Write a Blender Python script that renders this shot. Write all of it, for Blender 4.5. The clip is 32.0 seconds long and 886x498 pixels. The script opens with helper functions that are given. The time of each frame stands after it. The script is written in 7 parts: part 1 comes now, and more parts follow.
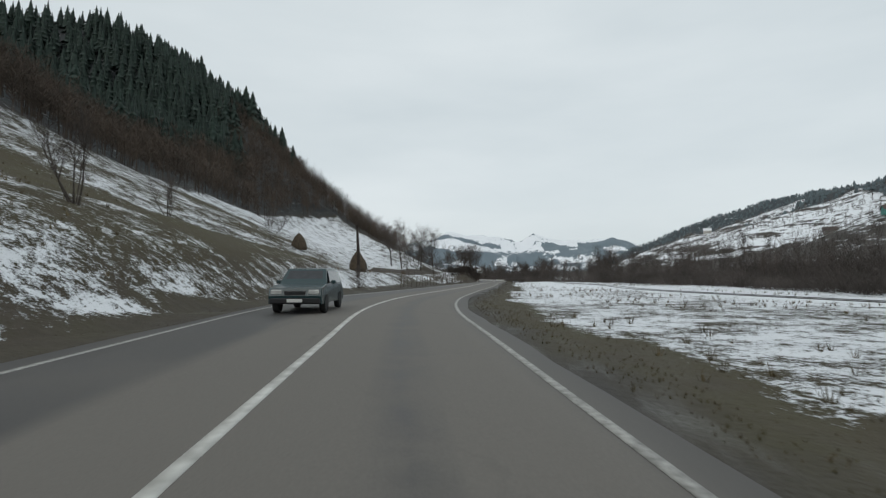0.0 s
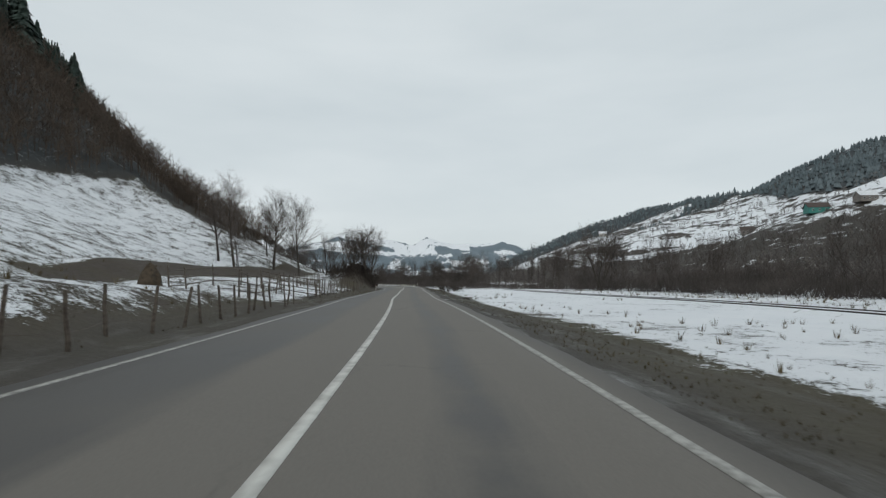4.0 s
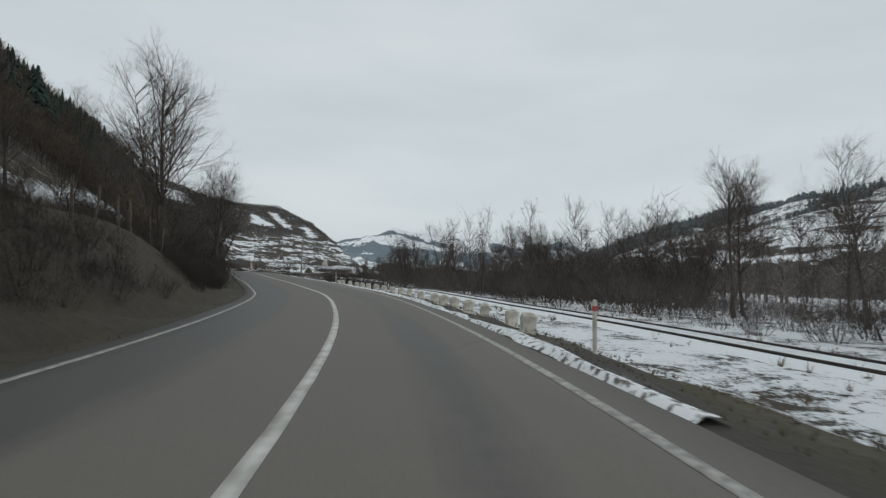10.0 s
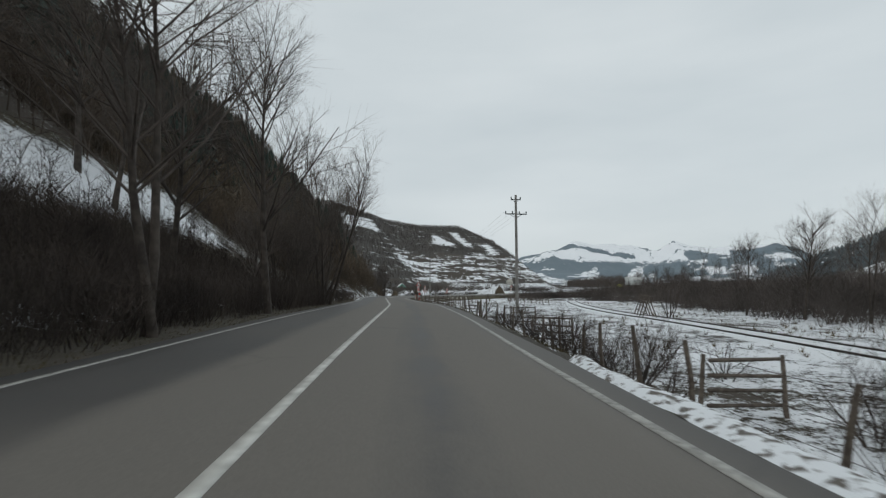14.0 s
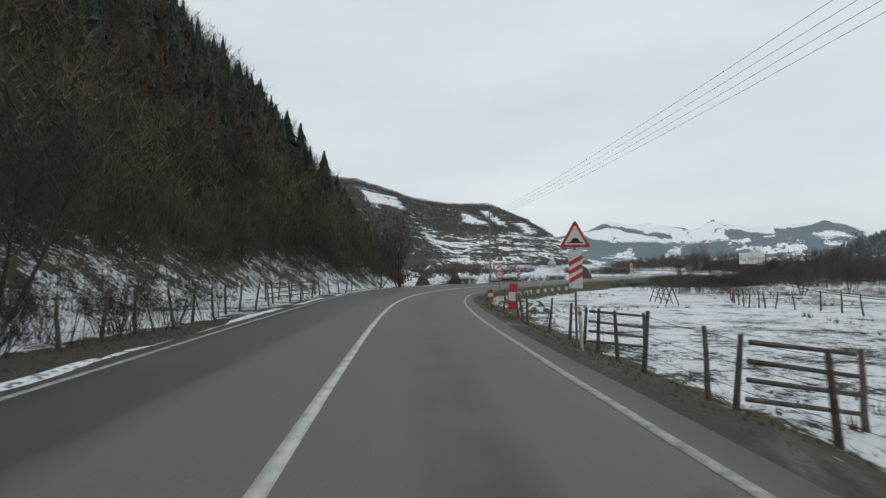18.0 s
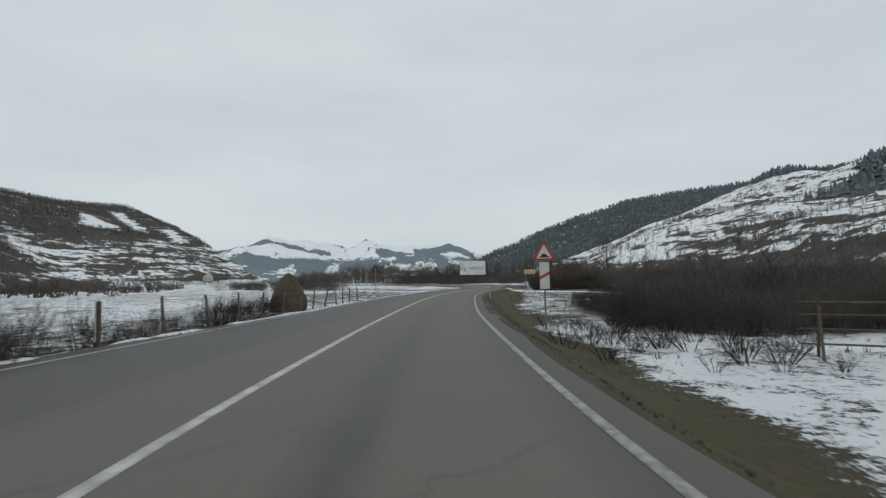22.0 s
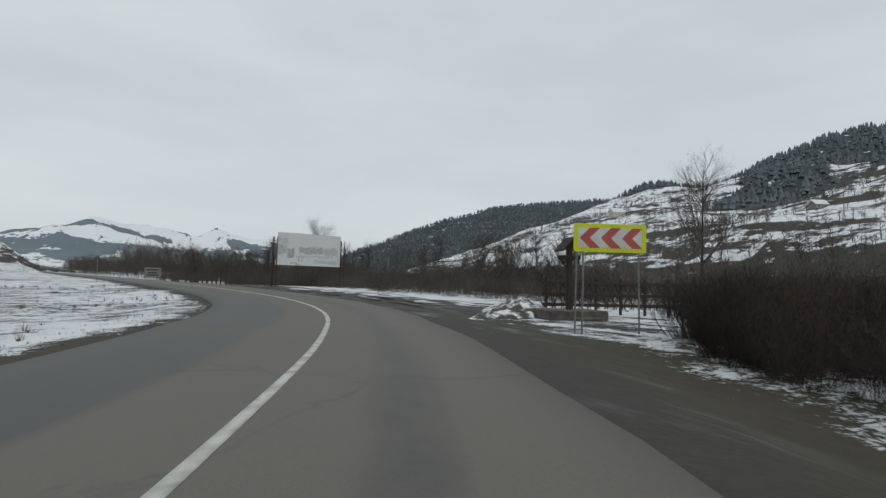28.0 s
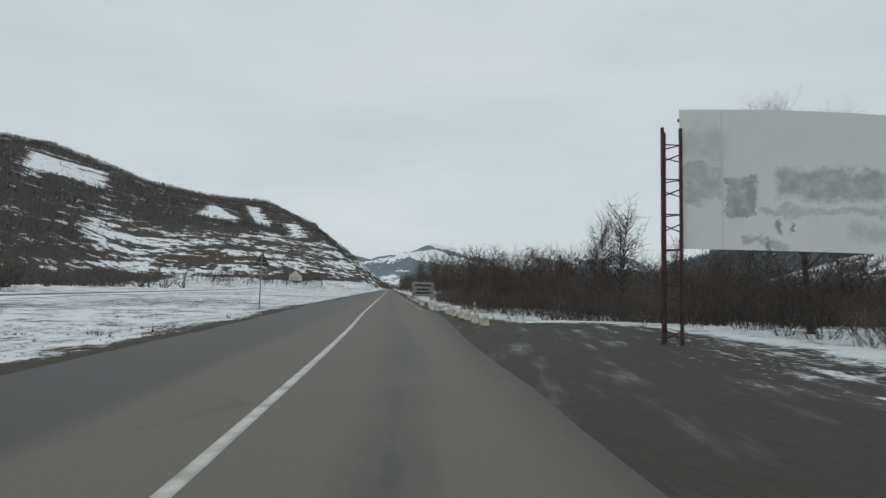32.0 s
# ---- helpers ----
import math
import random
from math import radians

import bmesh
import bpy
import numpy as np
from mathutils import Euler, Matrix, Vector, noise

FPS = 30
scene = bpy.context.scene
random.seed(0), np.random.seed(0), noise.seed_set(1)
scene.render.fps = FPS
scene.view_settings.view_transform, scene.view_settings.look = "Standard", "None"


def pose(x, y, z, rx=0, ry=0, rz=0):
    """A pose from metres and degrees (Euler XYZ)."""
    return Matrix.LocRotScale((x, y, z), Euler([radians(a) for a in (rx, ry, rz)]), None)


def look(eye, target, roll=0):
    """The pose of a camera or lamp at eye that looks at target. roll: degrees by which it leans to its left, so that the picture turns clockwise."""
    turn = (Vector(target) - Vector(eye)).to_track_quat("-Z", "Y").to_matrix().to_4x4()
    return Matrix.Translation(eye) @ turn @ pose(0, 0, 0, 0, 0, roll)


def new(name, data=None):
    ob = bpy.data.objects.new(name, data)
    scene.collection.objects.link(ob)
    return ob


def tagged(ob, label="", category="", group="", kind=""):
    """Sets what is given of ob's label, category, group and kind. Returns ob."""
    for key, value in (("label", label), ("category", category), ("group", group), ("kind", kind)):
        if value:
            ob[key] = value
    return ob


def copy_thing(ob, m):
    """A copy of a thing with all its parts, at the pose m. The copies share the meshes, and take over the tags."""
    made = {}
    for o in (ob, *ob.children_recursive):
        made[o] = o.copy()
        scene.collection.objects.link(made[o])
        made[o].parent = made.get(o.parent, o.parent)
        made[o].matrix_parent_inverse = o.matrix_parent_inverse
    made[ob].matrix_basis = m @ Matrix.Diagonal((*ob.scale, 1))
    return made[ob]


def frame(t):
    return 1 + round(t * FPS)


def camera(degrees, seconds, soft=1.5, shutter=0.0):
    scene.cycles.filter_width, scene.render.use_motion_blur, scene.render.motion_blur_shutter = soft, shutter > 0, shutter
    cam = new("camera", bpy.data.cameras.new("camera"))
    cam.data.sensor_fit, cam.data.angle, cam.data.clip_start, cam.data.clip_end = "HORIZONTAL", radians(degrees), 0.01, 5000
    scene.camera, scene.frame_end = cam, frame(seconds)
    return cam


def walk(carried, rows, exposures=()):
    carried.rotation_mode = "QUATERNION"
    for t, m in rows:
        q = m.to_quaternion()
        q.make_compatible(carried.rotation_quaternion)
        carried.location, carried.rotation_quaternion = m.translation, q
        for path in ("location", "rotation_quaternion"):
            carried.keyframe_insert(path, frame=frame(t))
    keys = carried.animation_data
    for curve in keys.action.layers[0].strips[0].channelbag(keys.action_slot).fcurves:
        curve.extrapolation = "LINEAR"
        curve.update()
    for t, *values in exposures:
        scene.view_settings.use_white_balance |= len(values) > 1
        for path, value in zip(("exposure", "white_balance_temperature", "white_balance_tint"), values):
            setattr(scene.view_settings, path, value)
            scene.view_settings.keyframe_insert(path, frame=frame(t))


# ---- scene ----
# ---------------------------------------------------------------- camera and its drive
cam = camera(81.0, 32.0, soft=1.3, shutter=0.1)
PATH = [
    (0.0, 0.000, 0.000, 1.350, 92.601, 8.188, -0.020),
    (0.5, -1.454, 7.143, 1.281, 92.606, 6.992, -0.480),
    (1.0, -2.739, 14.328, 1.211, 92.533, 5.459, -0.815),
    (1.5, -3.808, 21.596, 1.145, 92.589, 3.450, -0.723),
    (2.0, -4.616, 28.996, 1.086, 92.914, 1.177, -0.511),
    (2.5, -5.137, 36.560, 1.035, 93.037, -1.118, -0.514),
    (3.0, -5.415, 44.294, 0.990, 93.127, -2.605, -0.481),
    (3.5, -5.545, 52.198, 0.945, 92.968, -3.331, -0.264),
    (4.0, -5.608, 60.274, 0.897, 92.994, -3.613, -0.100),
    (4.5, -5.647, 68.515, 0.845, 92.986, -3.668, 0.039),
    (5.0, -5.686, 76.904, 0.788, 92.903, -3.634, 0.188),
    (5.5, -5.730, 85.408, 0.720, 92.735, -3.599, 0.383),
    (6.0, -5.776, 93.960, 0.641, 92.407, -3.619, 0.237),
    (6.5, -5.811, 102.466, 0.551, 92.466, -3.738, 0.824),
    (7.0, -5.797, 110.868, 0.456, 92.321, -4.273, 0.810),
    (7.5, -5.703, 119.194, 0.356, 92.200, -4.847, 0.570),
    (8.0, -5.565, 127.511, 0.257, 92.365, -4.886, 0.814),
    (8.5, -5.447, 135.870, 0.159, 92.340, -4.565, 1.741),
    (9.0, -5.429, 144.304, 0.065, 92.408, -3.514, 2.099),
    (9.5, -5.662, 152.806, -0.024, 92.517, -1.167, 2.325),
    (10.0, -6.326, 161.323, -0.105, 92.608, 2.251, 2.311),
    (10.5, -7.540, 169.771, -0.174, 92.928, 6.271, 2.446),
    (11.0, -9.386, 178.063, -0.227, 92.921, 11.002, 1.266),
    (11.5, -11.883, 186.126, -0.260, 93.228, 15.587, 1.140),
    (12.0, -14.925, 193.973, -0.266, 94.085, 18.957, 2.768),
    (12.5, -18.334, 201.720, -0.246, 94.107, 20.723, 3.196),
    (13.0, -21.968, 209.499, -0.212, 94.273, 21.519, 1.786),
    (13.5, -25.749, 217.403, -0.170, 94.331, 21.788, 0.386),
    (14.0, -29.624, 225.456, -0.130, 94.127, 21.775, -0.227),
    (14.5, -33.531, 233.612, -0.099, 94.139, 21.586, -1.431),
    (15.0, -37.436, 241.787, -0.085, 93.772, 21.649, -0.822),
    (15.5, -41.358, 249.899, -0.098, 93.350, 22.136, -0.420),
    (16.0, -45.342, 257.893, -0.143, 92.902, 23.016, -0.123),
    (16.5, -49.422, 265.743, -0.219, 92.429, 24.074, 0.142),
    (17.0, -53.597, 273.459, -0.321, 91.977, 24.924, -0.597),
    (17.5, -57.810, 281.101, -0.436, 92.075, 24.993, -0.725),
    (18.0, -62.012, 288.745, -0.552, 92.261, 24.772, -0.655),
    (18.5, -66.162, 296.482, -0.669, 92.237, 23.808, -0.367),
    (19.0, -70.158, 304.448, -0.789, 92.026, 21.643, -0.301),
    (19.5, -73.867, 312.780, -0.913, 92.006, 18.528, -0.793),
    (20.0, -77.053, 321.603, -1.034, 92.335, 13.344, -1.367),
    (20.5, -79.325, 330.979, -1.144, 92.320, 6.078, -0.697),
    (21.0, -80.418, 340.787, -1.236, 92.762, -1.189, -1.254),
    (21.5, -80.364, 350.794, -1.301, 93.140, -7.264, -1.084),
    (22.0, -79.401, 360.793, -1.339, 93.466, -11.563, -1.241),
    (22.5, -77.897, 370.651, -1.356, 93.665, -13.619, -0.859),
    (23.0, -76.075, 380.256, -1.362, 93.686, -15.686, 0.216),
    (23.5, -73.955, 389.461, -1.364, 93.667, -18.089, 0.774),
    (24.0, -71.603, 398.152, -1.367, 93.719, -20.021, 0.416),
    (24.5, -69.121, 406.287, -1.377, 93.488, -21.741, 0.695),
    (25.0, -66.550, 413.857, -1.393, 93.233, -23.614, 0.329),
    (25.5, -63.943, 420.836, -1.407, 93.420, -25.174, -0.101),
    (26.0, -61.431, 427.203, -1.412, 93.722, -25.715, 0.072),
    (26.5, -59.104, 432.947, -1.406, 93.965, -26.228, 0.263),
    (27.0, -56.953, 438.078, -1.393, 94.097, -27.091, 0.521),
    (27.5, -54.957, 442.694, -1.382, 94.065, -27.510, 0.908),
    (28.0, -53.106, 447.036, -1.375, 93.623, -26.479, 1.615),
    (28.5, -51.339, 451.432, -1.375, 93.488, -25.162, 2.027),
    (29.0, -49.606, 456.170, -1.375, 93.750, -22.835, 1.867),
    (29.5, -47.967, 461.436, -1.369, 93.717, -19.584, 1.583),
    (30.0, -46.549, 467.387, -1.355, 94.274, -15.035, 1.195),
    (30.5, -45.580, 474.226, -1.330, 94.154, -8.926, 0.918),
    (31.0, -45.363, 482.096, -1.296, 94.032, -2.070, 0.462),
    (31.5, -46.099, 490.967, -1.250, 94.389, 3.728, 1.073),
    (32.0, -47.656, 500.717, -1.188, 94.543, 6.585, 1.571),
]



def drive_pose(x, y, z, rx, yaw, roll):
    return pose(x, y, z, rx, 0, yaw) @ pose(0, 0, 0, 0, 0, roll)


EXPOSURES = [(0.0, 0.1), (3.5, 0.05), (6.0, -0.02), (9.0, -0.06), (14.0, -0.04), (16.5, 0.12), (20.0, 0.1), (22.5, -0.07), (32.0, -0.07)]
walk(cam, [(row[0], drive_pose(*row[1:])) for row in PATH], EXPOSURES)

# ---------------------------------------------------------------- overcast sky and a soft sun
world = bpy.data.worlds.new("overcast_sky")
scene.world = world
world.use_nodes = True
wn, wl = world.node_tree.nodes, world.node_tree.links
wn.clear()
w_out = wn.new("ShaderNodeOutputWorld")
w_bg = wn.new("ShaderNodeBackground")
w_sky = wn.new("ShaderNodeTexSky")
w_sky.sky_type, w_sky.sun_disc, w_sky.sun_elevation, w_sky.sun_rotation = "NISHITA", False, radians(24), radians(200)
w_sky.air_density, w_sky.dust_density = 1.0, 3.0
w_scale = wn.new("ShaderNodeMix")
w_scale.data_type, w_scale.blend_type = "RGBA", "MULTIPLY"
w_scale.inputs[0].default_value = 1.0
w_scale.inputs[7].default_value = (0.08, 0.08, 0.08, 1)
w_tc = wn.new("ShaderNodeTexCoord")
w_map = wn.new("ShaderNodeMapping")
w_map.inputs["Scale"].default_value = (1.1, 1.1, 4.2)
w_noise = wn.new("ShaderNodeTexNoise")
w_noise.inputs["Scale"].default_value, w_noise.inputs["Detail"].default_value, w_noise.inputs["Roughness"].default_value = 1.7, 5.0, 0.5
w_ramp = wn.new("ShaderNodeValToRGB")
w_ramp.color_ramp.elements[0].position, w_ramp.color_ramp.elements[0].color = 0.3, (0.545, 0.605, 0.632, 1)
w_ramp.color_ramp.elements[1].position, w_ramp.color_ramp.elements[1].color = 0.72, (0.645, 0.698, 0.718, 1)
w_mix = wn.new("ShaderNodeMix")
w_mix.data_type = "RGBA"
w_mix.inputs[0].default_value = 0.93
wl.new(w_tc.outputs["Generated"], w_map.inputs["Vector"])
wl.new(w_map.outputs[0], w_noise.inputs["Vector"])
wl.new(w_noise.outputs[0], w_ramp.inputs[0])
wl.new(w_sky.outputs[0], w_scale.inputs[6])
wl.new(w_scale.outputs[2], w_mix.inputs[6])
wl.new(w_ramp.outputs[0], w_mix.inputs[7])
wl.new(w_mix.outputs[2], w_bg.inputs[0])
w_bg.inputs[1].default_value = 1.08
wl.new(w_bg.outputs[0], w_out.inputs[0])

sun_data = bpy.data.lights.new("sun", "SUN")
sun_data.energy, sun_data.angle, sun_data.color = 0.5, radians(40), (1.0, 0.97, 0.93)
sun = new("sun", sun_data)
sun.matrix_world = look((0, 0, 200), (60, 160, 100))

# ---------------------------------------------------------------- materials


def material(name, color, rough=0.8, color2=None, scale=4.0, detail=6.0, spread=(0.35, 0.65), bump=0.0, bump_scale=None, metal=0.0, vary=0.0, spec=0.5):
    """A procedural surface: two colours by noise, fine grain, bump, and a change from piece to piece."""
    m = bpy.data.materials.new(name)
    m.use_nodes = True
    n, l = m.node_tree.nodes, m.node_tree.links
    b = n["Principled BSDF"]
    b.inputs["Roughness"].default_value, b.inputs["Metallic"].default_value = rough, metal
    b.inputs["Specular IOR Level"].default_value = spec
    tc = n.new("ShaderNodeTexCoord")
    no = n.new("ShaderNodeTexNoise")
    no.inputs["Scale"].default_value, no.inputs["Detail"].default_value = scale, detail
    l.new(tc.outputs["Object"], no.inputs["Vector"])
    rp = n.new("ShaderNodeValToRGB")
    color2 = color2 or tuple(c * 0.72 for c in color)
    rp.color_ramp.elements[0].position, rp.color_ramp.elements[0].color = spread[0], (*color2, 1)
    rp.color_ramp.elements[1].position, rp.color_ramp.elements[1].color = spread[1], (*color, 1)
    l.new(no.outputs[0], rp.inputs[0])
    out = rp.outputs[0]
    if vary:
        oi, hv, ri = n.new("ShaderNodeObjectInfo"), n.new("ShaderNodeHueSaturation"), n.new("ShaderNodeNewGeometry")
        ad, mr = n.new("ShaderNodeMath"), n.new("ShaderNodeMapRange")
        ad.operation = "ADD"
        l.new(oi.outputs["Random"], ad.inputs[0])
        l.new(ri.outputs["Random Per Island"], ad.inputs[1])
        mr.inputs["From Max"].default_value, mr.inputs["To Min"].default_value, mr.inputs["To Max"].default_value = 2.0, 1 - vary, 1 + vary
        l.new(ad.outputs[0], mr.inputs[0])
        l.new(mr.outputs[0], hv.inputs["Value"])
        l.new(out, hv.inputs["Color"])
        out = hv.outputs[0]
    l.new(out, b.inputs["Base Color"])
    if bump:
        bn, bp = n.new("ShaderNodeTexNoise"), n.new("ShaderNodeBump")
        bn.inputs["Scale"].default_value, bn.inputs["Detail"].default_value = bump_scale or scale * 6, 5.0
        l.new(tc.outputs["Object"], bn.inputs["Vector"])
        bp.inputs["Strength"].default_value, bp.inputs["Distance"].default_value = bump, 0.02
        l.new(bn.outputs[0], bp.inputs["Height"])
        l.new(bp.outputs[0], b.inputs["Normal"])
    return m


def math_node(n, l, op, a, b=None, c=None, clamp=False):
    q = n.new("ShaderNodeMath")
    q.operation, q.use_clamp = op, clamp
    for i, v in enumerate((a, b, c)):
        if v is None:
            continue
        if isinstance(v, (int, float)):
            q.inputs[i].default_value = v
        else:
            l.new(v, q.inputs[i])
    return q.outputs[0]


def noise_node(n, l, vec, scale, detail=5.0, rough=0.55):
    q = n.new("ShaderNodeTexNoise")
    q.inputs["Scale"].default_value, q.inputs["Detail"].default_value, q.inputs["Roughness"].default_value = scale, detail, rough
    l.new(vec, q.inputs["Vector"])
    return q.outputs[0]


def mix_node(n, l, fac, a, b):
    q = n.new("ShaderNodeMix")
    q.data_type = "RGBA"
    for i, v in ((0, fac), (6, a), (7, b)):
        if isinstance(v, (int, float)):
            q.inputs[i].default_value = v
        elif isinstance(v, tuple):
            q.inputs[i].default_value = (*v, 1)
        else:
            l.new(v, q.inputs[i])
    return q.outputs[2]


def ground_material():
    """Snow over grass, leaf litter and mud; cover taken from the ground's own 'snow', 'grass' and 'mud' values, broken up by noise."""
    m = bpy.data.materials.new("snowy_ground")
    m.use_nodes = True
    n, l = m.node_tree.nodes, m.node_tree.links
    b = n["Principled BSDF"]
    pos = n.new("ShaderNodeNewGeometry").outputs["Position"]
    att = {}
    for key in ("snow", "grass", "mud", "fir", "far_slope", "alp"):
        a = n.new("ShaderNodeAttribute")
        a.attribute_name = key
        att[key] = a.outputs["Fac"]
    fine, mid, big = noise_node(n, l, pos, 3.4, 6, 0.65), noise_node(n, l, pos, 0.6, 5), noise_node(n, l, pos, 0.07, 4)
    grain = noise_node(n, l, pos, 14.0, 4, 0.6)
    far_map = n.new("ShaderNodeMapping")
    far_map.inputs["Scale"].default_value = (0.018, 0.018, 0.17)
    l.new(pos, far_map.inputs["Vector"])
    terrace, copse = noise_node(n, l, far_map.outputs[0], 1.0, 5, 0.6), noise_node(n, l, pos, 0.16, 4, 0.65)
    near_amp = math_node(n, l, "MULTIPLY_ADD", att["far_slope"], -0.7, 1.0)
    near_amp = math_node(n, l, "SUBTRACT", math_node(n, l, "MULTIPLY_ADD", att["mud"], -0.1, near_amp), att["alp"], clamp=True)
    rut_map = n.new("ShaderNodeMapping")
    rut_map.inputs["Scale"].default_value = (1.5, 0.33, 1.0)
    l.new(pos, rut_map.inputs["Vector"])
    ruts, spur, gully = noise_node(n, l, rut_map.outputs[0], 0.8, 5, 0.6), noise_node(n, l, pos, 0.014, 6, 0.65), noise_node(n, l, pos, 0.05, 4, 0.65)
    v = math_node(n, l, "MULTIPLY_ADD", math_node(n, l, "SUBTRACT", fine, 0.5), math_node(n, l, "MULTIPLY", near_amp, 1.5), att["snow"])
    v = math_node(n, l, "MULTIPLY_ADD", math_node(n, l, "SUBTRACT", mid, 0.5), math_node(n, l, "MULTIPLY", near_amp, 1.3), v)
    v = math_node(n, l, "MULTIPLY_ADD", math_node(n, l, "SUBTRACT", big, 0.5), 0.8, v)
    v = math_node(n, l, "MULTIPLY_ADD", math_node(n, l, "SUBTRACT", grain, 0.5), math_node(n, l, "MULTIPLY", near_amp, 1.2), v)
    v = math_node(n, l, "MULTIPLY_ADD", math_node(n, l, "SUBTRACT", terrace, 0.5), math_node(n, l, "MULTIPLY", att["far_slope"], 2.3), v)
    v = math_node(n, l, "MULTIPLY_ADD", math_node(n, l, "SUBTRACT", copse, 0.5), math_node(n, l, "MULTIPLY", att["far_slope"], 1.9), v)
    v = math_node(n, l, "MULTIPLY_ADD", math_node(n, l, "SUBTRACT", ruts, 0.5), math_node(n, l, "MULTIPLY", att["mud"], 2.2), v)
    v = math_node(n, l, "MULTIPLY_ADD", math_node(n, l, "SUBTRACT", spur, 0.5), math_node(n, l, "MULTIPLY", att["alp"], 2.0), v)
    v = math_node(n, l, "MULTIPLY_ADD", math_node(n, l, "SUBTRACT", gully, 0.5), math_node(n, l, "MULTIPLY", att["alp"], 1.5), v)
    snow = math_node(n, l, "MULTIPLY_ADD", v, 7.0, -3.1, clamp=True)
    grass_c = mix_node(n, l, fine, (0.016, 0.013, 0.006), (0.125, 0.092, 0.040))
    grass_c = mix_node(n, l, mid, grass_c, mix_node(n, l, grain, (0.022, 0.020, 0.006), (0.094, 0.087, 0.026)))
    litter_c = mix_node(n, l, fine, (0.02, 0.016, 0.012), (0.09, 0.069, 0.053))
    mud_c = mix_node(n, l, grain, (0.013, 0.0115, 0.010), (0.088, 0.080, 0.070))
    mud_c = mix_node(n, l, math_node(n, l, "MULTIPLY_ADD", mid, 2.4, -0.8, clamp=True), mud_c, mix_node(n, l, fine, (0.025, 0.022, 0.019), (0.085, 0.076, 0.064)))
    g = math_node(n, l, "MULTIPLY_ADD", math_node(n, l, "SUBTRACT", mid, 0.5), 1.2, att["grass"], clamp=True)
    bare = mix_node(n, l, g, litter_c, grass_c)
    bare = mix_node(n, l, math_node(n, l, "MULTIPLY_ADD", math_node(n, l, "SUBTRACT", fine, 0.5), 0.8, att["mud"], clamp=True), bare, mud_c)
    # wooded ground; where alp is set its colour is paled blue as painted haze
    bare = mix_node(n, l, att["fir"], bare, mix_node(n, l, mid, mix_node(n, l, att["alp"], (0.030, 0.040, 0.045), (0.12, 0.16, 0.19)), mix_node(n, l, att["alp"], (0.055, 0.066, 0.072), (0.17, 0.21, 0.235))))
    snow_c = mix_node(n, l, mid, (0.70, 0.73, 0.77), (0.86, 0.87, 0.88))
    col = mix_node(n, l, snow, bare, snow_c)
    l.new(col, b.inputs["Base Color"])
    wet = math_node(n, l, "MULTIPLY", att["mud"], math_node(n, l, "MULTIPLY_ADD", ruts, 6.0, -3.1, clamp=True))
    l.new(math_node(n, l, "SUBTRACT", math_node(n, l, "MULTIPLY_ADD", snow, -0.3, 0.9), math_node(n, l, "MULTIPLY", wet, math_node(n, l, "MULTIPLY_ADD", snow, -0.6, 0.6)), clamp=True), b.inputs["Roughness"])
    bp = n.new("ShaderNodeBump")
    bp.inputs["Strength"].default_value, bp.inputs["Distance"].default_value = 0.9, 0.09
    hgt = math_node(n, l, "MULTIPLY_ADD", snow, 0.55, math_node(n, l, "MULTIPLY_ADD", grain, 0.35, math_node(n, l, "MULTIPLY", fine, 0.8)))
    l.new(hgt, bp.inputs["Height"])
    l.new(bp.outputs[0], b.inputs["Normal"])
    return m


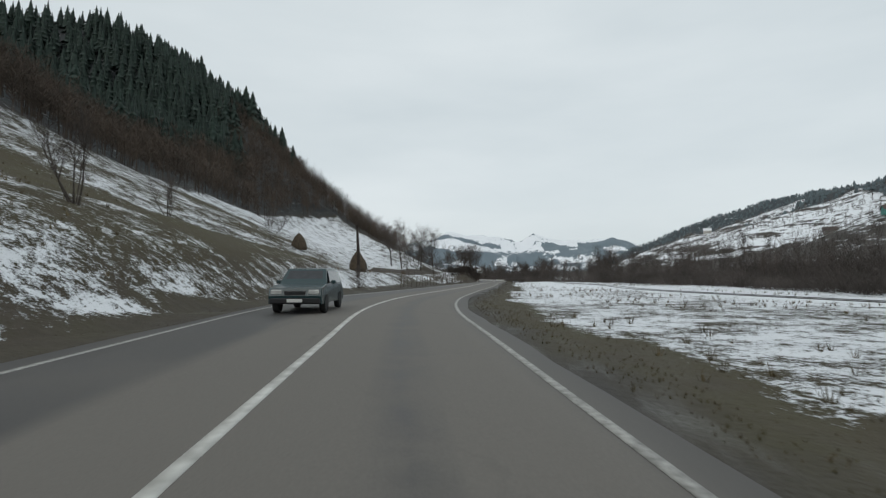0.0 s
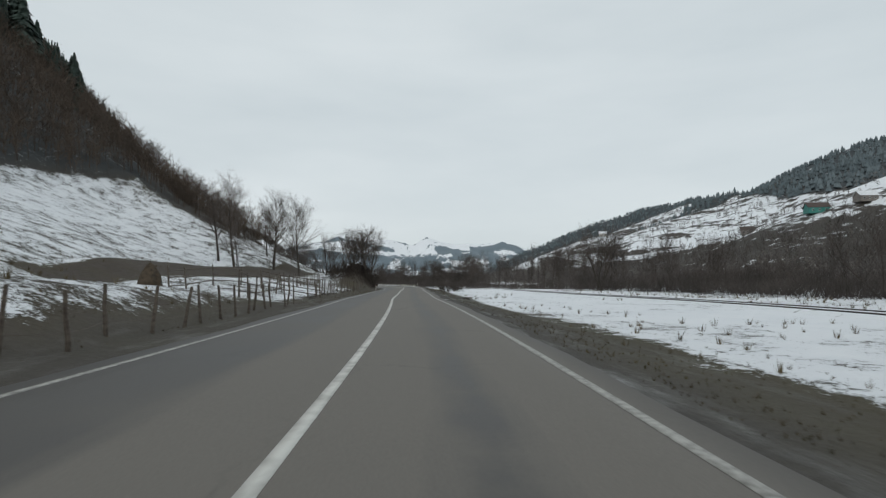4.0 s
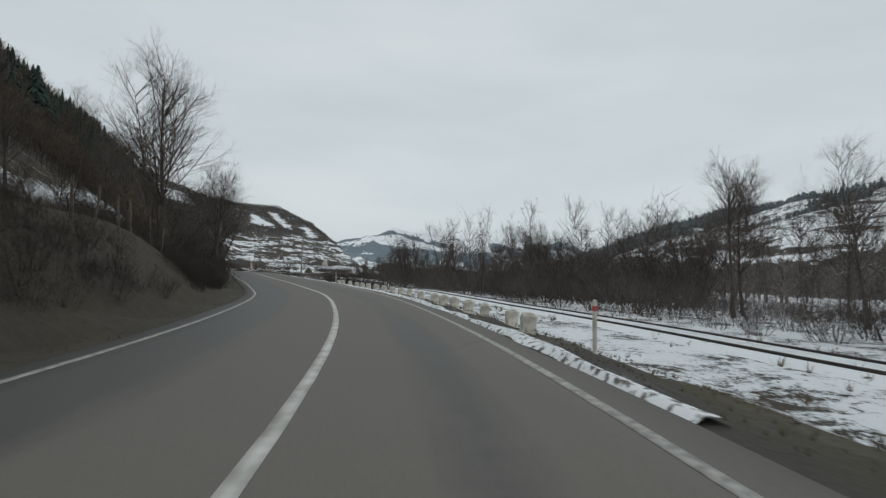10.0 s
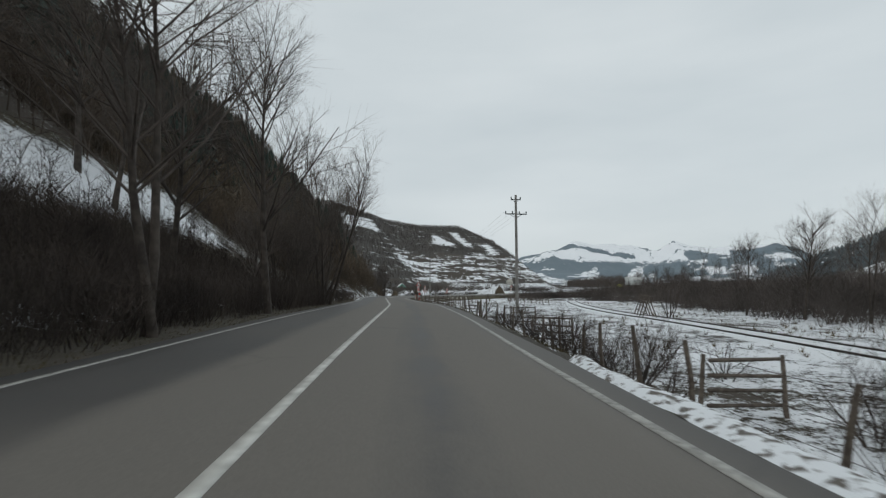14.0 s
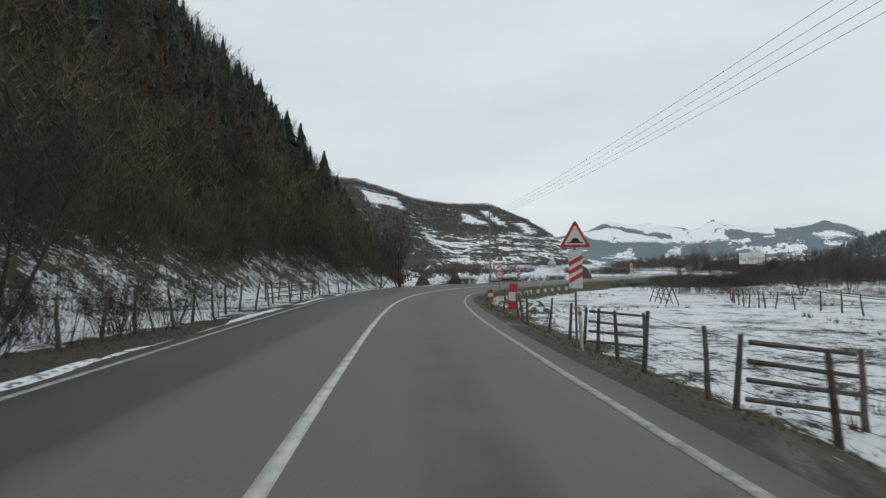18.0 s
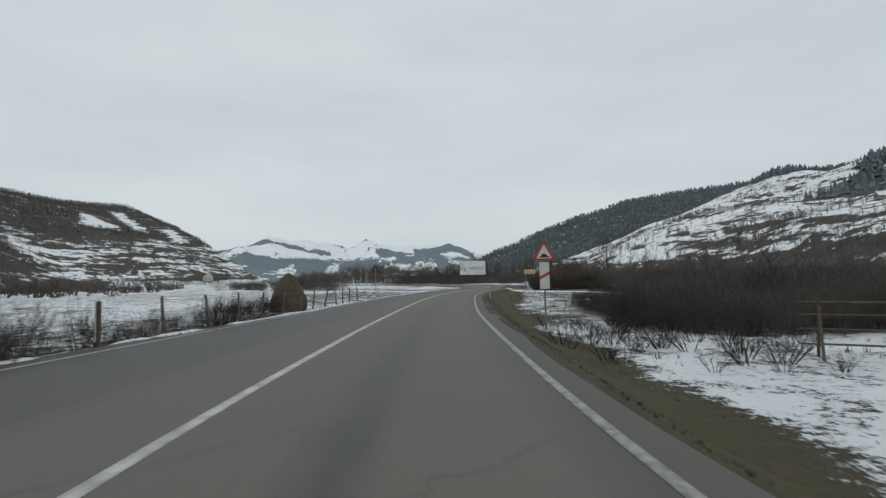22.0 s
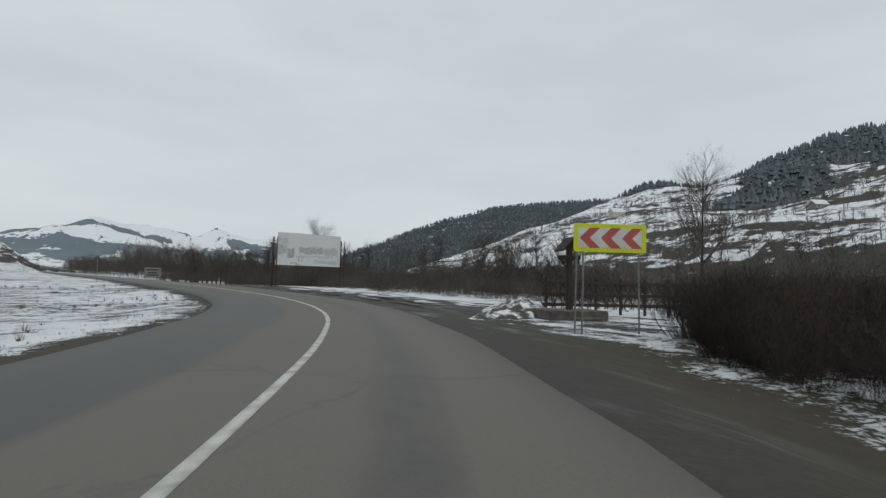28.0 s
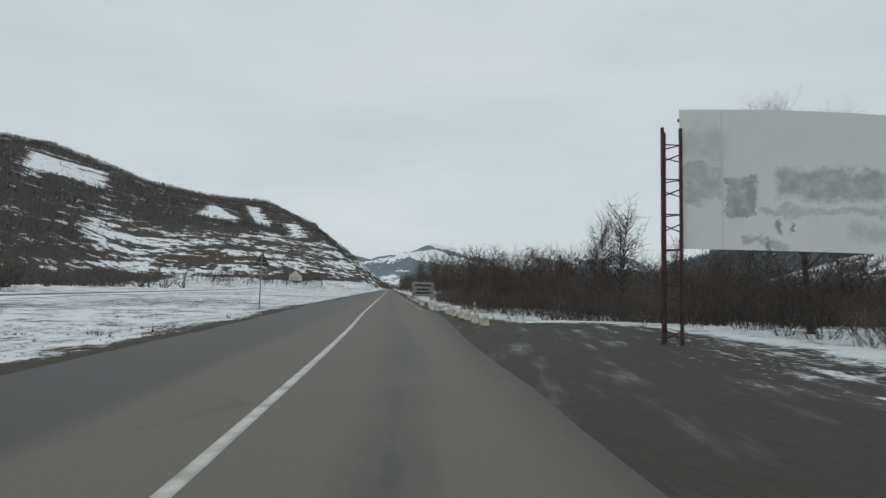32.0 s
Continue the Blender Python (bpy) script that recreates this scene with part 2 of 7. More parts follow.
def asphalt_material():
    """Worn asphalt: pale wheel tracks and dark damp bands run along it, with patches and fine grain."""
    m = bpy.data.materials.new("worn_asphalt")
    m.use_nodes = True
    n, l = m.node_tree.nodes, m.node_tree.links
    b = n["Principled BSDF"]
    uv = n.new("ShaderNodeUVMap")
    sep = n.new("ShaderNodeSeparateXYZ")
    l.new(uv.outputs[0], sep.inputs[0])
    d = sep.outputs[0]
    pos = n.new("ShaderNodeNewGeometry").outputs["Position"]
    mp = n.new("ShaderNodeMapping")
    mp.inputs["Scale"].default_value = (1.0, 0.06, 1.0)
    l.new(uv.outputs[0], mp.inputs["Vector"])
    streak, patch, grain = noise_node(n, l, mp.outputs[0], 1.6, 4), noise_node(n, l, pos, 0.22, 4), noise_node(n, l, pos, 35.0, 4)
    wob = math_node(n, l, "MULTIPLY_ADD", math_node(n, l, "SUBTRACT", streak, 0.5), 0.9, d)
    stain, bend = noise_node(n, l, pos, 0.55, 6, 0.65), noise_node(n, l, pos, 0.8, 4)
    wander = n.new("ShaderNodeVectorMath")
    wander.operation = "ADD"
    bent = n.new("ShaderNodeCombineXYZ")
    l.new(math_node(n, l, "MULTIPLY", bend, 1.6), bent.inputs[0])
    l.new(math_node(n, l, "MULTIPLY", stain, 2.0), bent.inputs[1])
    l.new(pos, wander.inputs[0])
    l.new(bent.outputs[0], wander.inputs[1])
    cells = n.new("ShaderNodeTexVoronoi")
    cells.feature = "DISTANCE_TO_EDGE"
    cells.inputs["Scale"].default_value = 0.17
    l.new(wander.outputs[0], cells.inputs["Vector"])
    crack = math_node(n, l, "MULTIPLY_ADD", cells.outputs["Distance"], -90.0, 1.0, clamp=True)
    crack = math_node(n, l, "MULTIPLY", crack, math_node(n, l, "MULTIPLY_ADD", patch, 5.0, -2.3, clamp=True))

    def band(centre, width):
        q = math_node(n, l, "SUBTRACT", wob, centre)
        q = math_node(n, l, "DIVIDE", math_node(n, l, "ABSOLUTE", q), width)
        return math_node(n, l, "SUBTRACT", 1.0, q, clamp=True)

    worn = math_node(n, l, "MULTIPLY", math_node(n, l, "MULTIPLY_ADD", wob, 2.2, -3.3, clamp=True), math_node(n, l, "MULTIPLY_ADD", patch, 1.4, 0.35))
    dark = math_node(n, l, "ADD", math_node(n, l, "MULTIPLY", math_node(n, l, "MULTIPLY", band(-1.6, 0.5), 1.5), math_node(n, l, "MULTIPLY_ADD", stain, 2.6, -0.75, clamp=True)), worn)
    dark = math_node(n, l, "ADD", dark, math_node(n, l, "MULTIPLY", band(-3.9, 0.7), 0.7), clamp=True)
    dark = math_node(n, l, "MULTIPLY", dark, math_node(n, l, "MULTIPLY_ADD", patch, 1.0, 0.4), clamp=True)
    c = mix_node(n, l, grain, (0.085, 0.078, 0.070), (0.215, 0.198, 0.175))
    c = mix_node(n, l, patch, c, (0.165, 0.15, 0.131))
    c = mix_node(n, l, math_node(n, l, "MULTIPLY", dark, 0.85), c, (0.055, 0.053, 0.051))
    c = mix_node(n, l, math_node(n, l, "MULTIPLY", crack, 0.35), c, (0.03, 0.029, 0.028))
    l.new(c, b.inputs["Base Color"])
    l.new(math_node(n, l, "MULTIPLY_ADD", dark, -0.22, 0.78), b.inputs["Roughness"])
    b.inputs["Specular IOR Level"].default_value = 0.35
    bp = n.new("ShaderNodeBump")
    bp.inputs["Strength"].default_value, bp.inputs["Distance"].default_value = 0.35, 0.01
    l.new(grain, bp.inputs["Height"])
    l.new(bp.outputs[0], b.inputs["Normal"])
    return m


M_GROUND, M_ASPHALT = ground_material(), asphalt_material()
M_LINE = material("worn_white_road_paint", (0.62, 0.61, 0.57), 0.7, (0.36, 0.35, 0.32), 3.0, 8, (0.3, 0.6))
M_EDGELINE = material("faded_edge_paint", (0.44, 0.43, 0.40), 0.75, (0.20, 0.195, 0.18), 9.0, 9, (0.3, 0.62))
M_BARK = material("grey_brown_bark", (0.085, 0.07, 0.058), 0.9, (0.04, 0.032, 0.027), 6.0, bump=0.6, vary=0.3)
M_TWIG = material("bare_brown_twigs", (0.12, 0.098, 0.084), 0.9, (0.065, 0.053, 0.046), 3.0, vary=0.4)
M_SCRUB = material("grey_brown_scrub", (0.125, 0.105, 0.09), 0.95, (0.06, 0.05, 0.043), 0.05, vary=0.4)
M_STREAM = material("grey_bare_streamside_brush", (0.115, 0.098, 0.088), 0.95, (0.05, 0.042, 0.037), 0.25, vary=0.45)
M_HAZEL = material("brown_hazel_thicket", (0.185, 0.138, 0.098), 0.95, (0.085, 0.066, 0.046), 0.15, vary=0.5)
M_BRUSH = material("bare_brush", (0.070, 0.055, 0.046), 0.95, (0.028, 0.022, 0.019), 0.4, vary=0.5)
M_WOODS = material("bare_brown_woods", (0.125, 0.094, 0.071), 0.95, (0.06, 0.046, 0.036), 0.12, vary=0.5)
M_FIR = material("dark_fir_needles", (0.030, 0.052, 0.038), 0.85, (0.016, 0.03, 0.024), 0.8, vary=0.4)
# far needles lightened and blued: distance haze put into the colour
M_HAZYFIR = material("hazed_far_fir_needles", (0.125, 0.155, 0.165), 0.9, (0.085, 0.112, 0.123), 0.02, vary=0.4)
# brown twigs of the far slopes, greyed and lightened to paint in haze
M_HAZYCOPSE = material("hazed_grey_brown_copse", (0.19, 0.17, 0.155), 0.95, (0.10, 0.09, 0.085), 0.03, vary=0.5)
M_WOOD = material("weathered_grey_wood", (0.15, 0.125, 0.10), 0.85, (0.07, 0.055, 0.045), 9.0, bump=0.5, vary=0.3)
M_DARKWOOD = material("dark_stained_wood", (0.05, 0.036, 0.028), 0.8, (0.025, 0.018, 0.014), 9.0, bump=0.4, vary=0.2)
M_WIRE = material("rusty_wire", (0.12, 0.09, 0.075), 0.6, metal=0.6)
M_STONE = material("whitewashed_concrete", (0.66, 0.64, 0.57), 0.85, (0.36, 0.34, 0.28), 3.0, 7, (0.3, 0.55), bump=0.4, vary=0.12)
M_CONCRETE = material("grey_concrete", (0.30, 0.29, 0.27), 0.85, (0.18, 0.17, 0.16), 3.0, bump=0.4, vary=0.1)
M_WHITE = material("white_sign_sheet", (0.74, 0.74, 0.72), 0.45, (0.6, 0.6, 0.57), 2.0)
M_RED = material("red_sign_sheet", (0.55, 0.045, 0.03), 0.45, (0.42, 0.04, 0.03), 2.0)
M_CHEVRED = material("faded_red_sheet", (0.52, 0.11, 0.09), 0.45, (0.45, 0.09, 0.08), 2.0)
M_YELLOW = material("fluorescent_yellow_sheet", (0.72, 0.80, 0.02), 0.45, (0.62, 0.70, 0.02), 2.0)
M_BLACK = material("black_sheet", (0.02, 0.02, 0.022), 0.5)
M_STEEL = material("galvanised_steel", (0.30, 0.31, 0.31), 0.5, (0.2, 0.2, 0.2), 6.0, metal=0.7)
M_SIGNBACK = material("dull_sign_back", (0.035, 0.05, 0.05), 0.6, (0.02, 0.03, 0.03), 3.0, metal=0.2)
M_RUST = material("rusty_truss_steel", (0.09, 0.05, 0.045), 0.75, (0.045, 0.028, 0.027), 6.0, metal=0.3)
M_RAIL = material("worn_rail_steel", (0.075, 0.062, 0.055), 0.5, (0.045, 0.038, 0.034), 6.0, metal=0.6)
M_HAY = material("weathered_hay", (0.115, 0.085, 0.055), 0.95, (0.045, 0.034, 0.024), 5.0, 8, (0.3, 0.7), bump=1.0, bump_scale=25)
M_SNOWPILE = material("old_snow", (0.82, 0.84, 0.86), 0.6, (0.6, 0.62, 0.63), 1.5, bump=0.5, bump_scale=12)
M_PUDDLE = material("muddy_puddle_water", (0.09, 0.082, 0.07), 0.04, (0.07, 0.065, 0.055), 1.0, spec=0.6)
# ---------------------------------------------------------------- mesh helpers


class Shape:
    """Collects plain polygons; made() turns them into one mesh."""

    def __init__(self):
        self.v, self.f = [], []

    def add(self, verts, faces):
        k = len(self.v)
        self.v.extend(tuple(p) for p in verts)
        self.f.extend(tuple(i + k for i in f) for f in faces)
        return self

    def box(self, c, size, bevel=0.0, turn=None):
        hx, hy, hz = (s / 2 for s in size)
        b = min(bevel, hx * 0.8, hy * 0.8, hz * 0.8)
        if b <= 0:
            vs = [(x, y, z) for x in (-hx, hx) for y in (-hy, hy) for z in (-hz, hz)]
            fs = [(0, 1, 3, 2), (4, 6, 7, 5), (0, 4, 5, 1), (2, 3, 7, 6), (0, 2, 6, 4), (1, 5, 7, 3)]
        else:
            rings = ((-hz, b), (-hz + b, 0), (hz - b, 0), (hz, b))
            vs, fs = [], []
            for z, i in rings:
                x, y = hx - i, hy - i
                vs += [(-x + b, -y, z), (x - b, -y, z), (x, -y + b, z), (x, y - b, z), (x - b, y, z), (-x + b, y, z), (-x, y - b, z), (-x, -y + b, z)]
            for r in range(3):
                fs += [(r * 8 + i, r * 8 + (i + 1) % 8, r * 8 + 8 + (i + 1) % 8, r * 8 + 8 + i) for i in range(8)]
            fs += [tuple(range(7, -1, -1)), tuple(range(24, 32))]
        t = turn.to_3x3() if turn is not None else Matrix.Identity(3)
        return self.add([t @ Vector(p) + Vector(c) for p in vs], fs)

    def tube(self, a, b, r0, r1=None, sides=6, cap=True):
        a, b = Vector(a), Vector(b)
        r1 = r0 if r1 is None else r1
        w = (b - a).normalized()
        u = w.cross(Vector((0, 0, 1)) if abs(w.z) < 0.9 else Vector((1, 0, 0))).normalized()
        q = w.cross(u)
        vs = []
        for p, r in ((a, r0), (b, r1)):
            vs += [p + (u * math.cos(t) + q * math.sin(t)) * r for t in (2 * math.pi * i / sides for i in range(sides))]
        fs = [(i, (i + 1) % sides, sides + (i + 1) % sides, sides + i) for i in range(sides)]
        if cap:
            fs += [tuple(range(sides - 1, -1, -1)), tuple(range(sides, 2 * sides))]
        return self.add(vs, fs)

    def lathe(self, rings, c=(0, 0, 0), sides=12, wob=0.0, rng=None):
        vs, fs = [], []
        for r, z in rings:
            for i in range(sides):
                k = 1 + (rng.uniform(-wob, wob) if rng else 0)
                t = 2 * math.pi * i / sides
                vs.append((c[0] + r * k * math.cos(t), c[1] + r * k * math.sin(t), c[2] + z))
        for q in range(len(rings) - 1):
            fs += [(q * sides + i, q * sides + (i + 1) % sides, q * sides + sides + (i + 1) % sides, q * sides + sides + i) for i in range(sides)]
        fs += [tuple(range(sides - 1, -1, -1)), tuple(range((len(rings) - 1) * sides, len(rings) * sides))]
        return self.add(vs, fs)

    def prism(self, outline, y0, y1):
        """An outline in x and z, drawn out from y0 to y1."""
        k = len(outline)
        vs = [(x, y0, z) for x, z in outline] + [(x, y1, z) for x, z in outline]
        return self.add(vs, [tuple(range(k)), tuple(range(2 * k - 1, k - 1, -1))] + [(i, i + k, (i + 1) % k + k, (i + 1) % k) for i in range(k)])

    def mesh(self, name, mat, smooth=False):
        me = bpy.data.meshes.new(name)
        me.from_pydata(self.v, [], self.f)
        me.update()
        bm = bmesh.new()
        bm.from_mesh(me)
        bmesh.ops.recalc_face_normals(bm, faces=bm.faces)
        bm.to_mesh(me)
        bm.free()
        me.materials.append(mat)
        if smooth:
            me.polygons.foreach_set("use_smooth", [True] * len(me.polygons))
        return me


def part(name, shape, mat, parent, label="", smooth=False, m=None):
    """One mesh object under a thing; shape may be a finished mesh that alike parts share."""
    me = shape if isinstance(shape, bpy.types.Mesh) else shape.mesh(name, mat, smooth)
    ob = new(name, me)
    ob.parent = parent
    if m is not None:
        ob.matrix_basis = m
    return tagged(ob, label) if label else ob


def thing(name, m, label, category, group="", kind=""):
    ob = new(name)
    ob.matrix_basis = m
    return tagged(ob, label, category, group, kind)


def array_mesh(name, verts, tris, mat):
    """A triangle mesh from arrays."""
    me = bpy.data.meshes.new(name)
    verts, tris = np.asarray(verts, np.float32), np.asarray(tris, np.int32)
    me.vertices.add(len(verts))
    me.vertices.foreach_set("co", verts.ravel())
    me.loops.add(tris.size)
    me.loops.foreach_set("vertex_index", tris.ravel())
    k = tris.shape[1]
    me.polygons.add(len(tris))
    me.polygons.foreach_set("loop_start", np.arange(0, tris.size, k, dtype=np.int32))
    me.polygons.foreach_set("loop_total", np.full(len(tris), k, np.int32))
    me.update(calc_edges=True)
    me.validate()
    me.materials.append(mat)
    return me


def smooth_noise(x, y, size, seed):
    """Value noise in 0..1 on a lattice of that size in metres."""
    def h(i, j):
        q = np.sin(i * 127.1 + j * 311.7 + seed * 74.7) * 43758.5453
        return q - np.floor(q)
    u, v = np.asarray(x, float) / size, np.asarray(y, float) / size
    i, j = np.floor(u), np.floor(v)
    a, b = u - i, v - j
    a, b = a * a * (3 - 2 * a), b * b * (3 - 2 * b)
    return (h(i, j) * (1 - a) + h(i + 1, j) * a) * (1 - b) + (h(i, j + 1) * (1 - a) + h(i + 1, j + 1) * a) * b


def fractal(x, y, size, seed, octaves=4):
    t, amp, tot = 0, 1.0, 0.0
    for o in range(octaves):
        t, tot, amp = t + amp * smooth_noise(x, y, size / 2**o, seed + o * 13), tot + amp, amp * 0.5
    return t / tot


def step(a, b, x):
    t = np.clip((np.asarray(x, float) - a) / (b - a), 0, 1)
    return t * t * (3 - 2 * t)


# ---------------------------------------------------------------- the road's line: stations 10 m apart
CX = [0.82, -1.52, -3.74, -5.85, -6.93, -7.02, -6.97, -6.71, -6.53, -6.52, -6.67, -6.89, -6.82, -6.85, -6.92, -6.74, -6.79, -7.06, -8.4, -10.64, -13.59, -17.5, -21.71, -26.25, -30.62, -34.98, -39.26, -43.57, -47.99, -52.71, -57.46, -62.12, -67, -71.79, -76.21, -79.85, -82.18, -83.04, -82.52, -81.25, -79.3, -77.08, -74.62, -72, -68.98, -65.52, -61.55, -57.48, -53.62, -50.23, -47.82, -46.88, -47.25, -48.75, -50.6, -52.63, -54.84]
CY = [-10.06, -0.3, 9.48, 19.36, 29.42, 39.51, 49.57, 59.58, 69.59, 79.58, 89.59, 99.59, 109.6, 119.61, 129.61, 139.6, 149.55, 159.5, 169.32, 178.96, 188.44, 197.58, 206.64, 215.54, 224.54, 233.54, 242.58, 251.59, 260.53, 269.32, 278.1, 286.96, 295.72, 304.59, 313.66, 323.25, 333.24, 343.48, 353.74, 363.79, 373.71, 383.53, 393.29, 403.02, 412.62, 422.06, 431.28, 440.45, 449.65, 458.96, 468.44, 478.15, 487.96, 497.73, 507.55, 517.33, 527.1]
CZ = [-0.03, -0.03, -0.03, -0.06, -0.14, -0.24, -0.35, -0.43, -0.5, -0.57, -0.66, -0.76, -0.86, -0.96, -1.05, -1.16, -1.27, -1.35, -1.41, -1.46, -1.5, -1.52, -1.49, -1.44, -1.4, -1.37, -1.35, -1.39, -1.48, -1.63, -1.79, -1.92, -2.05, -2.17, -2.26, -2.35, -2.45, -2.55, -2.64, -2.68, -2.71, -2.74, -2.73, -2.73, -2.74, -2.75, -2.75, -2.73, -2.74, -2.77, -2.8, -2.8, -2.76, -2.69, -2.62, -2.58, -2.56]
BANK = [-0.27, -0.37, -0.45, -0.55, -0.6, -0.48, -0.3, -0.12, 0.06, 0.24, 0.41, 0.51, 0.64, 0.93, 1.28, 1.72, 2.06, 2.01, 1.9, 2.03, 2.12, 2.01, 1.67, 0.83, -0.03, -0.43, -0.59, -0.51, -0.36, -0.37, -0.42, -0.49, -0.57, -0.64, -0.74, -0.92, -1.06, -1.08, -0.98, -0.7, -0.35, 0.04, 0.34, 0.38, 0.32, 0.23, 0.29, 0.91, 1.49, 1.42, 1.19, 1.11, 1.09, 1.16, 1.25, 1.33, 1.25]
CX, CY = [12.0, 10.1, 6.5, 3.2] + CX + [CX[-1] -2.132 * k for k in range(1, 61)], [-69.0, -59.2, -39.5, -20.0] + CY + [CY[-1] + 9.770 * k for k in range(1, 61)]
CZ, BANK = [0.3, 0.25, 0.15, 0.1] + CZ + [CZ[-1]] * 60, [0] * 4 + BANK + [0.2] * 60
S0 = -50.0


def glide(values, s):
    """Catmull-Rom through the stations."""
    v = np.asarray(values, float)
    t = np.clip((np.asarray(s, float) - S0) / 10.0, 0, len(v) - 1.0001)
    i = np.floor(t).astype(int)
    f = t - i
    a, b, c, d = v[np.clip(i - 1, 0, None)], v[i], v[i + 1], v[np.clip(i + 2, None, len(v) - 1)]
    return 0.5 * (2 * b + (c - a) * f + (2 * a - 5 * b + 4 * c - d) * f**2 + (3 * b - a - 3 * c + d) * f**3)


S_END = S0 + 10.0 * (len(CX) - 1)
LINE_S = np.arange(S0, S_END - 1, 4.0)
LINE_X, LINE_Y = glide(CX, LINE_S), glide(CY, LINE_S)


def along(s):
    """Place and unit vector ahead at s."""
    x, y = glide(CX, s), glide(CY, s)
    tx, ty = glide(CX, np.asarray(s) + 0.5) - glide(CX, np.asarray(s) - 0.5), glide(CY, np.asarray(s) + 0.5) - glide(CY, np.asarray(s) - 0.5)
    k = np.hypot(tx, ty) + 1e-9
    return x, y, tx / k, ty / k


def off_line(x, y, lx, ly):
    """Distance from a line of points, positive to its left, and how far along it, in steps."""
    x, y = np.ravel(np.asarray(x, float)), np.ravel(np.asarray(y, float))
    dx, dy = np.diff(lx), np.diff(ly)
    q = dx * dx + dy * dy
    d, w = np.empty(len(x)), np.empty(len(x))
    for a in range(0, len(x), 20000):
        ex, ey = x[a:a + 20000, None] - lx[:-1], y[a:a + 20000, None] - ly[:-1]
        u = np.clip((ex * dx + ey * dy) / q, 0, 1)
        rx, ry = ex - u * dx, ey - u * dy
        k = (rx * rx + ry * ry).argmin(1)
        n = np.arange(len(k))
        side = np.sign(dx[k] * ey[n, k] - dy[k] * ex[n, k])
        d[a:a + 20000], w[a:a + 20000] = np.hypot(rx[n, k], ry[n, k]) * np.where(side == 0, 1, side), k + u[n, k]
    return d, w


def road_sd(x, y):
    d, w = off_line(x, y, LINE_X, LINE_Y)
    return LINE_S[0] + 4.0 * w, d


def road_z(s, d):
    return glide(CZ, s) - np.clip(d, -9, 9) * np.tan(np.radians(glide(BANK, s)))


def right_edge(s):
    """The right lane's edge line; the lane widens in the bends."""
    return -np.interp(s, [-50, 0, 20, 30, 50, 80, 110, 140, 160, 175, 190, 210, 230, 250, 270, 290, 305, 320, 330, 345, 365, 380, 400, 420, 440, 460, 560, 600], [3.34, 3.44, 3.6, 3.59, 3.32, 3.16, 3.07, 3.05, 2.9, 2.85, 2.93, 3.23, 3.48, 3.63, 3.49, 3.22, 3.21, 3.39, 3.61, 3.93, 4.05, 3.99, 3.75, 3.77, 3.85, 4.02, 3.54, 3.4])


def left_edge(s):
    """The left lane's edge line; wide on the outside of the second bend."""
    return np.interp(s, [-50, 0, 30, 60, 100, 150, 190, 230, 290, 310, 327, 335, 347, 356, 370, 386, 405, 425, 450, 480, 500, 560, 600], [3.7, 3.75, 3.9, 3.8, 3.5, 3.3, 3.4, 3.75, 3.45, 3.7, 4.1, 4.6, 5.9, 6.1, 5.7, 4.8, 4.35, 4.2, 4.2, 4.2, 4.2, 4.1, 3.7])


# foot of the hillside on the left of the road
FOOT_X = np.array([6.0, -6, -13, -19, -24, -23.5, -17, -14.5, -20, -37, -65, -87, -96.4, -102, -107, -118, -138, -168, -192, -218, -260, -330, -500])
FOOT_Y = np.array([-70.0, -12, 30, 72, 110, 138, 152, 164, 187, 222, 275, 310.2, 329.6, 349, 370, 393, 425, 475, 535, 600, 640, 660, 670])
FOOT_S = np.array([-60.0, -10, 32, 74, 114, 142, 155, 168, 195, 233, 293, 332, 353, 372, 394, 420, 455, 510, 570, 640, 700, 780, 950])


DENSE = np.linspace(0, len(FOOT_X) - 1, 90)
DENSE_X, DENSE_Y, DENSE_S = (np.interp(DENSE, np.arange(len(FOOT_X)), q) for q in (FOOT_X, FOOT_Y, FOOT_S))


def foot_s(x, y, u):
    """How far along the foot line a place belongs, blended more widely the farther it lies up the hill."""
    out = np.empty(len(x))
    for a in range(0, len(x), 20000):
        b = slice(a, a + 20000)
        r = np.hypot(x[b, None] - DENSE_X, y[b, None] - DENSE_Y)
        w = np.exp(-(r - r.min(1)[:, None]) / (1.5 + 0.16 * np.clip(np.abs(u[b]), 0, 250))[:, None])
        out[b] = (w * DENSE_S).sum(1) / w.sum(1)
    return out


def tent(x, y, rx, ry, rz, slope, rough=0.0):
    """A ridge along a line of heights, falling off to both sides."""
    d, w = off_line(x, y, np.array(rx, float), np.array(ry, float))
    h = np.interp(w, np.arange(len(rz)), rz)
    r = np.abs(d) * slope
    return h - np.where(r < 12, r * r / 24, r - 6)


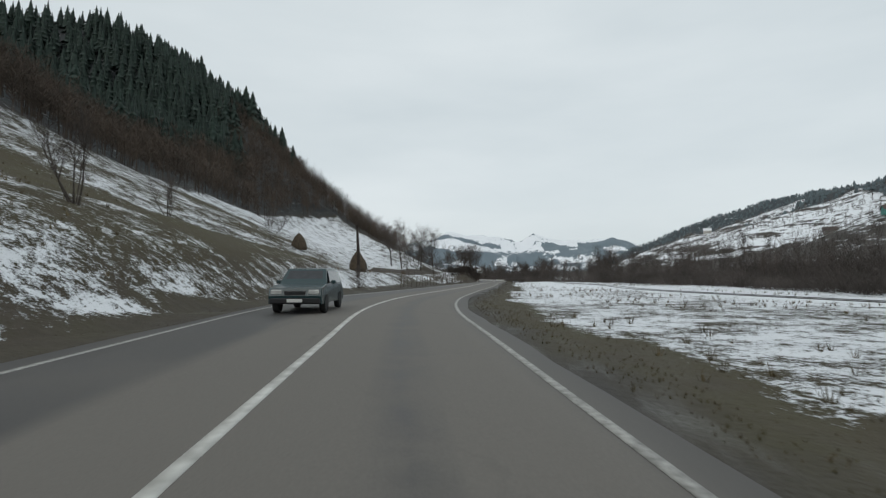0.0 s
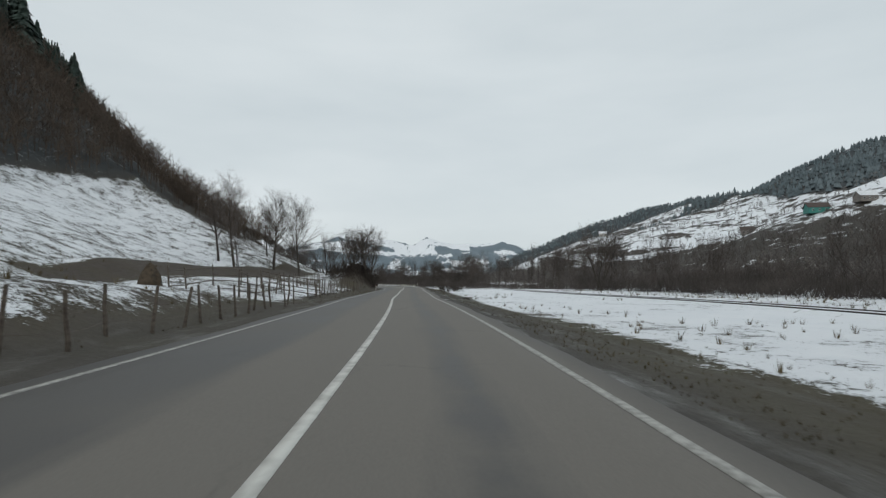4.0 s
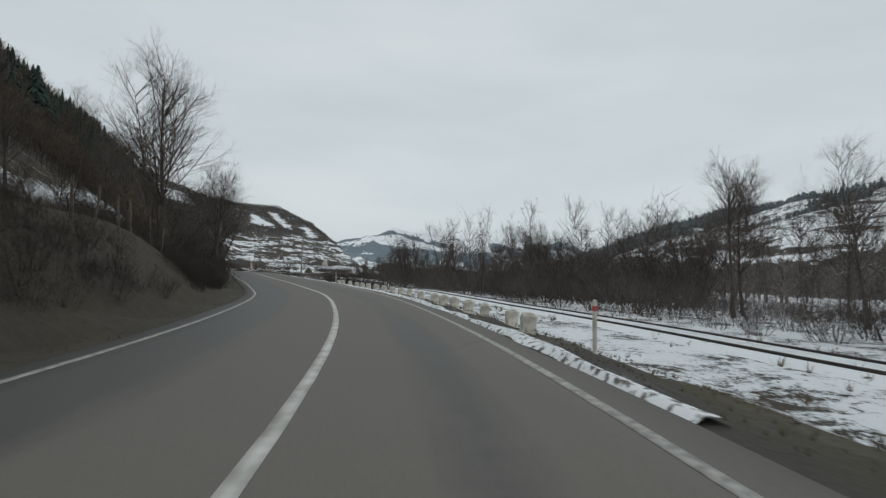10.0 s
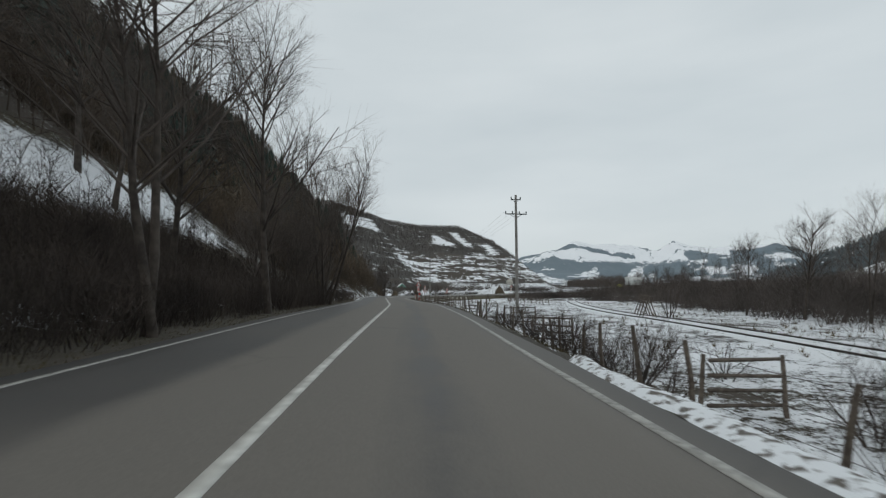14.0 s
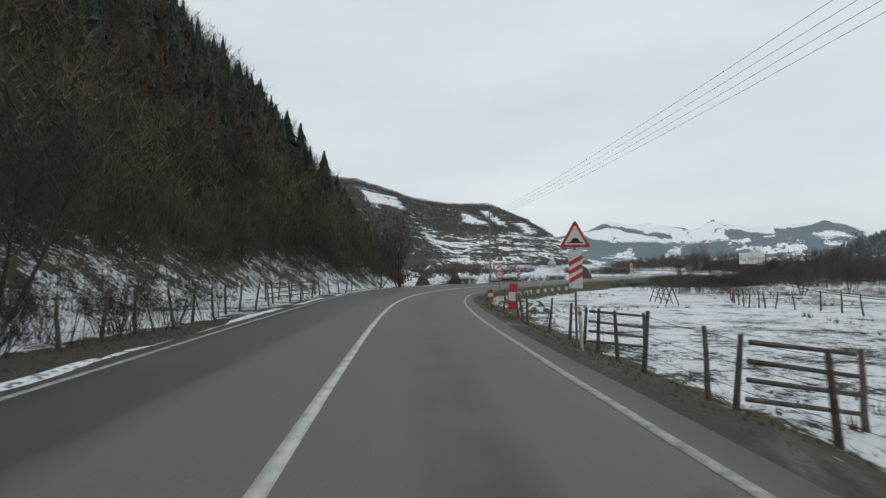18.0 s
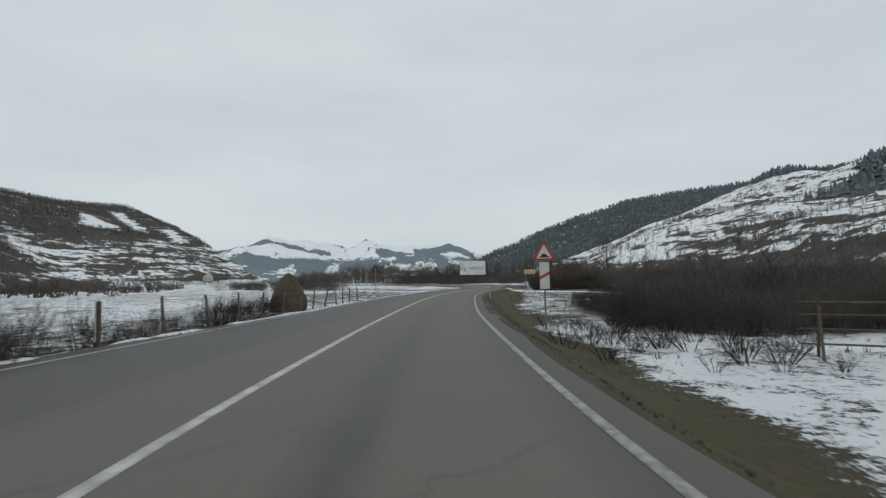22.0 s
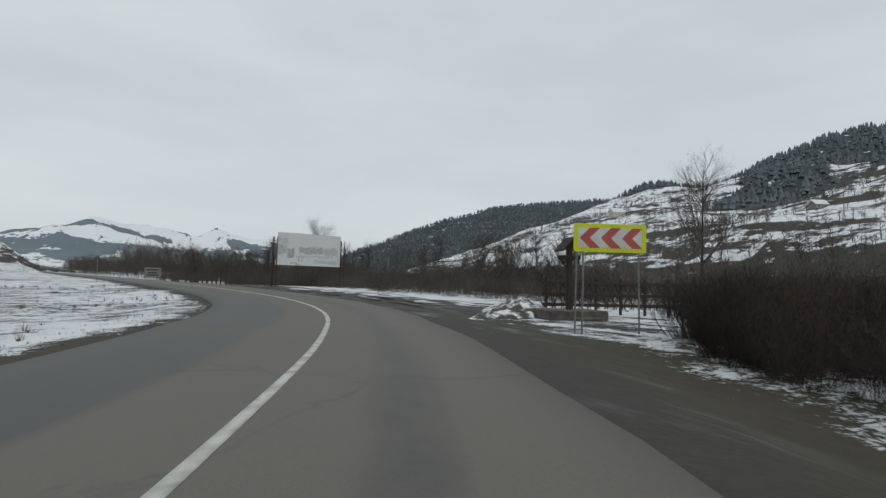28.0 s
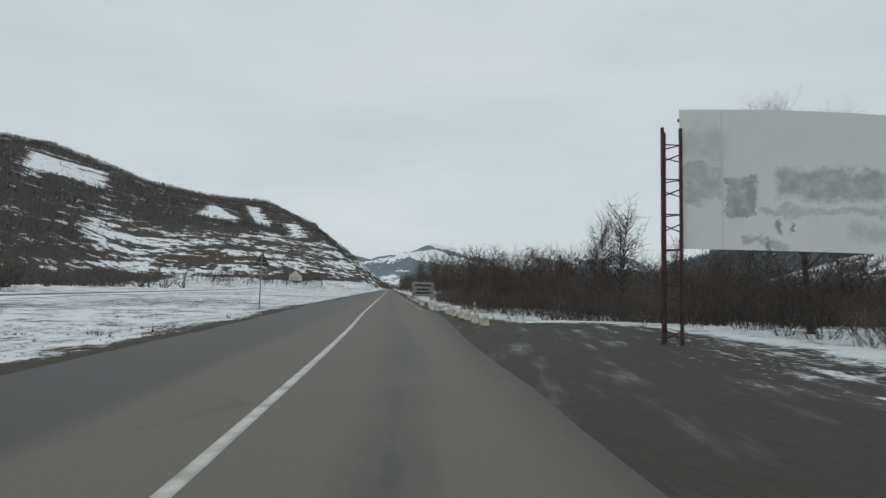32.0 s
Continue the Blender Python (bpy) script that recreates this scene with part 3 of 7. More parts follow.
def ground_z(x, y):
    """Height of the land, without the road."""
    shape = np.shape(x)
    x, y = np.ravel(np.asarray(x, float)), np.ravel(np.asarray(y, float))
    s, d = road_sd(x, y)
    base = road_z(s, d)
    near = np.abs(d)
    # verge and fields
    drop = np.interp(s, [-50, 140, 165, 215, 235, 330, 345, 420, 445, 470, 480, 545, 560, 1200], [0.2, 0.25, 0.7, 0.8, 1.1, 0.6, 1.0, 0.9, 0.35, 0.6, 0.12, 0.12, 0.5, 0.4])
    left_drop = np.interp(s, [-50, 40, 90, 150, 160, 330, 372, 390, 430, 460, 1200], [-0.1, 0.0, -0.2, -0.2, -0.1, 0.1, 1.0, 1.9, 1.9, 0.3, 0.3])
    z = base - 0.07 - np.where(d < 0, drop * step(4.3, 6.6, near), left_drop * step(4.6, 10.5, near - left_edge(s) + 3.55))
    far = step(60, 400, near)
    z = z * (1 - far) + (-3.2) * far
    z = z + (fractal(x, y, 9, 3) - 0.5) * 0.35 * step(5, 14, near) + (fractal(x, y, 60, 5) - 0.5) * 1.2 * step(25, 90, near)
    # hillside on the left
    u, w = off_line(x, y, FOOT_X, FOOT_Y)
    fs = foot_s(x, y, u)
    g = np.interp(fs, [-60, 40, 130, 155, 200, 240, 280, 340, 372, 394, 420, 455, 600], [0.5, 0.5, 0.40, 0.48, 0.6, 0.6, 0.78, 1.05, 1.2, 1.2, 1.0, 0.55, 0.3])
    g2 = np.interp(fs, [-60, 60, 110, 155, 240, 280, 350, 400, 600], [0.4, 0.3, 0.12, 0.2, 0.45, 0.4, 0.1, 0.0, 0.0])
    top = np.interp(fs, [-60, 60, 110, 170, 240, 330, 353, 372, 394, 420, 455, 510, 570], [90, 80, 52, 42, 104, 84, 75, 60, 53, 34, 20, 16, 20])
    up = np.clip(u, 0, None)
    rise = (g * up * up / (up + 2.0) + g2 * np.clip(up - 36, 0, None)) * (0.92 + 0.16 * smooth_noise(x, y, 35, 8))
    rise = np.where(u > 0, -9.0 * np.log(np.exp(-rise / 9.0) + np.exp(-top / 9.0)), 0)
    rise = rise + np.where(u > 3, (fractal(x, y, 14, 9) - 0.5) * 2.0, 0) * step(3, 14, u)
    # paddock rising to a low bank under the row of trees
    bank = np.interp(s, [86, 100, 150, 166], [0, 1, 1, 0.4]) * (s < 180) * (np.interp(s, [120, 140], [2.0, 2.5]) * np.clip((d - 7.0) / 11.5, 0, 1) + 1.0 * step(18.5, 20.3, d)) * (1 - step(30, 45, d))
    # cut bank that closes in on the road at the bend
    cut = np.interp(s, [139, 149, 158, 184, 200], [0, 2.3, 3.2, 3.0, 0]) * step(left_edge(s) + 1.2, left_edge(s) + 4.6, d) * (1 - step(20, 30, d))
    bank = np.maximum(bank, cut)
    # grassy bank between the road and the shelf with the haystacks
    shelf = np.interp(s, [-30, 0, 25, 68, 84, 94], [0.5, 1.1, 1.75, 1.75, 1.0, 0]) * step(4.6, 9.2, d) * (1 - step(12, 21, d))
    z = z + np.maximum(rise, np.where(d > 0, bank, 0)) + np.where(d > 0, shelf, 0)
    # far hills
    n1 = (fractal(x, y, 160, 21, 5) - 0.5)
    hills = tent(x, y, [-900, -700, -600, -515, -476, -412, -347, -278, -232], [960, 1040, 1075, 1135, 1190, 1250, 1295, 1318, 1330], [205, 186, 164, 128, 122, 124, 94, 41, 2], 0.30) + n1 * 16
    right = tent(x, y, [560, 430, 390, 400, 480, 660, 900], [-500, 100, 420, 700, 900, 1086, 1300], [135, 106, 95, 100, 118, 142, 180], 0.37) + n1 * 46
    peak = tent(x, y, [656, 720, 800, 860], [788, 690, 520, 200], [192, 205, 206, 198], 0.5) + n1 * 30
    ridge = tent(x, y, [1500, 950, 800, 560, 330, 200], [1500, 1750, 1830, 1900, 1980, 2050], [318, 254, 228, 146, 47, -20], 0.42) + n1 * 40
    left2 = tent(x, y, [-1500, -900, -700, -480, -300], [1300, 1900, 2300, 2700, 2900], [150, 120, 60, 10, -60], 0.3) + n1 * 30
    back = tent(x, y, [-700, -300, 300, 900], [-700, -620, -640, -900], [160, 130, 120, 180], 0.4) + n1 * 30
    n2 = fractal(x, y, 700, 31, 6) - 0.5
    n3 = np.abs(fractal(x, y, 420, 37, 5) - 0.5)
    mount = tent(x, y, [-3400, -2300, -1500, -950, -480, -40, 420, 950, 1700, 2600], [3600, 3900, 3750, 4050, 3950, 4150, 4000, 4200, 4100, 4000], [270, 300, 270, 240, 318, 322, 265, 195, 150, 170], 0.34) + n2 * 200 - n3 * 120 + 75 * (1 - 2 * np.abs(fractal(x, y, 340, 43, 4) - 0.5)) - 42
    foothill = tent(x, y, [-2400, -1300, -700, -200, 500, 1500], [2900, 3000, 3250, 3100, 3300, 3300], [190, 120, 80, 70, 60, 60], 0.16) + n2 * 130
    z = np.maximum.reduce([z, hills, right, peak, ridge, left2, back, mount, foothill])
    return z.reshape(shape)


def inside(x, y, corners):
    """Which points lie in a convex field, given its corners in order."""
    signs = [(bx - ax) * (y - ay) - (by - ay) * (x - ax) > 0 for (ax, ay), (bx, by) in zip(corners, corners[1:] + corners[:1])]
    return np.all(signs, 0) | ~np.any(signs, 0)


FIELDS = (((-507, 949), (-482, 1014), (-424, 950), (-441, 879)), ((-348, 978), (-388, 1069), (-330, 1030), (-312, 985)), ((-390, 1150), (-380, 1168), (-300, 1040), (-310, 1024)), ((-262, 1010), (-300, 1075), (-286, 1082), (-250, 1020)), ((-318, 803), (-322, 813), (-280, 822), (-276, 808)), ((-330, 822), (-333, 830), (-276, 862), (-274, 850)))


def left_hill_wood(x, y, z):
    """Brown woods and hedge rows of the terraced hill ahead on the left; the second value tells the open white fields."""
    zz = z + 9 * (fractal(x, y, 42, 91, 4) - 0.5)
    wood = (zz > 9) & (y < np.interp(z, [8, 30, 75, 117], [772, 803, 925, 1030]))
    wood |= (zz > 47 + 12 * (fractal(x, y, 30, 93, 3) - 0.5)) & (y > 850)
    wood |= (zz < 4.5) & (z > -1.5)
    field = np.any([inside(x + 7 * (fractal(x, y, 18, 95) - 0.5), y, list(f)) for f in FIELDS], 0)
    return wood & ~field, field


def right_slope_wood(x, y, z):
    """Leafless woods low on the slope across the stream, hedge bands between its fields and the fir wood above them."""
    zz = z + 8 * (fractal(x, y, 40, 97, 4) - 0.5)
    low = zz < np.interp(y, [120, 250, 285, 310, 385, 405, 450, 500, 560, 640, 900], [36, 34, 29, 24, 20, 12, 7, 9, 11, 9, 7])
    tilt = zz - 0.05 * (y - 580)
    bands = (y > 430) & (y < 900) & ((np.abs(tilt - 15) < 2.6) | (np.abs(tilt - 25) < 2.4) | (np.abs(tilt - 42) < 2.6) & (y > 560) | (np.abs(tilt - 60) < 2.0) & (y > 700)) & (fractal(x, y, 60, 99, 3) > 0.40)
    firs = (zz > np.interp(y, [-600, 300, 420, 520, 600, 632, 645, 690, 715, 745, 800], [60, 58, 58, 76, 84, 86, 53, 50, 80, 112, 118])) & ~inside(x, y, [(350, 650), (430, 690), (440, 665), (365, 632)])
    return low | bands, firs


def cover(x, y):
    """Snow, grass and mud cover of the land, 0 to 1."""
    s, d = road_sd(x, y)
    u, w = off_line(x, y, FOOT_X, FOOT_Y)
    fs = np.interp(w, np.arange(len(FOOT_S)), FOOT_S)
    near = np.abs(d)
    snow = np.full(len(x), 0.66)
    grass = np.full(len(x), 0.4)
    mud = np.zeros(len(x))
    # right fields
    edge = np.interp(s, [-50, 20, 45, 100, 140, 160, 200, 235, 330, 360, 430, 460, 1200], [6.8, 6.6, 6.0, 5.6, 5.4, 5.2, 4.6, 4.6, 5.6, 6.0, 6.8, 6.5, 5.5])
    snow = np.where(d < 0, np.interp(s, [30, 80, 150, 175], [0.62, 0.84, 0.84, 0.66]), snow)
    bare_r = 1 - step(-0.4, 1.1, near - edge - (fractal(x, y, 6, 51) - 0.5) * 3.0)
    snow = np.where(d < 0, snow * (1 - bare_r) - 0.25 * bare_r, snow)
    mud = np.where((d < 0) & (s < 130), bare_r * np.interp(s, [40, 90], [0.2, 0.9]), mud)
    grass = np.where((d < 0) & (s < 130), 0.8, grass)
    gr = np.where((s > 130) & (d < 0), bare_r, 0)
    grass = np.maximum(grass, gr)
    mud = np.where(d < 0, np.maximum(mud, 1 - step(4.2, 5.4, near)), mud)
    # patchy meadow on the right from the second bend
    snow = np.where((d < 0) & (s > 405) & (s < 470) & (near < 26), snow - 0.19, snow)
    snow = np.where((d > 0) & (s > 395) & (s < 480) & (near < 30), snow - 0.13, snow)
    # gravel lay-by past the crossing
    lay = step(484, 491, s) * (1 - step(540, 552, s)) * (d < 0) * (1 - step(13.0, 19.0, near + (fractal(x, y, 8, 53) - 0.5) * 8))
    mud = np.maximum(mud, lay)
    snow = np.where(lay > 0.5, np.interp(near, [6.0, 8.0, 12, 13.5], [-0.4, 0.12, 0.22, 0.85]), snow)
    # trampled mud and old snow round the wayside cross
    yard = step(464, 470, s) * (1 - step(486, 492, s)) * (d < 0) * (near < 22)
    mud = np.maximum(mud, yard * 0.85)
    snow = np.where(yard > 0.5, np.interp(near, [5.0, 6.5, 8, 20], [-0.3, 0.36, 0.66, 0.5]) - 0.14 * (1 - step(478, 481, s)), snow)
    moss = (d < 0) & (s > 466) & (s < 481) & (near > 5.2) & (near < 10)
    grass, mud = np.where(moss, 0.75, grass), np.where(moss, 0.35, mud)
    # left verge
    edge_l = np.interp(s, [-50, 60, 90, 150, 172, 202, 214, 300, 330, 420, 470, 1200], [4.6, 5.6, 6.2, 6.6, 6.4, 6.0, 8.0, 6.6, 4.4, 4.5, 4.9, 5.3])
    bare_l = (d > 0) * (1 - step(-0.3, 0.9, near - np.maximum(edge_l, left_edge(s) + 0.75) - (fractal(x, y, 5, 57) - 0.5) * 1.6))
    snow = snow - bare_l * 0.95
    mud = np.maximum(mud, bare_l * np.interp(s, [0, 60, 150, 430, 460, 1200], [0.2, 0.7, 0.4, 0.4, 1.0, 1.0]))
    # speckled grassy bank of the first stretch
    snow = np.where((d > 4) & (d < 24) & (s < 92), snow - 0.09 * (1 - step(14, 24, d)), snow)
    # dark earth of the cut bank, rough grass of the paddock's end
    snow = np.where((d > 4) & (s > 139) & (s < 200), snow - np.interp(s, [139, 146, 190, 200], [0.1, 0.75, 0.75, 0.2]) * (1 - step(8.5, 11, d)), snow)
    snow = np.where((d > 6) & (d < 17) & (s > 126) & (s <= 150), snow - 0.2, snow)
    # dark bare bank below the row of trees
    strip_w = 1.5 + 1.4 * fractal(x, y, 9, 58, 3)
    dark_bank = (np.abs(d - 19.3) < strip_w) & (s > 92) & (s < 158)
    snow, mud = np.where(dark_bank, -0.4, snow), np.where(dark_bank, 0.5, mud)
    # hillside
    on = step(0, 4, u) * (u < 400)
    hill_snow = np.interp(fs, [-60, 20, 60, 140, 158, 190, 215, 235, 300, 340, 372, 480, 600], [0.39, 0.39, 0.47, 0.72, 0.5, 0.5, 0.12, 0.12, 0.34, 0.3, 0.38, 0.5, 0.55])
    hill_snow = hill_snow - 0.36 * step(0.48, 0.7, fractal(x * 0.8, y, 15, 61, 3)) * (fs < 82)
    wood_from = np.interp(fs, [-60, 100, 157, 168, 200, 240, 300, 310, 400, 480], [42, 38, 42, 22, 22, 21, 17, 4.5, 3.5, 14])
    wood = step(-2, 5, u - wood_from) * (u < 300)
    band = step(8, 10, u) * (1 - step(16.5, 18.5, u)) * step(203, 220, fs) * (1 - step(285, 300, fs))
    hs = np.where(wood > 0.5, 0.14, hill_snow + 0.6 * band - 0.3 * (1 - step(7, 9, u)) * step(203, 212, fs) * (1 - step(280, 300, fs)))
    snow = snow * (1 - on) + hs * on
    grass = grass * (1 - on) + on * np.where(wood > 0.5, 0.0, np.interp(fs, [-60, 120, 180, 600], [0.85, 0.7, 0.6, 0.35]))
    mud = mud * (1 - on)
    snow = np.where(dark_bank, np.minimum(snow, -0.3), snow)
    cut_face = (d > 4) & (d < 10.5) & (s > 146) & (s < 198)
    grass, mud = np.where(dark_bank, 0.05, np.where(cut_face, 0.2, grass)), np.where(dark_bank, 0.0, np.where(cut_face, 0.1, mud))
    # far slopes: strips of wood and hedge
    z = ground_z(x, y)
    farther = np.maximum(step(90, 180, near) * (u < 0) + (u > 300), (y > 640) & (z > 3.5) & (x < 0))
    strip = fractal(x * 0.6 + y * 0.3, y * 0.35 + z * 3.0, 55, 71, 4)
    across = (x > 28) & (y < 1250)
    low_wood, high_firs = right_slope_wood(x, y, z)
    fsnow = np.where(across, 0.66 - 0.25 * step(0.5, 0.6, strip), 0.74 - 0.85 * step(0.5, 0.57, strip) - 0.32 * (x < 0))
    fir = np.where(across, 0.2, step(0.47, 0.58, strip) * 0.5)
    fsnow, fir = np.where(across & low_wood, 0.16, fsnow), np.where(across & low_wood, 0.3, fir)
    # white tops and dark wooded flanks of the mountains; alp also brings the painted haze
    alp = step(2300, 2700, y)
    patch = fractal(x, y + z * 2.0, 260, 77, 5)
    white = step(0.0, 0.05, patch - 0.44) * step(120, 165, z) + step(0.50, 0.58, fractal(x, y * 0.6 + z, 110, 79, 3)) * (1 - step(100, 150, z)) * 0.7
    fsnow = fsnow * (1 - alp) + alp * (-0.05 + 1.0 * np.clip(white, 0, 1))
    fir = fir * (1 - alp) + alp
    ridge_w = tent(x, y, [1500, 950, 800, 560, 330, 200], [1500, 1750, 1830, 1900, 1980, 2050], [318, 254, 228, 146, 47, -20], 0.42)
    wooded = (ridge_w > 0) & (np.abs(z - ridge_w) < 45)
    fsnow, fir = np.where(wooded, 0.0, fsnow), np.where(wooded, 1.0, fir)
    # firs on the crest across the valley, dark woods on top of the terraced hill
    peak_w = tent(x, y, [656, 720, 800, 860], [788, 690, 520, 200], [192, 205, 206, 198], 0.5)
    wooded_peak = (peak_w > 95) & (z - peak_w < 30) & (peak_w - z < 30) & (fractal(x, y, 70, 29, 3) > 0.42 - 0.3 * step(120, 170, z))
    terraces = (x < -150) & (y > 690) & (y < 1500) & (z > -1)
    crest = wooded_peak | across & (x > 150) & high_firs
    fsnow, fir = np.where(crest, 0.0, fsnow), np.where(crest, 0.9, fir)
    wood_l, field_l = left_hill_wood(x, y, z)
    fsnow = np.where(terraces, np.where(field_l, 0.82, np.where(wood_l, 0.12, 0.43)), fsnow)
    fir = np.where(terraces, np.where(wood_l, 0.35, 0.1), fir)
    snow = np.where(farther > 0.5, fsnow, snow)
    fir = np.where(farther > 0.5, fir, on * wood * 0.75 * step(26, 50, u))
    far_slope = np.where((farther > 0.5) & (y < 2300), 1.0, 0.0)
    grass = np.where(farther > 0.5, 0.1, grass)
    return snow, grass, mud, fir, far_slope, np.where(farther > 0.5, alp, 0.0)


def axis(lo, hi, stepsize, far_lo, far_hi, grow=1.065, mid_lo=0, mid_hi=0, mid=6.5):
    core = list(np.arange(lo, hi, stepsize))
    up, k = [], stepsize
    while not up or up[-1] < far_hi:
        k = min(k * grow, mid if up and up[-1] < mid_hi else 55)
        up.append((up[-1] if up else core[-1]) + k)
    dn, k = [], stepsize
    while not dn or dn[-1] > far_lo:
        k = min(k * grow, mid if dn and dn[-1] > mid_lo else 90)
        dn.append((dn[-1] if dn else core[0]) - k)
    return np.array(dn[::-1] + core + up)


gx, gy = axis(-112, 32, 1.3, -3600, 3400, mid_lo=-640, mid_hi=420), axis(-14, 575, 1.3, -1500, 4900, mid_hi=1340)
GX, GY = np.meshgrid(gx, gy)
GZ = ground_z(GX, GY)
rows, cols = GX.shape
cell = np.arange(rows * cols).reshape(rows, cols)
quads = np.stack([cell[:-1, :-1], cell[:-1, 1:], cell[1:, 1:], cell[1:, :-1]], -1).reshape(-1, 4)
ground_mesh = array_mesh("ground", np.stack([GX, GY, GZ], -1).reshape(-1, 3), quads, M_GROUND)
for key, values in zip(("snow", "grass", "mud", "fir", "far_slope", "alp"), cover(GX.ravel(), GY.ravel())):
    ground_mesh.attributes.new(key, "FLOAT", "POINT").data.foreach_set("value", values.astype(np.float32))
ground_mesh.polygons.foreach_set("use_smooth", [True] * len(ground_mesh.polygons))
tagged(new("ground", ground_mesh), "snow-patched meadows, hillsides and far white mountains", "ground", kind="structure")


def lay(x, y):
    return float(ground_z(np.array([x]), np.array([y]))[0])


def spot(s, d, dz=0.0, turn=0.0):
    """A pose on the land at s along the road and d to its left, y ahead along the road."""
    x, y, tx, ty = (float(q) for q in along(s))
    px, py = x - ty * d, y + tx * d
    return pose(px, py, lay(px, py) + dz, 0, 0, math.degrees(math.atan2(-tx, ty)) + turn)


# ---------------------------------------------------------------- road


def ribbon(name, s0, s1, d0, d1, lift, mat, stepsize=2.0, thick=0.25, ragged=0.0):
    """A strip along the road between two distances to the left of its centre, with a thickness."""
    s = np.arange(s0, s1 + 0.01, stepsize)
    x, y, tx, ty = along(s)
    a0, a1 = np.broadcast_to(d0(s) if callable(d0) else d0, s.shape), np.broadcast_to(d1(s) if callable(d1) else d1, s.shape)
    fracs = np.linspace(0, 1, 9 if a1[0] - a0[0] > 3 else 2)
    v, uvs = [], []
    for k, fr in enumerate(fracs):
        d = a0 + (a1 - a0) * fr
        e = d + (ragged * (fractal(s, s * 0 + 7.7 + k, 5, 91) - 0.5) if ragged and k in (0, len(fracs) - 1) else 0)
        v.append(np.stack([x - ty * e, y + tx * e, road_z(s, e) + lift], -1))
        uvs.append(np.stack([s * 0 + d, s], -1))
    n = len(fracs)
    low = [v[0] - (0, 0, thick), v[-1] - (0, 0, thick)]
    allv = np.stack([low[0], *v, low[1]], 1).reshape(-1, 3)
    alluv = np.stack([uvs[0], *uvs, uvs[-1]], 1).reshape(-1, 2)
    k = n + 2
    idx = np.arange(len(s) * k).reshape(len(s), k)
    q = np.stack([idx[:-1, :-1], idx[1:, :-1], idx[1:, 1:], idx[:-1, 1:]], -1).reshape(-1, 4)[:, ::-1]
    me = array_mesh(name, allv, q, mat)
    lay_uv = me.uv_layers.new(name="UVMap")
    li = np.empty(len(me.loops), np.int32)
    me.loops.foreach_get("vertex_index", li)
    lay_uv.data.foreach_set("uv", alluv[li].astype(np.float32).ravel())
    return new(name, me)


road = tagged(ribbon("road", -48, 1080, lambda s: np.interp(s, [452, 464, 536, 550], [0, 1, 1, 0]) * (-3.45 - right_edge(s) + 0.5) + right_edge(s) - 0.5, lambda s: left_edge(s) + 0.5, 0.0, M_ASPHALT, ragged=0.4), "two-lane worn grey asphalt road with damp wheel tracks", "road", kind="structure")
for nm, a, b, d, w in (("centre_line", -46, 1070, lambda s: s * 0, 0.15), ("edge_line", -46, 453, right_edge, 0.13), ("edge_line", -46, 450, left_edge, 0.13), ("edge_line", 556, 1070, right_edge, 0.1)):
    ln = ribbon(nm, a, b, lambda s, d=d, w=w: d(s) - w / 2, lambda s, d=d, w=w: d(s) + w / 2, 0.006, M_LINE if nm == "centre_line" else M_EDGELINE, thick=0.005)
    ln.parent = road
# ---------------------------------------------------------------- plants


def blade(v, f, a, b, r0, r1, side):
    """A thin three-sided stem."""
    a, b = np.asarray(a, float), np.asarray(b, float)
    w = b - a
    w = w / (np.linalg.norm(w) + 1e-9)
    u = np.cross(w, (0.3, 0.5, 0.81))
    u = u / (np.linalg.norm(u) + 1e-9)
    q = np.cross(w, u)
    k = len(v)
    for p, r in ((a, r0), (b, r1)):
        for i in range(side):
            t = 2 * math.pi * i / side
            v.append(p + (u * math.cos(t) + q * math.sin(t)) * r)
    for i in range(side):
        j = (i + 1) % side
        f += [(k + i, k + j, k + side + j), (k + i, k + side + j, k + side + i)]


def grow(v, f, p, way, length, r, level, rng, spread, lift, sides, kids):
    """A limb of bent pieces with its side limbs."""
    n = 3 if level > 1 else 2
    pts, w = [np.array(p, float)], np.array(way, float)
    for i in range(n):
        w = w + rng.normal(0, 0.085, 3) + (0, 0, lift)
        w = w / np.linalg.norm(w)
        pts.append(pts[-1] + w * length / n)
    for i in range(n):
        blade(v, f, pts[i], pts[i + 1], r * (1 - 0.75 * i / n), r * (1 - 0.75 * (i + 1) / n), sides if level > 1 else 3)
    if level == 0:
        return
    for c in range(kids[level]):
        t = rng.uniform(0.3, 1.0)
        i = min(int(t * n), n - 1)
        q = pts[i] + (pts[i + 1] - pts[i]) * (t * n - i)
        a = rng.uniform(0, 2 * math.pi)
        side = np.cross(w, (math.cos(a), math.sin(a), 0.2))
        side = side / (np.linalg.norm(side) + 1e-9)
        nw = w * (1 - spread) + side * spread
        nw = nw / np.linalg.norm(nw)
        grow(v, f, q, nw, length * rng.uniform(0.38, 0.62) * (1.25 - 0.5 * t), r * (1 - 0.7 * t) * 0.55, level - 1, rng, spread, lift, sides, kids)


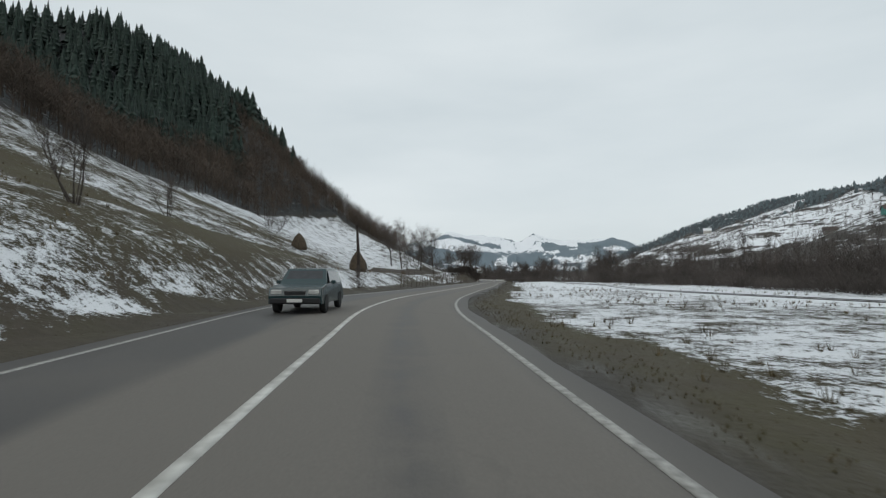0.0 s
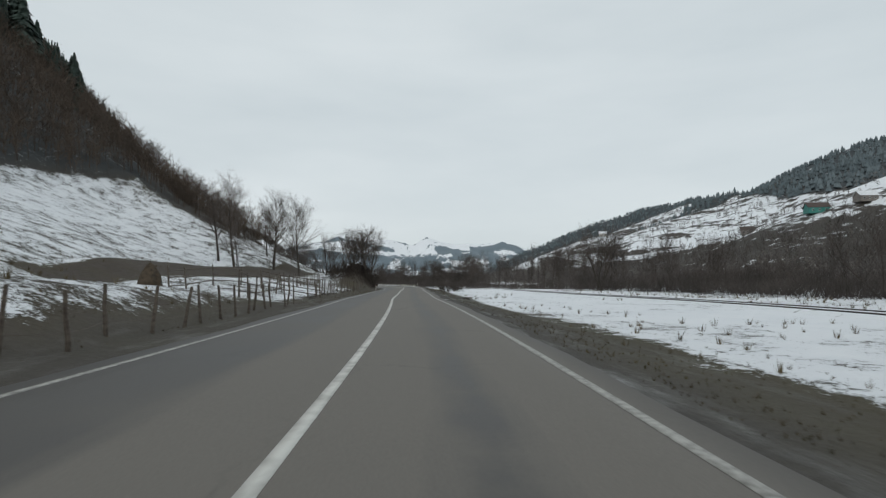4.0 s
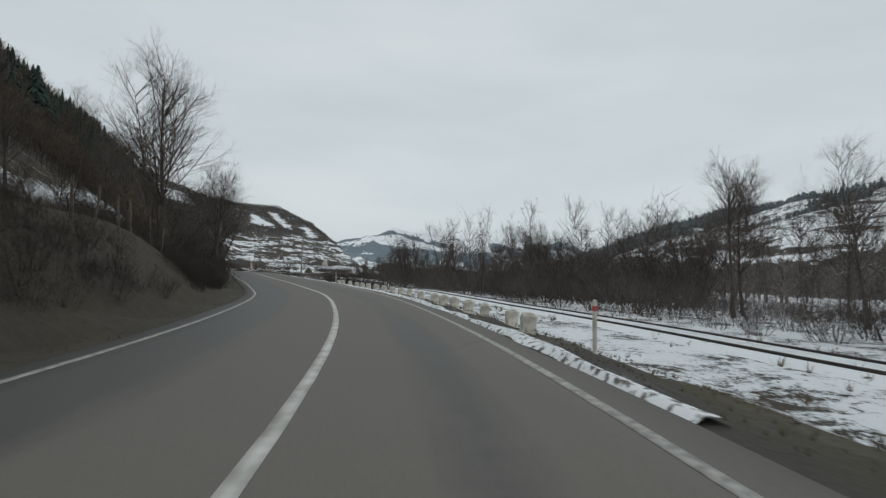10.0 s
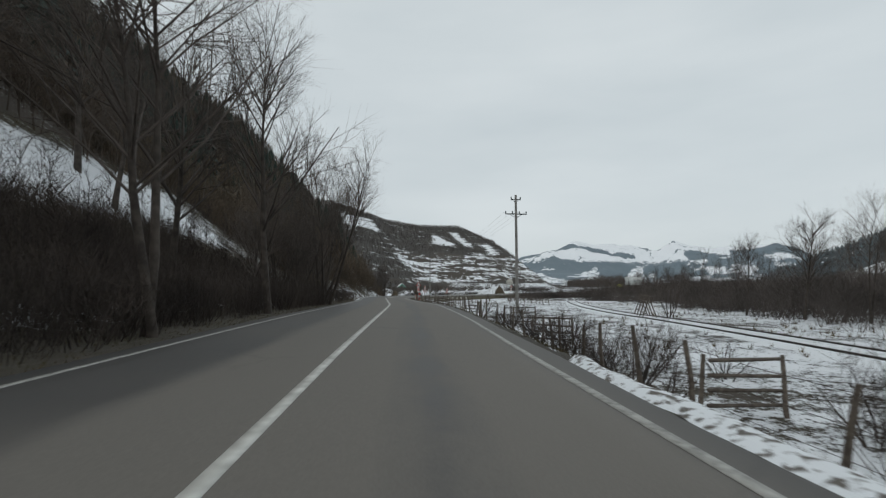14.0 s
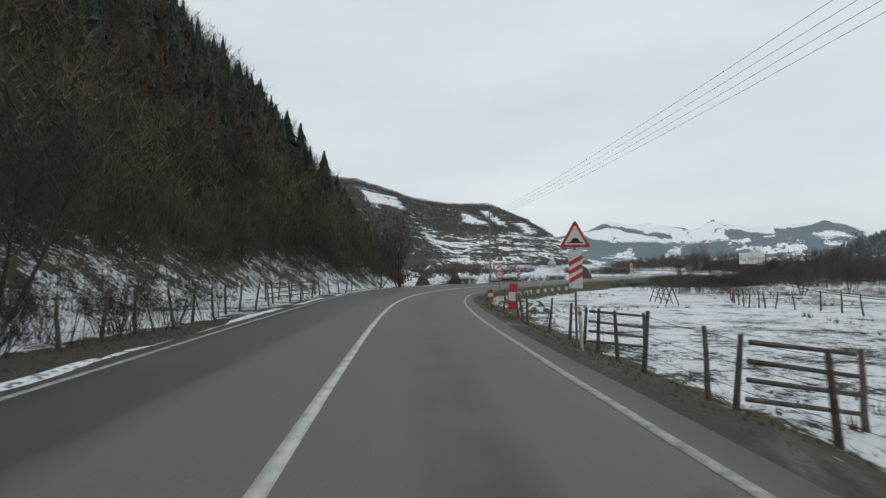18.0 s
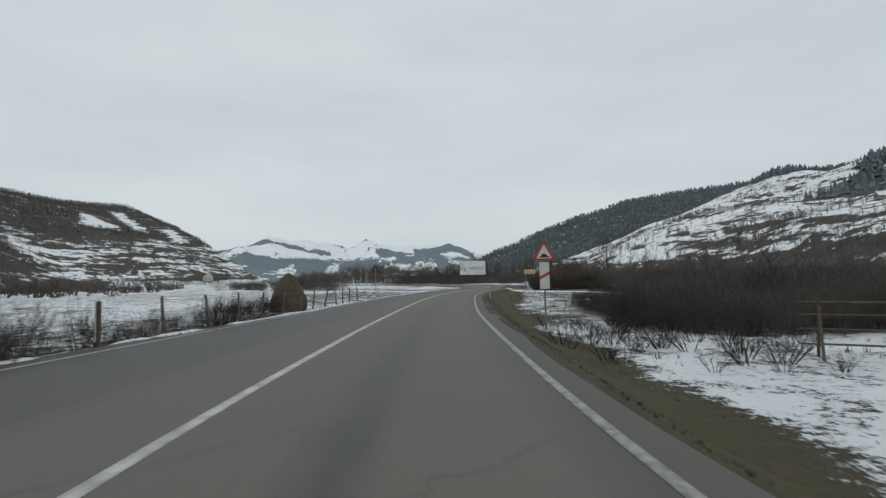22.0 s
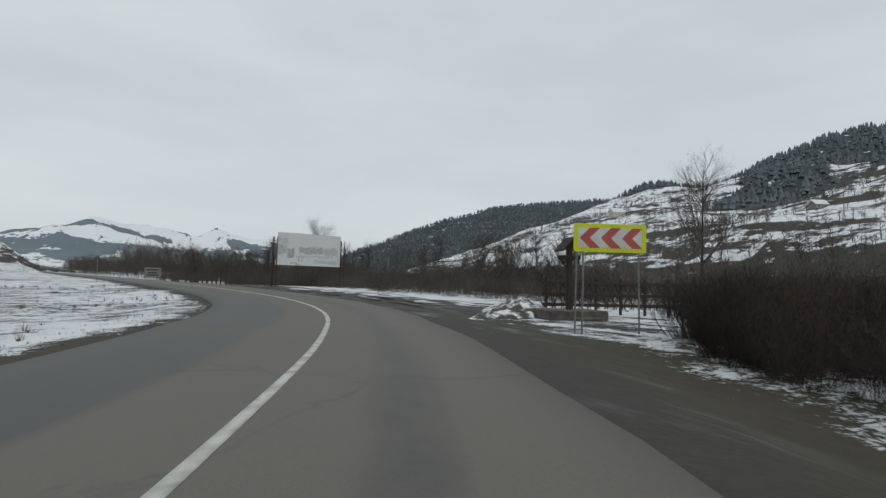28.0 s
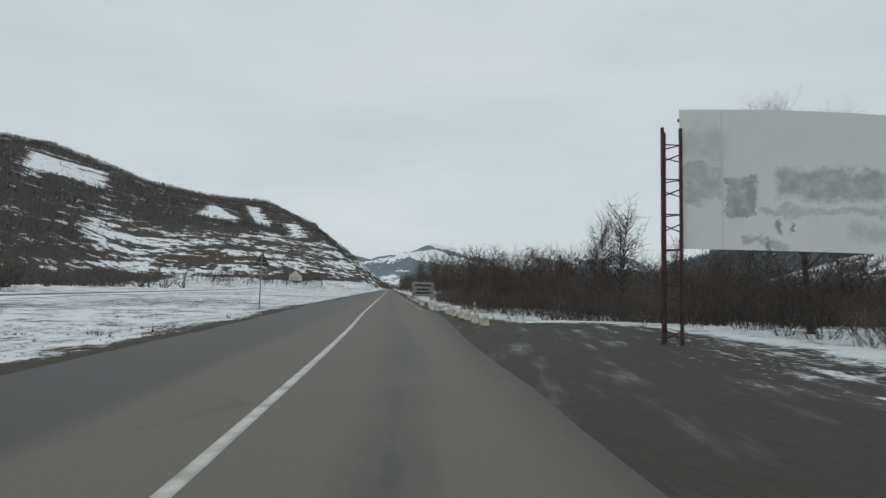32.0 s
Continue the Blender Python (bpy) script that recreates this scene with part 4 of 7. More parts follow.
def bare_tree_parts(seed, height, stems, spread, lift, kids):
    rng = np.random.default_rng(seed)
    tv, tf, cv, cf = [], [], [], []
    for k in range(stems):
        lean = rng.normal(0, 0.12 if stems == 1 else 0.22, 2)
        h = height * rng.uniform(0.8, 1.0)
        r = 0.014 * height * (1.0 if stems == 1 else 0.65)
        pts, w = [np.array((rng.normal(0, 0.12 * (stems > 1)), rng.normal(0, 0.12 * (stems > 1)), -0.3))], np.array((lean[0], lean[1], 1.0))
        for i in range(6):
            w = w + np.append(rng.normal(0, 0.06, 2), 0.05)
            w = w / np.linalg.norm(w)
            pts.append(pts[-1] + w * h * 0.9 / 6)
        for i in range(6):
            blade(tv, tf, pts[i], pts[i + 1], r * (1 - i / 6) ** 1.15 + 0.004, r * (1 - (i + 1) / 6) ** 1.15 + 0.004, 7)
        for c in range(kids[3]):
            t = rng.uniform(0.22, 0.99) ** 0.8
            i = min(int(t * 6), 5)
            q = pts[i] + (pts[i + 1] - pts[i]) * (t * 6 - i)
            a = rng.uniform(0, 2 * math.pi)
            nw = np.array((math.cos(a) * spread, math.sin(a) * spread, 1 - spread * 0.6))
            grow(cv, cf, q, nw / np.linalg.norm(nw), h * rng.uniform(0.24, 0.42) * (1.3 - 0.8 * t), r * (1 - 0.85 * t) * 0.36 + 0.009, 2, rng, 0.46, lift, 4, kids)
    return array_mesh("trunk", np.array(tv), np.array(tf), M_BARK), array_mesh("crown", np.array(cv), np.array(cf), M_TWIG)


TREES = []
for seed, hgt, stems, spread, lift, kids in ((1, 9, 1, 0.6, 0.05, (0, 9, 9, 34)), (2, 10, 1, 0.5, 0.08, (0, 9, 9, 36)), (3, 8, 3, 0.5, 0.1, (0, 8, 8, 22)), (4, 11, 2, 0.58, 0.03, (0, 9, 9, 28)), (5, 8, 5, 0.42, 0.09, (0, 8, 8, 20)), (6, 5, 5, 0.36, 0.12, (0, 7, 7, 12))):
    TREES.append((hgt, *bare_tree_parts(seed, hgt, stems, spread, lift, kids)))


def bare_tree(kind, x, y, height, turn, label, sink=0.0, group="bare roadside trees"):
    hgt, trunk, crown = TREES[kind]
    k = height / hgt
    t = thing("bare_tree", Matrix.LocRotScale((x, y, lay(x, y) - sink), Euler((0, 0, turn)), (k, k, k)), label, "tree", group)
    part("trunk", trunk, None, t)
    part("crown", crown, None, t)
    return t


def fir_parts(seed, layers, per):
    """A fir of height 1: drooping needle boughs in whorls."""
    rng = np.random.default_rng(seed)
    tv, tf, v, f = [], [], [], []
    blade(tv, tf, (0, 0, -0.03), (0, 0, 0.97), 0.014, 0.002, 5)
    blade(v, f, (0, 0, 0.07), (0, 0, 0.99), 0.12, 0.004, 6)
    for q in range(layers):
        z = 0.1 + 0.88 * q / (layers - 1)
        r = (1 - z) * 0.24 + 0.012
        for i in range(per):
            a = 2 * math.pi * (i + rng.uniform(-0.35, 0.35)) / per + q * 0.7
            k = r * rng.uniform(0.55, 1.3)
            c, s = math.cos(a), math.sin(a)
            wd = k * rng.uniform(0.22, 0.36)
            n = len(v)
            tip, mid = (c * k, s * k, z - k * 0.75 - 0.02), 0.55 * k
            v += [(0, 0, z + 0.02), (c * mid - s * wd, s * mid + c * wd, z - mid * 0.75), tip, (c * mid + s * wd, s * mid - c * wd, z - mid * 0.75), (c * mid, s * mid, z + 0.012 - mid * 0.4)]
            f += [(n, n + 1, n + 4), (n + 4, n + 1, n + 2), (n, n + 4, n + 3), (n + 4, n + 2, n + 3)]
    return np.array(tv), np.array(tf), np.array(v), np.array(f)


FIRS = []
for seed in range(4):
    tv, tf, v, f = fir_parts(seed, 24, 10)
    FIRS.append((array_mesh("trunk", tv, tf, M_BARK), array_mesh("crown", v, f, M_FIR)))


def fir_tree(k, x, y, height, turn, label):
    t = thing("fir_tree", Matrix.LocRotScale((x, y, lay(x, y) - 0.2), Euler((0, 0, turn)), (height * 1.5, height * 1.5, height)), label, "tree", "firs along the crest")
    part("trunk", FIRS[k][0], None, t)
    part("crown", FIRS[k][1], None, t)


def scatter(name, templates, pts, sizes, mat, label, category, seed, wide=None):
    """Many small plants joined into one mesh."""
    rng = np.random.default_rng(seed)
    pick = rng.integers(0, len(templates), len(pts))
    turn = rng.uniform(0, 2 * math.pi, len(pts))
    vs, fs, base = [], [], 0
    for k, (v, f) in enumerate(templates):
        sel = np.nonzero(pick == k)[0]
        if not len(sel):
            continue
        c, s, z = np.cos(turn[sel])[:, None], np.sin(turn[sel])[:, None], sizes[sel][:, None]
        wz = z * (1 if wide is None else wide[sel][:, None])
        x = (v[:, 0] * c - v[:, 1] * s) * wz + pts[sel, 0:1]
        y = (v[:, 0] * s + v[:, 1] * c) * wz + pts[sel, 1:2]
        h = v[:, 2] * z + pts[sel, 2:3]
        vs.append(np.stack([x, y, h], -1).reshape(-1, 3))
        fs.append((f[None] + (np.arange(len(sel)) * len(v))[:, None, None] + base).reshape(-1, 3))
        base += len(sel) * len(v)
    return tagged(new(name, array_mesh(name, np.concatenate(vs), np.concatenate(fs), mat)), label, category, kind="stuff")


def shrub_template(seed, stems, twigs, width, r, flat=False):
    """A clump of height 1 of bare stems with side twigs."""
    rng = np.random.default_rng(seed)
    v, f = [], []

    def sliver(a, b, w):
        k = len(v)
        q = np.cross(np.subtract(b, a), rng.normal(0, 1, 3))
        q = q / (np.linalg.norm(q) + 1e-9) * w
        v.extend([np.subtract(a, q), np.add(a, q), np.array(b, float)])
        f.append((k, k + 1, k + 2))
    for i in range(stems):
        a = rng.uniform(0, 2 * math.pi)
        o = np.array((math.cos(a), math.sin(a), 0)) * rng.uniform(0, 0.25) * width
        tip = o * 1.0 + np.array((math.cos(a), math.sin(a), 0)) * rng.uniform(0.1, 0.6) * width
        tip = tip + rng.normal(0, 0.08, 3)
        tip[2] = rng.uniform(0.4, 0.82)
        sliver(o + (0, 0, -0.06), tip, r)
        for j in range(twigs):
            t = rng.uniform(0.3, 1.0) ** 0.7
            p = o + (tip - o) * t
            e = p + rng.normal(0, 0.12 * width, 3) + (0, 0, rng.uniform(0.04, 0.24))
            sliver(p, e, r * 0.5)
    return np.array(v), np.array(f)


def tree_template(seed, twigs, width, r):
    """A small far-off bare tree of height 1."""
    rng = np.random.default_rng(seed)
    v, f = [], []

    def sliver(a, b, w):
        k = len(v)
        q = np.cross(np.subtract(b, a), rng.normal(0, 1, 3))
        q = q / (np.linalg.norm(q) + 1e-9) * w
        v.extend([np.subtract(a, q), np.add(a, q), np.array(b, float)])
        f.append((k, k + 1, k + 2))
    lean = rng.normal(0, 0.06, 2)
    sliver((0, 0, -0.04), (lean[0], lean[1], 0.98), r * 1.3)
    for i in range(twigs):
        t = rng.uniform(0.2, 0.95)
        p = np.array((lean[0] * t, lean[1] * t, t))
        a = rng.uniform(0, 2 * math.pi)
        k = width * rng.uniform(0.4, 1.0) * (1.15 - 0.7 * abs(t - 0.45))
        e = p + np.array((math.cos(a) * k, math.sin(a) * k, rng.uniform(0.08, 0.3)))
        sliver(p, e, r * 0.8)
        for j in range(3):
            q = p + (e - p) * rng.uniform(0.35, 0.9)
            sliver(q, q + rng.normal(0, 0.075, 3) + (0, 0, 0.07), r * 0.55)
    return np.array(v), np.array(f)


def fir_template(seed, layers, per):
    _, _, v, f = fir_parts(seed, layers, per)
    return v, f


SHRUBS = [shrub_template(k, 13, 11, 0.75, 0.006) for k in range(6)]
FINE_SHRUBS = [shrub_template(k + 200, 22, 13, 0.8, 0.0042) for k in range(6)]
WOODS = [tree_template(30 + k, 17, 0.24, 0.008) for k in range(6)]
FIRS_FAR = [fir_template(50 + k, 7, 6) for k in range(4)]
DOTS = [shrub_template(70 + k, 7, 5, 1.1, 0.05) for k in range(4)]


def cone_template(seed):
    """A far-off fir of height 1: a ragged cone in two tiers."""
    rng = np.random.default_rng(seed)
    v, f = [], []
    for z0, z1, r in ((0.02, 0.7, 0.2), (0.42, 1.0, 0.12)):
        k = len(v)
        v += [(math.cos(2.1 * i / 2) * r * rng.uniform(0.7, 1.25), math.sin(2.1 * i / 2) * r * rng.uniform(0.7, 1.25), z0 + rng.uniform(-0.05, 0.08)) for i in range(6)] + [(0, 0, z1)]
        f += [(k + i, k + (i + 1) % 6, k + 6) for i in range(6)]
    return np.array(v), np.array(f)


COPSE = [tree_template(140 + k, 13, 0.3, 0.022) for k in range(5)]
CONES = [cone_template(80 + k) for k in range(6)]


def strewn(n, s_range, d_range, seed):
    rng = np.random.default_rng(seed)
    s, d = rng.uniform(*s_range, n), rng.uniform(*d_range, n)
    x, y, tx, ty = along(s)
    return x - ty * d, y + tx * d, s, d, rng


def on_hill(n, f_range, u_range, seed):
    """Points strewn evenly over the hillside: by the foot line and the distance from it."""
    rng = np.random.default_rng(seed)
    k = (FOOT_S > f_range[0] - 60) & (FOOT_S < f_range[1] + 60)
    lo, hi = u_range[1] + 5, 8
    x = rng.uniform(FOOT_X[k].min() - lo, FOOT_X[k].max() + hi, n * 5)
    y = rng.uniform(FOOT_Y[k].min() - 20, FOOT_Y[k].max() + 20, n * 5)
    u, w = off_line(x, y, FOOT_X, FOOT_Y)
    fs = np.interp(w, np.arange(len(FOOT_S)), FOOT_S)
    ok = np.nonzero((fs > f_range[0]) & (fs < f_range[1]) & (u > u_range[0]) & (u < u_range[1]))[0][:n]
    return x[ok], y[ok], fs[ok], u[ok], rng


def heap(x, y, keep):
    x, y = x[keep], y[keep]
    return np.stack([x, y, ground_z(x, y)], -1)


# brush along the stream on the right
x, y, s, d, rng = strewn(24000, (-30, 620), (-75, -9), 5)
belt = np.interp(s, [-30, 30, 110, 150, 170, 200, 235, 330, 345, 372, 376, 420, 440, 470, 478, 545, 560, 620], [-44, -40, -33, -21, -15.5, -14, -17, -44, -44, -36, -17, -18, -21, -17, -19, -15.5, -9.5, -9.5])
back = belt - np.interp(s, [-30, 150, 235, 330, 372, 420, 620], [26, 24, 22, 24, 24, 30, 30])
keep = (d < belt + (fractal(x, y, 7, 5) - 0.5) * 7) & (d > back) & (rng.uniform(0, 1, len(x)) < np.interp(fractal(x, y, 11, 4, 3), [0.25, 0.45], [0.35, 1.0]) + (s < 480))
pts = heap(x, y, keep)
size = rng.uniform(1.3, 3.2, len(pts)) * (0.35 + 2.6 * np.clip(1.9 * fractal(pts[:, 0], pts[:, 1], 17, 6, 3) - 0.62, 0, 0.6)) * np.interp(road_sd(pts[:, 0], pts[:, 1])[0], [0, 215, 250, 330, 345, 400, 460, 480, 620], [1.25, 1.25, 0.8, 0.8, 0.85, 0.62, 0.62, 0.9, 0.95])
size = np.minimum(size, 1.9 + 0.3 * np.clip((belt - d)[keep], 0, 12))
scatter("streamside_brush", SHRUBS, pts, size, M_STREAM, "dense dark bare brush along the stream", "bushes", 6, rng.uniform(1.0, 1.6, len(pts)))
# brush at the foot of the left hillside
x, y, fs, u, rng = on_hill(26000, (143, 380), (-6, 24), 7)
lim = np.interp(fs, [146, 154, 160, 168, 174, 201, 206, 262, 290, 316, 324, 372], [-9, -9, 5, 5, -9, -9, 8, 8, 4, 2, -9, -9])
_, dd = road_sd(x, y)
keep = (u < lim + (fractal(x, y, 6, 8) - 0.5) * 6) & (dd > 5.3) & (rng.uniform(0, 1, len(x)) < np.interp(fs, [140, 190, 200, 262, 285, 380], [1, 0.8, 1, 1, 0.3, 0.25]))
pts = heap(x, y, keep)
scatter("hillside_brush", SHRUBS, pts, rng.uniform(1.1, 3.2, len(pts)) * np.where(pts[:, 1] > 270, 0.7, np.where(pts[:, 1] > 203, 0.85, 1.0)), M_BRUSH, "tangled bare brush at the foot of the wooded slope", "bushes", 9, rng.uniform(0.8, 1.3, len(pts)))
# young trees in front of the snowy strip below the woods
x, y, fs, u, rng = on_hill(420, (203, 300), (1.5, 10), 19)
pts = heap(x, y, u > 1)
scatter("slope_saplings", [tree_template(95 + k, 40, 0.24, 0.005) for k in range(5)], pts, rng.uniform(2.2, 4.4, len(pts)), M_BRUSH, "dark young trees in front of the snowy strip", "trees", 20, rng.uniform(0.8, 1.2, len(pts)))
# brown leafless woods on the left slope
x, y, fs, u, rng = on_hill(23000, (-55, 600), (5, 100), 11)
low = np.interp(fs, [-60, 100, 157, 168, 200, 240, 300, 312, 372, 420, 480, 640], [42, 38, 44, 21, 22, 20, 17, 4.5, 3.5, 2, 8, 40])
high = np.interp(fs, [-60, 60, 120, 160, 200, 270, 300, 372, 394, 640], [64, 64, 64, 66, 72, 66, 48, 48, 120, 130])
keep = (u > low + (fractal(x, y, 12, 12) - 0.5) * 8) & (u < high + 18)
pts = heap(x, y, keep)
size, width, steep = rng.uniform(4.0, 7.5, len(pts)), rng.uniform(0.9, 1.4, len(pts)), pts[:, 1] > 266
scatter("leafless_woods", WOODS, pts[~steep], size[~steep], M_WOODS, "leafless dark brown woods on the upper slope", "woods", 12, width[~steep])
scatter("leafless_woods", WOODS, pts[steep], size[steep] * 0.95, M_HAZEL, "leafless brown woods covering the steep slope", "woods", 13, width[steep])
# fine brown thicket between the trees of the steep slope
x, y, fs, u, rng = on_hill(10000, (285, 425), (1, 46), 17)
pts = heap(x, y, (u > np.interp(fs, [285, 300, 312, 425], [18, 16, 4, 2])) & (rng.uniform(0, 1, len(x)) < 1.3 - u / 60))
scatter("slope_thicket", SHRUBS, pts, rng.uniform(1.8, 4.2, len(pts)), M_HAZEL, "fine brown thicket covering the steep slope", "bushes", 18, rng.uniform(0.9, 1.5, len(pts)))
# firs behind the crest
FIR_FROM = [74, 74, 72, 72, 80, 84, 64, 28, 17, 15, 16]
x, y, fs, u, rng = on_hill(7000, (-55, 396), (14, 110), 13)
low = np.interp(fs, [-60, 60, 120, 160, 200, 250, 275, 300, 352, 372, 400], FIR_FROM)
keep = (u > low + (fractal(x, y, 20, 14) - 0.5) * 14)
pts = heap(x, y, keep)
x2, y2, f2, u2, _r = on_hill(2200, (165, 290), (100, 190), 15)
pts = np.concatenate([pts, heap(x2, y2, u2 > 100)])
scatter("fir_forest", FIRS_FAR, pts, rng.uniform(5.5, 12.5, len(pts)) * np.where(pts[:, 1] > 262, 0.66, 1.0), M_FIR, "dense dark fir forest on the upper slope", "forest", 14, rng.uniform(1.15, 1.7, len(pts)))
# far slopes
rng = np.random.default_rng(21)
x, y = rng.uniform(-620, 640, 30000), rng.uniform(-100, 1300, 30000)
s, d = road_sd(x, y)
z = ground_z(x, y)
strip = fractal(x * 0.6 + y * 0.3, y * 0.35 + z * 3.0, 55, 71, 4)
uu, _ = off_line(x, y, FOOT_X, FOOT_Y)
keep = (np.abs(d) > 75) & (uu < 0) & ((x < 28) & (y < 690) | (y > 1250)) & ((strip > np.where((x < 0) & (y > 560), 0.41, 0.5)) | (rng.uniform(0, 1, len(x)) < 0.05))
pts = heap(x, y, keep)
scatter("far_hedges", DOTS, pts, rng.uniform(1.8, 5.0, len(pts)), M_SCRUB, "leafless hedges and copses on the far slopes", "hedges", 22)
x, y = rng.uniform(150, 1700, 26000), rng.uniform(600, 2400, 26000)
z = ground_z(x, y)
ridge_w = tent(x, y, [1500, 950, 800, 560, 330, 200], [1500, 1750, 1830, 1900, 1980, 2050], [318, 254, 228, 146, 47, -20], 0.42)
keep = (ridge_w > 25) & (np.abs(z - ridge_w) < 34)
pts = heap(x, y, keep)
scatter("far_fir_ridge", CONES, pts, rng.uniform(6.5, 10, len(pts)), M_HAZYFIR, "distant ridge covered with firs", "forest", 23, np.full(len(pts), 1.7))
x, y = rng.uniform(170, 900, 26000), rng.uniform(-300, 1150, 26000)
z = ground_z(x, y)
peak_w = tent(x, y, [656, 720, 800, 860], [788, 690, 520, 200], [192, 205, 206, 198], 0.5)
keep = ((peak_w > 95) & (np.abs(z - peak_w) < 30) & (fractal(x, y, 70, 29, 3) > 0.42 - 0.3 * step(120, 170, z))) | (x < 560) & right_slope_wood(x, y, z)[1]
pts = heap(x, y, keep)
scatter("ridge_firs", CONES, pts, rng.uniform(5, 9.5, len(pts)), M_HAZYFIR, "firs along the ridge across the valley", "forest", 24, np.full(len(pts), 1.5))

# woods and scrub on the lower slope across the stream
x, y = rng.uniform(28, 430, 36000), rng.uniform(-120, 1000, 36000)
s, d = road_sd(x, y)
z = ground_z(x, y)
chance = rng.uniform(0, 1, len(x))
keep = (d < -50) & (right_slope_wood(x, y, z)[0] & (chance < 0.75) | (chance < 0.1) | (chance < 0.42) & (np.abs((z / 9.0 + 0.8 * fractal(x, y, 60, 27)) % 1 - 0.5) < 0.08))
pts = heap(x, y, keep)
scatter("valley_scrub", COPSE, pts, rng.uniform(2.2, 5.4, len(pts)), M_HAZYCOPSE, "brown leafless woods and hedges on the slope across the stream", "scrub", 28, rng.uniform(1.0, 1.5, len(pts)))
# woods, hedge rows and single trees of the terraced hill
x, y = rng.uniform(-640, -150, 46000), rng.uniform(690, 1340, 46000)
z = ground_z(x, y)
chance = rng.uniform(0, 1, len(x))
wood_l, field_l = left_hill_wood(x, y, z)
row = np.abs((z / 7.0 + 0.9 * fractal(x, y, 70, 98)) % 1 - 0.5) < 0.1
keep = (z > -1.5) & (wood_l & (chance < 0.8) | ~field_l & row & (chance < 0.62) | ~field_l & (chance < 0.1) | (chance < 0.02)) & (road_sd(x, y)[1] > 45)
pts = heap(x, y, keep)
scatter("hill_woods", COPSE, pts, rng.uniform(1.8, 4.6, len(pts)) * np.where(row[keep] & ~wood_l[keep], 0.55, 1.0), M_HAZYCOPSE, "brown leafless woods and hedge rows on the terraced hill", "woods", 29, rng.uniform(1.0, 1.5, len(pts)))
# slender young trees standing in the streamside brush
x, y, s, d, rng = strewn(3800, (-30, 640), (-70, -9), 35)
belt = np.interp(s, [-30, 30, 110, 150, 170, 200, 235, 330, 345, 372, 376, 420, 440, 470, 478, 545, 560, 620], [-44, -40, -33, -21, -15.5, -14, -17, -44, -44, -36, -17, -18, -21, -17, -19, -15.5, -9.5, -9.5])
keep = (d < belt - 1) & (d > belt - 26) & (rng.uniform(0, 1, len(x)) < np.interp(s, [-30, 60, 120, 250, 330, 480, 490, 640], [0.8, 0.9, 0.9, 0.8, 0.25, 0.35, 0.8, 0.8]))
pts = heap(x, y, keep)
scatter("streamside_saplings", [tree_template(90 + k, 44, 0.2, 0.0036) for k in range(5)], pts, rng.uniform(2.8, 6.4, len(pts)) * np.interp(pts[:, 1], [0, 110, 250, 340], [1.15, 1.25, 1.1, 0.85]), M_STREAM, "slender leafless young trees along the stream", "trees", 36, rng.uniform(0.7, 1.1, len(pts)))
# taller trees rising out of the brush past the lay-by
x, y, s, d, rng = strewn(130, (488, 600), (-40, -10), 45)
pts = heap(x, y, (d < np.interp(s, [488, 545, 560, 600], [-24, -22, -11, -11])) & (fractal(x, y, 16, 46, 3) > 0.47))
scatter("streamside_trees", [tree_template(150 + k, 110, 0.27, 0.0042) for k in range(5)], pts, rng.uniform(4.2, 7.8, len(pts)), M_STREAM, "bushy leafless trees rising out of the brush past the lay-by", "trees", 47, rng.uniform(0.9, 1.4, len(pts)))
# trees lining the road far ahead
x, y, s, d, rng = strewn(900, (560, 1040), (-44, -9.5), 37)
pts = heap(x, y, fractal(x, y, 22, 38) > 0.4)
scatter("far_roadside_trees", [tree_template(130 + k, 40, 0.22, 0.0045) for k in range(5)], pts, rng.uniform(6.0, 11.0, len(pts)) * np.interp(road_sd(pts[:, 0], pts[:, 1])[0], [560, 580, 650], [0.42, 0.5, 1.0]), M_TWIG, "leafless trees lining the road far ahead", "trees", 39, rng.uniform(1.0, 1.5, len(pts)))
# single trees
LT = "tall leafless tree on the snowy bank"
for k, xx, yy, hh in ((2, -27.4, 127.6, 6.0), (0, -26.8, 142.4, 15), (1, -24.1, 148.3, 14.5), (0, -29.4, 152.0, 12), (1, -31.5, 156, 10.5), (0, -35, 142, 15), (1, -30.8, 136.5, 14), (2, -20, 151, 7.5), (4, -13.1, 153.4, 10.6), (4, -14.7, 152.8, 9.4)):
    bare_tree(k, xx, yy, hh, xx * 1.7, LT)
for k, xx, yy, hh in ((5, -17.5, 18.5, 4.6), (5, -12.8, 41, 2.4), (5, -22, 30, 3.2), (2, -30, 60, 4)):
    bare_tree(k, xx, yy, hh, xx, "thin leafless sapling on the grassy slope")
for k, xx, yy, hh in ((0, -15.2, 166.5, 12.5), (4, -17.4, 169.5, 10.0), (1, -21.2, 187, 11.5), (3, -24.6, 192.2, 13.5)):
    bare_tree(k, xx, yy, hh, xx * 1.3, "leafless roadside tree above the bend's dark bank")
for k, xx, yy, hh in ((0, -34, 213, 8), (3, -41.5, 225, 12.5), (0, -38.9, 228.6, 18), (3, -41.4, 235.2, 17), (2, -40, 223, 7), (0, -52.2, 244.7, 16), (1, -46.6, 245.5, 15), (4, -53.4, 256.2, 7.5), (2, -51, 249, 9), (4, -59.5, 262, 11), (2, -62, 268, 9), (0, -56, 255, 9), (0, -70, 280, 8.5), (1, -74, 287, 9), (2, -80, 297, 8)):
    bare_tree(k, xx, yy, hh, xx * 1.1, "leafless tree rooted in the brush below the slope")
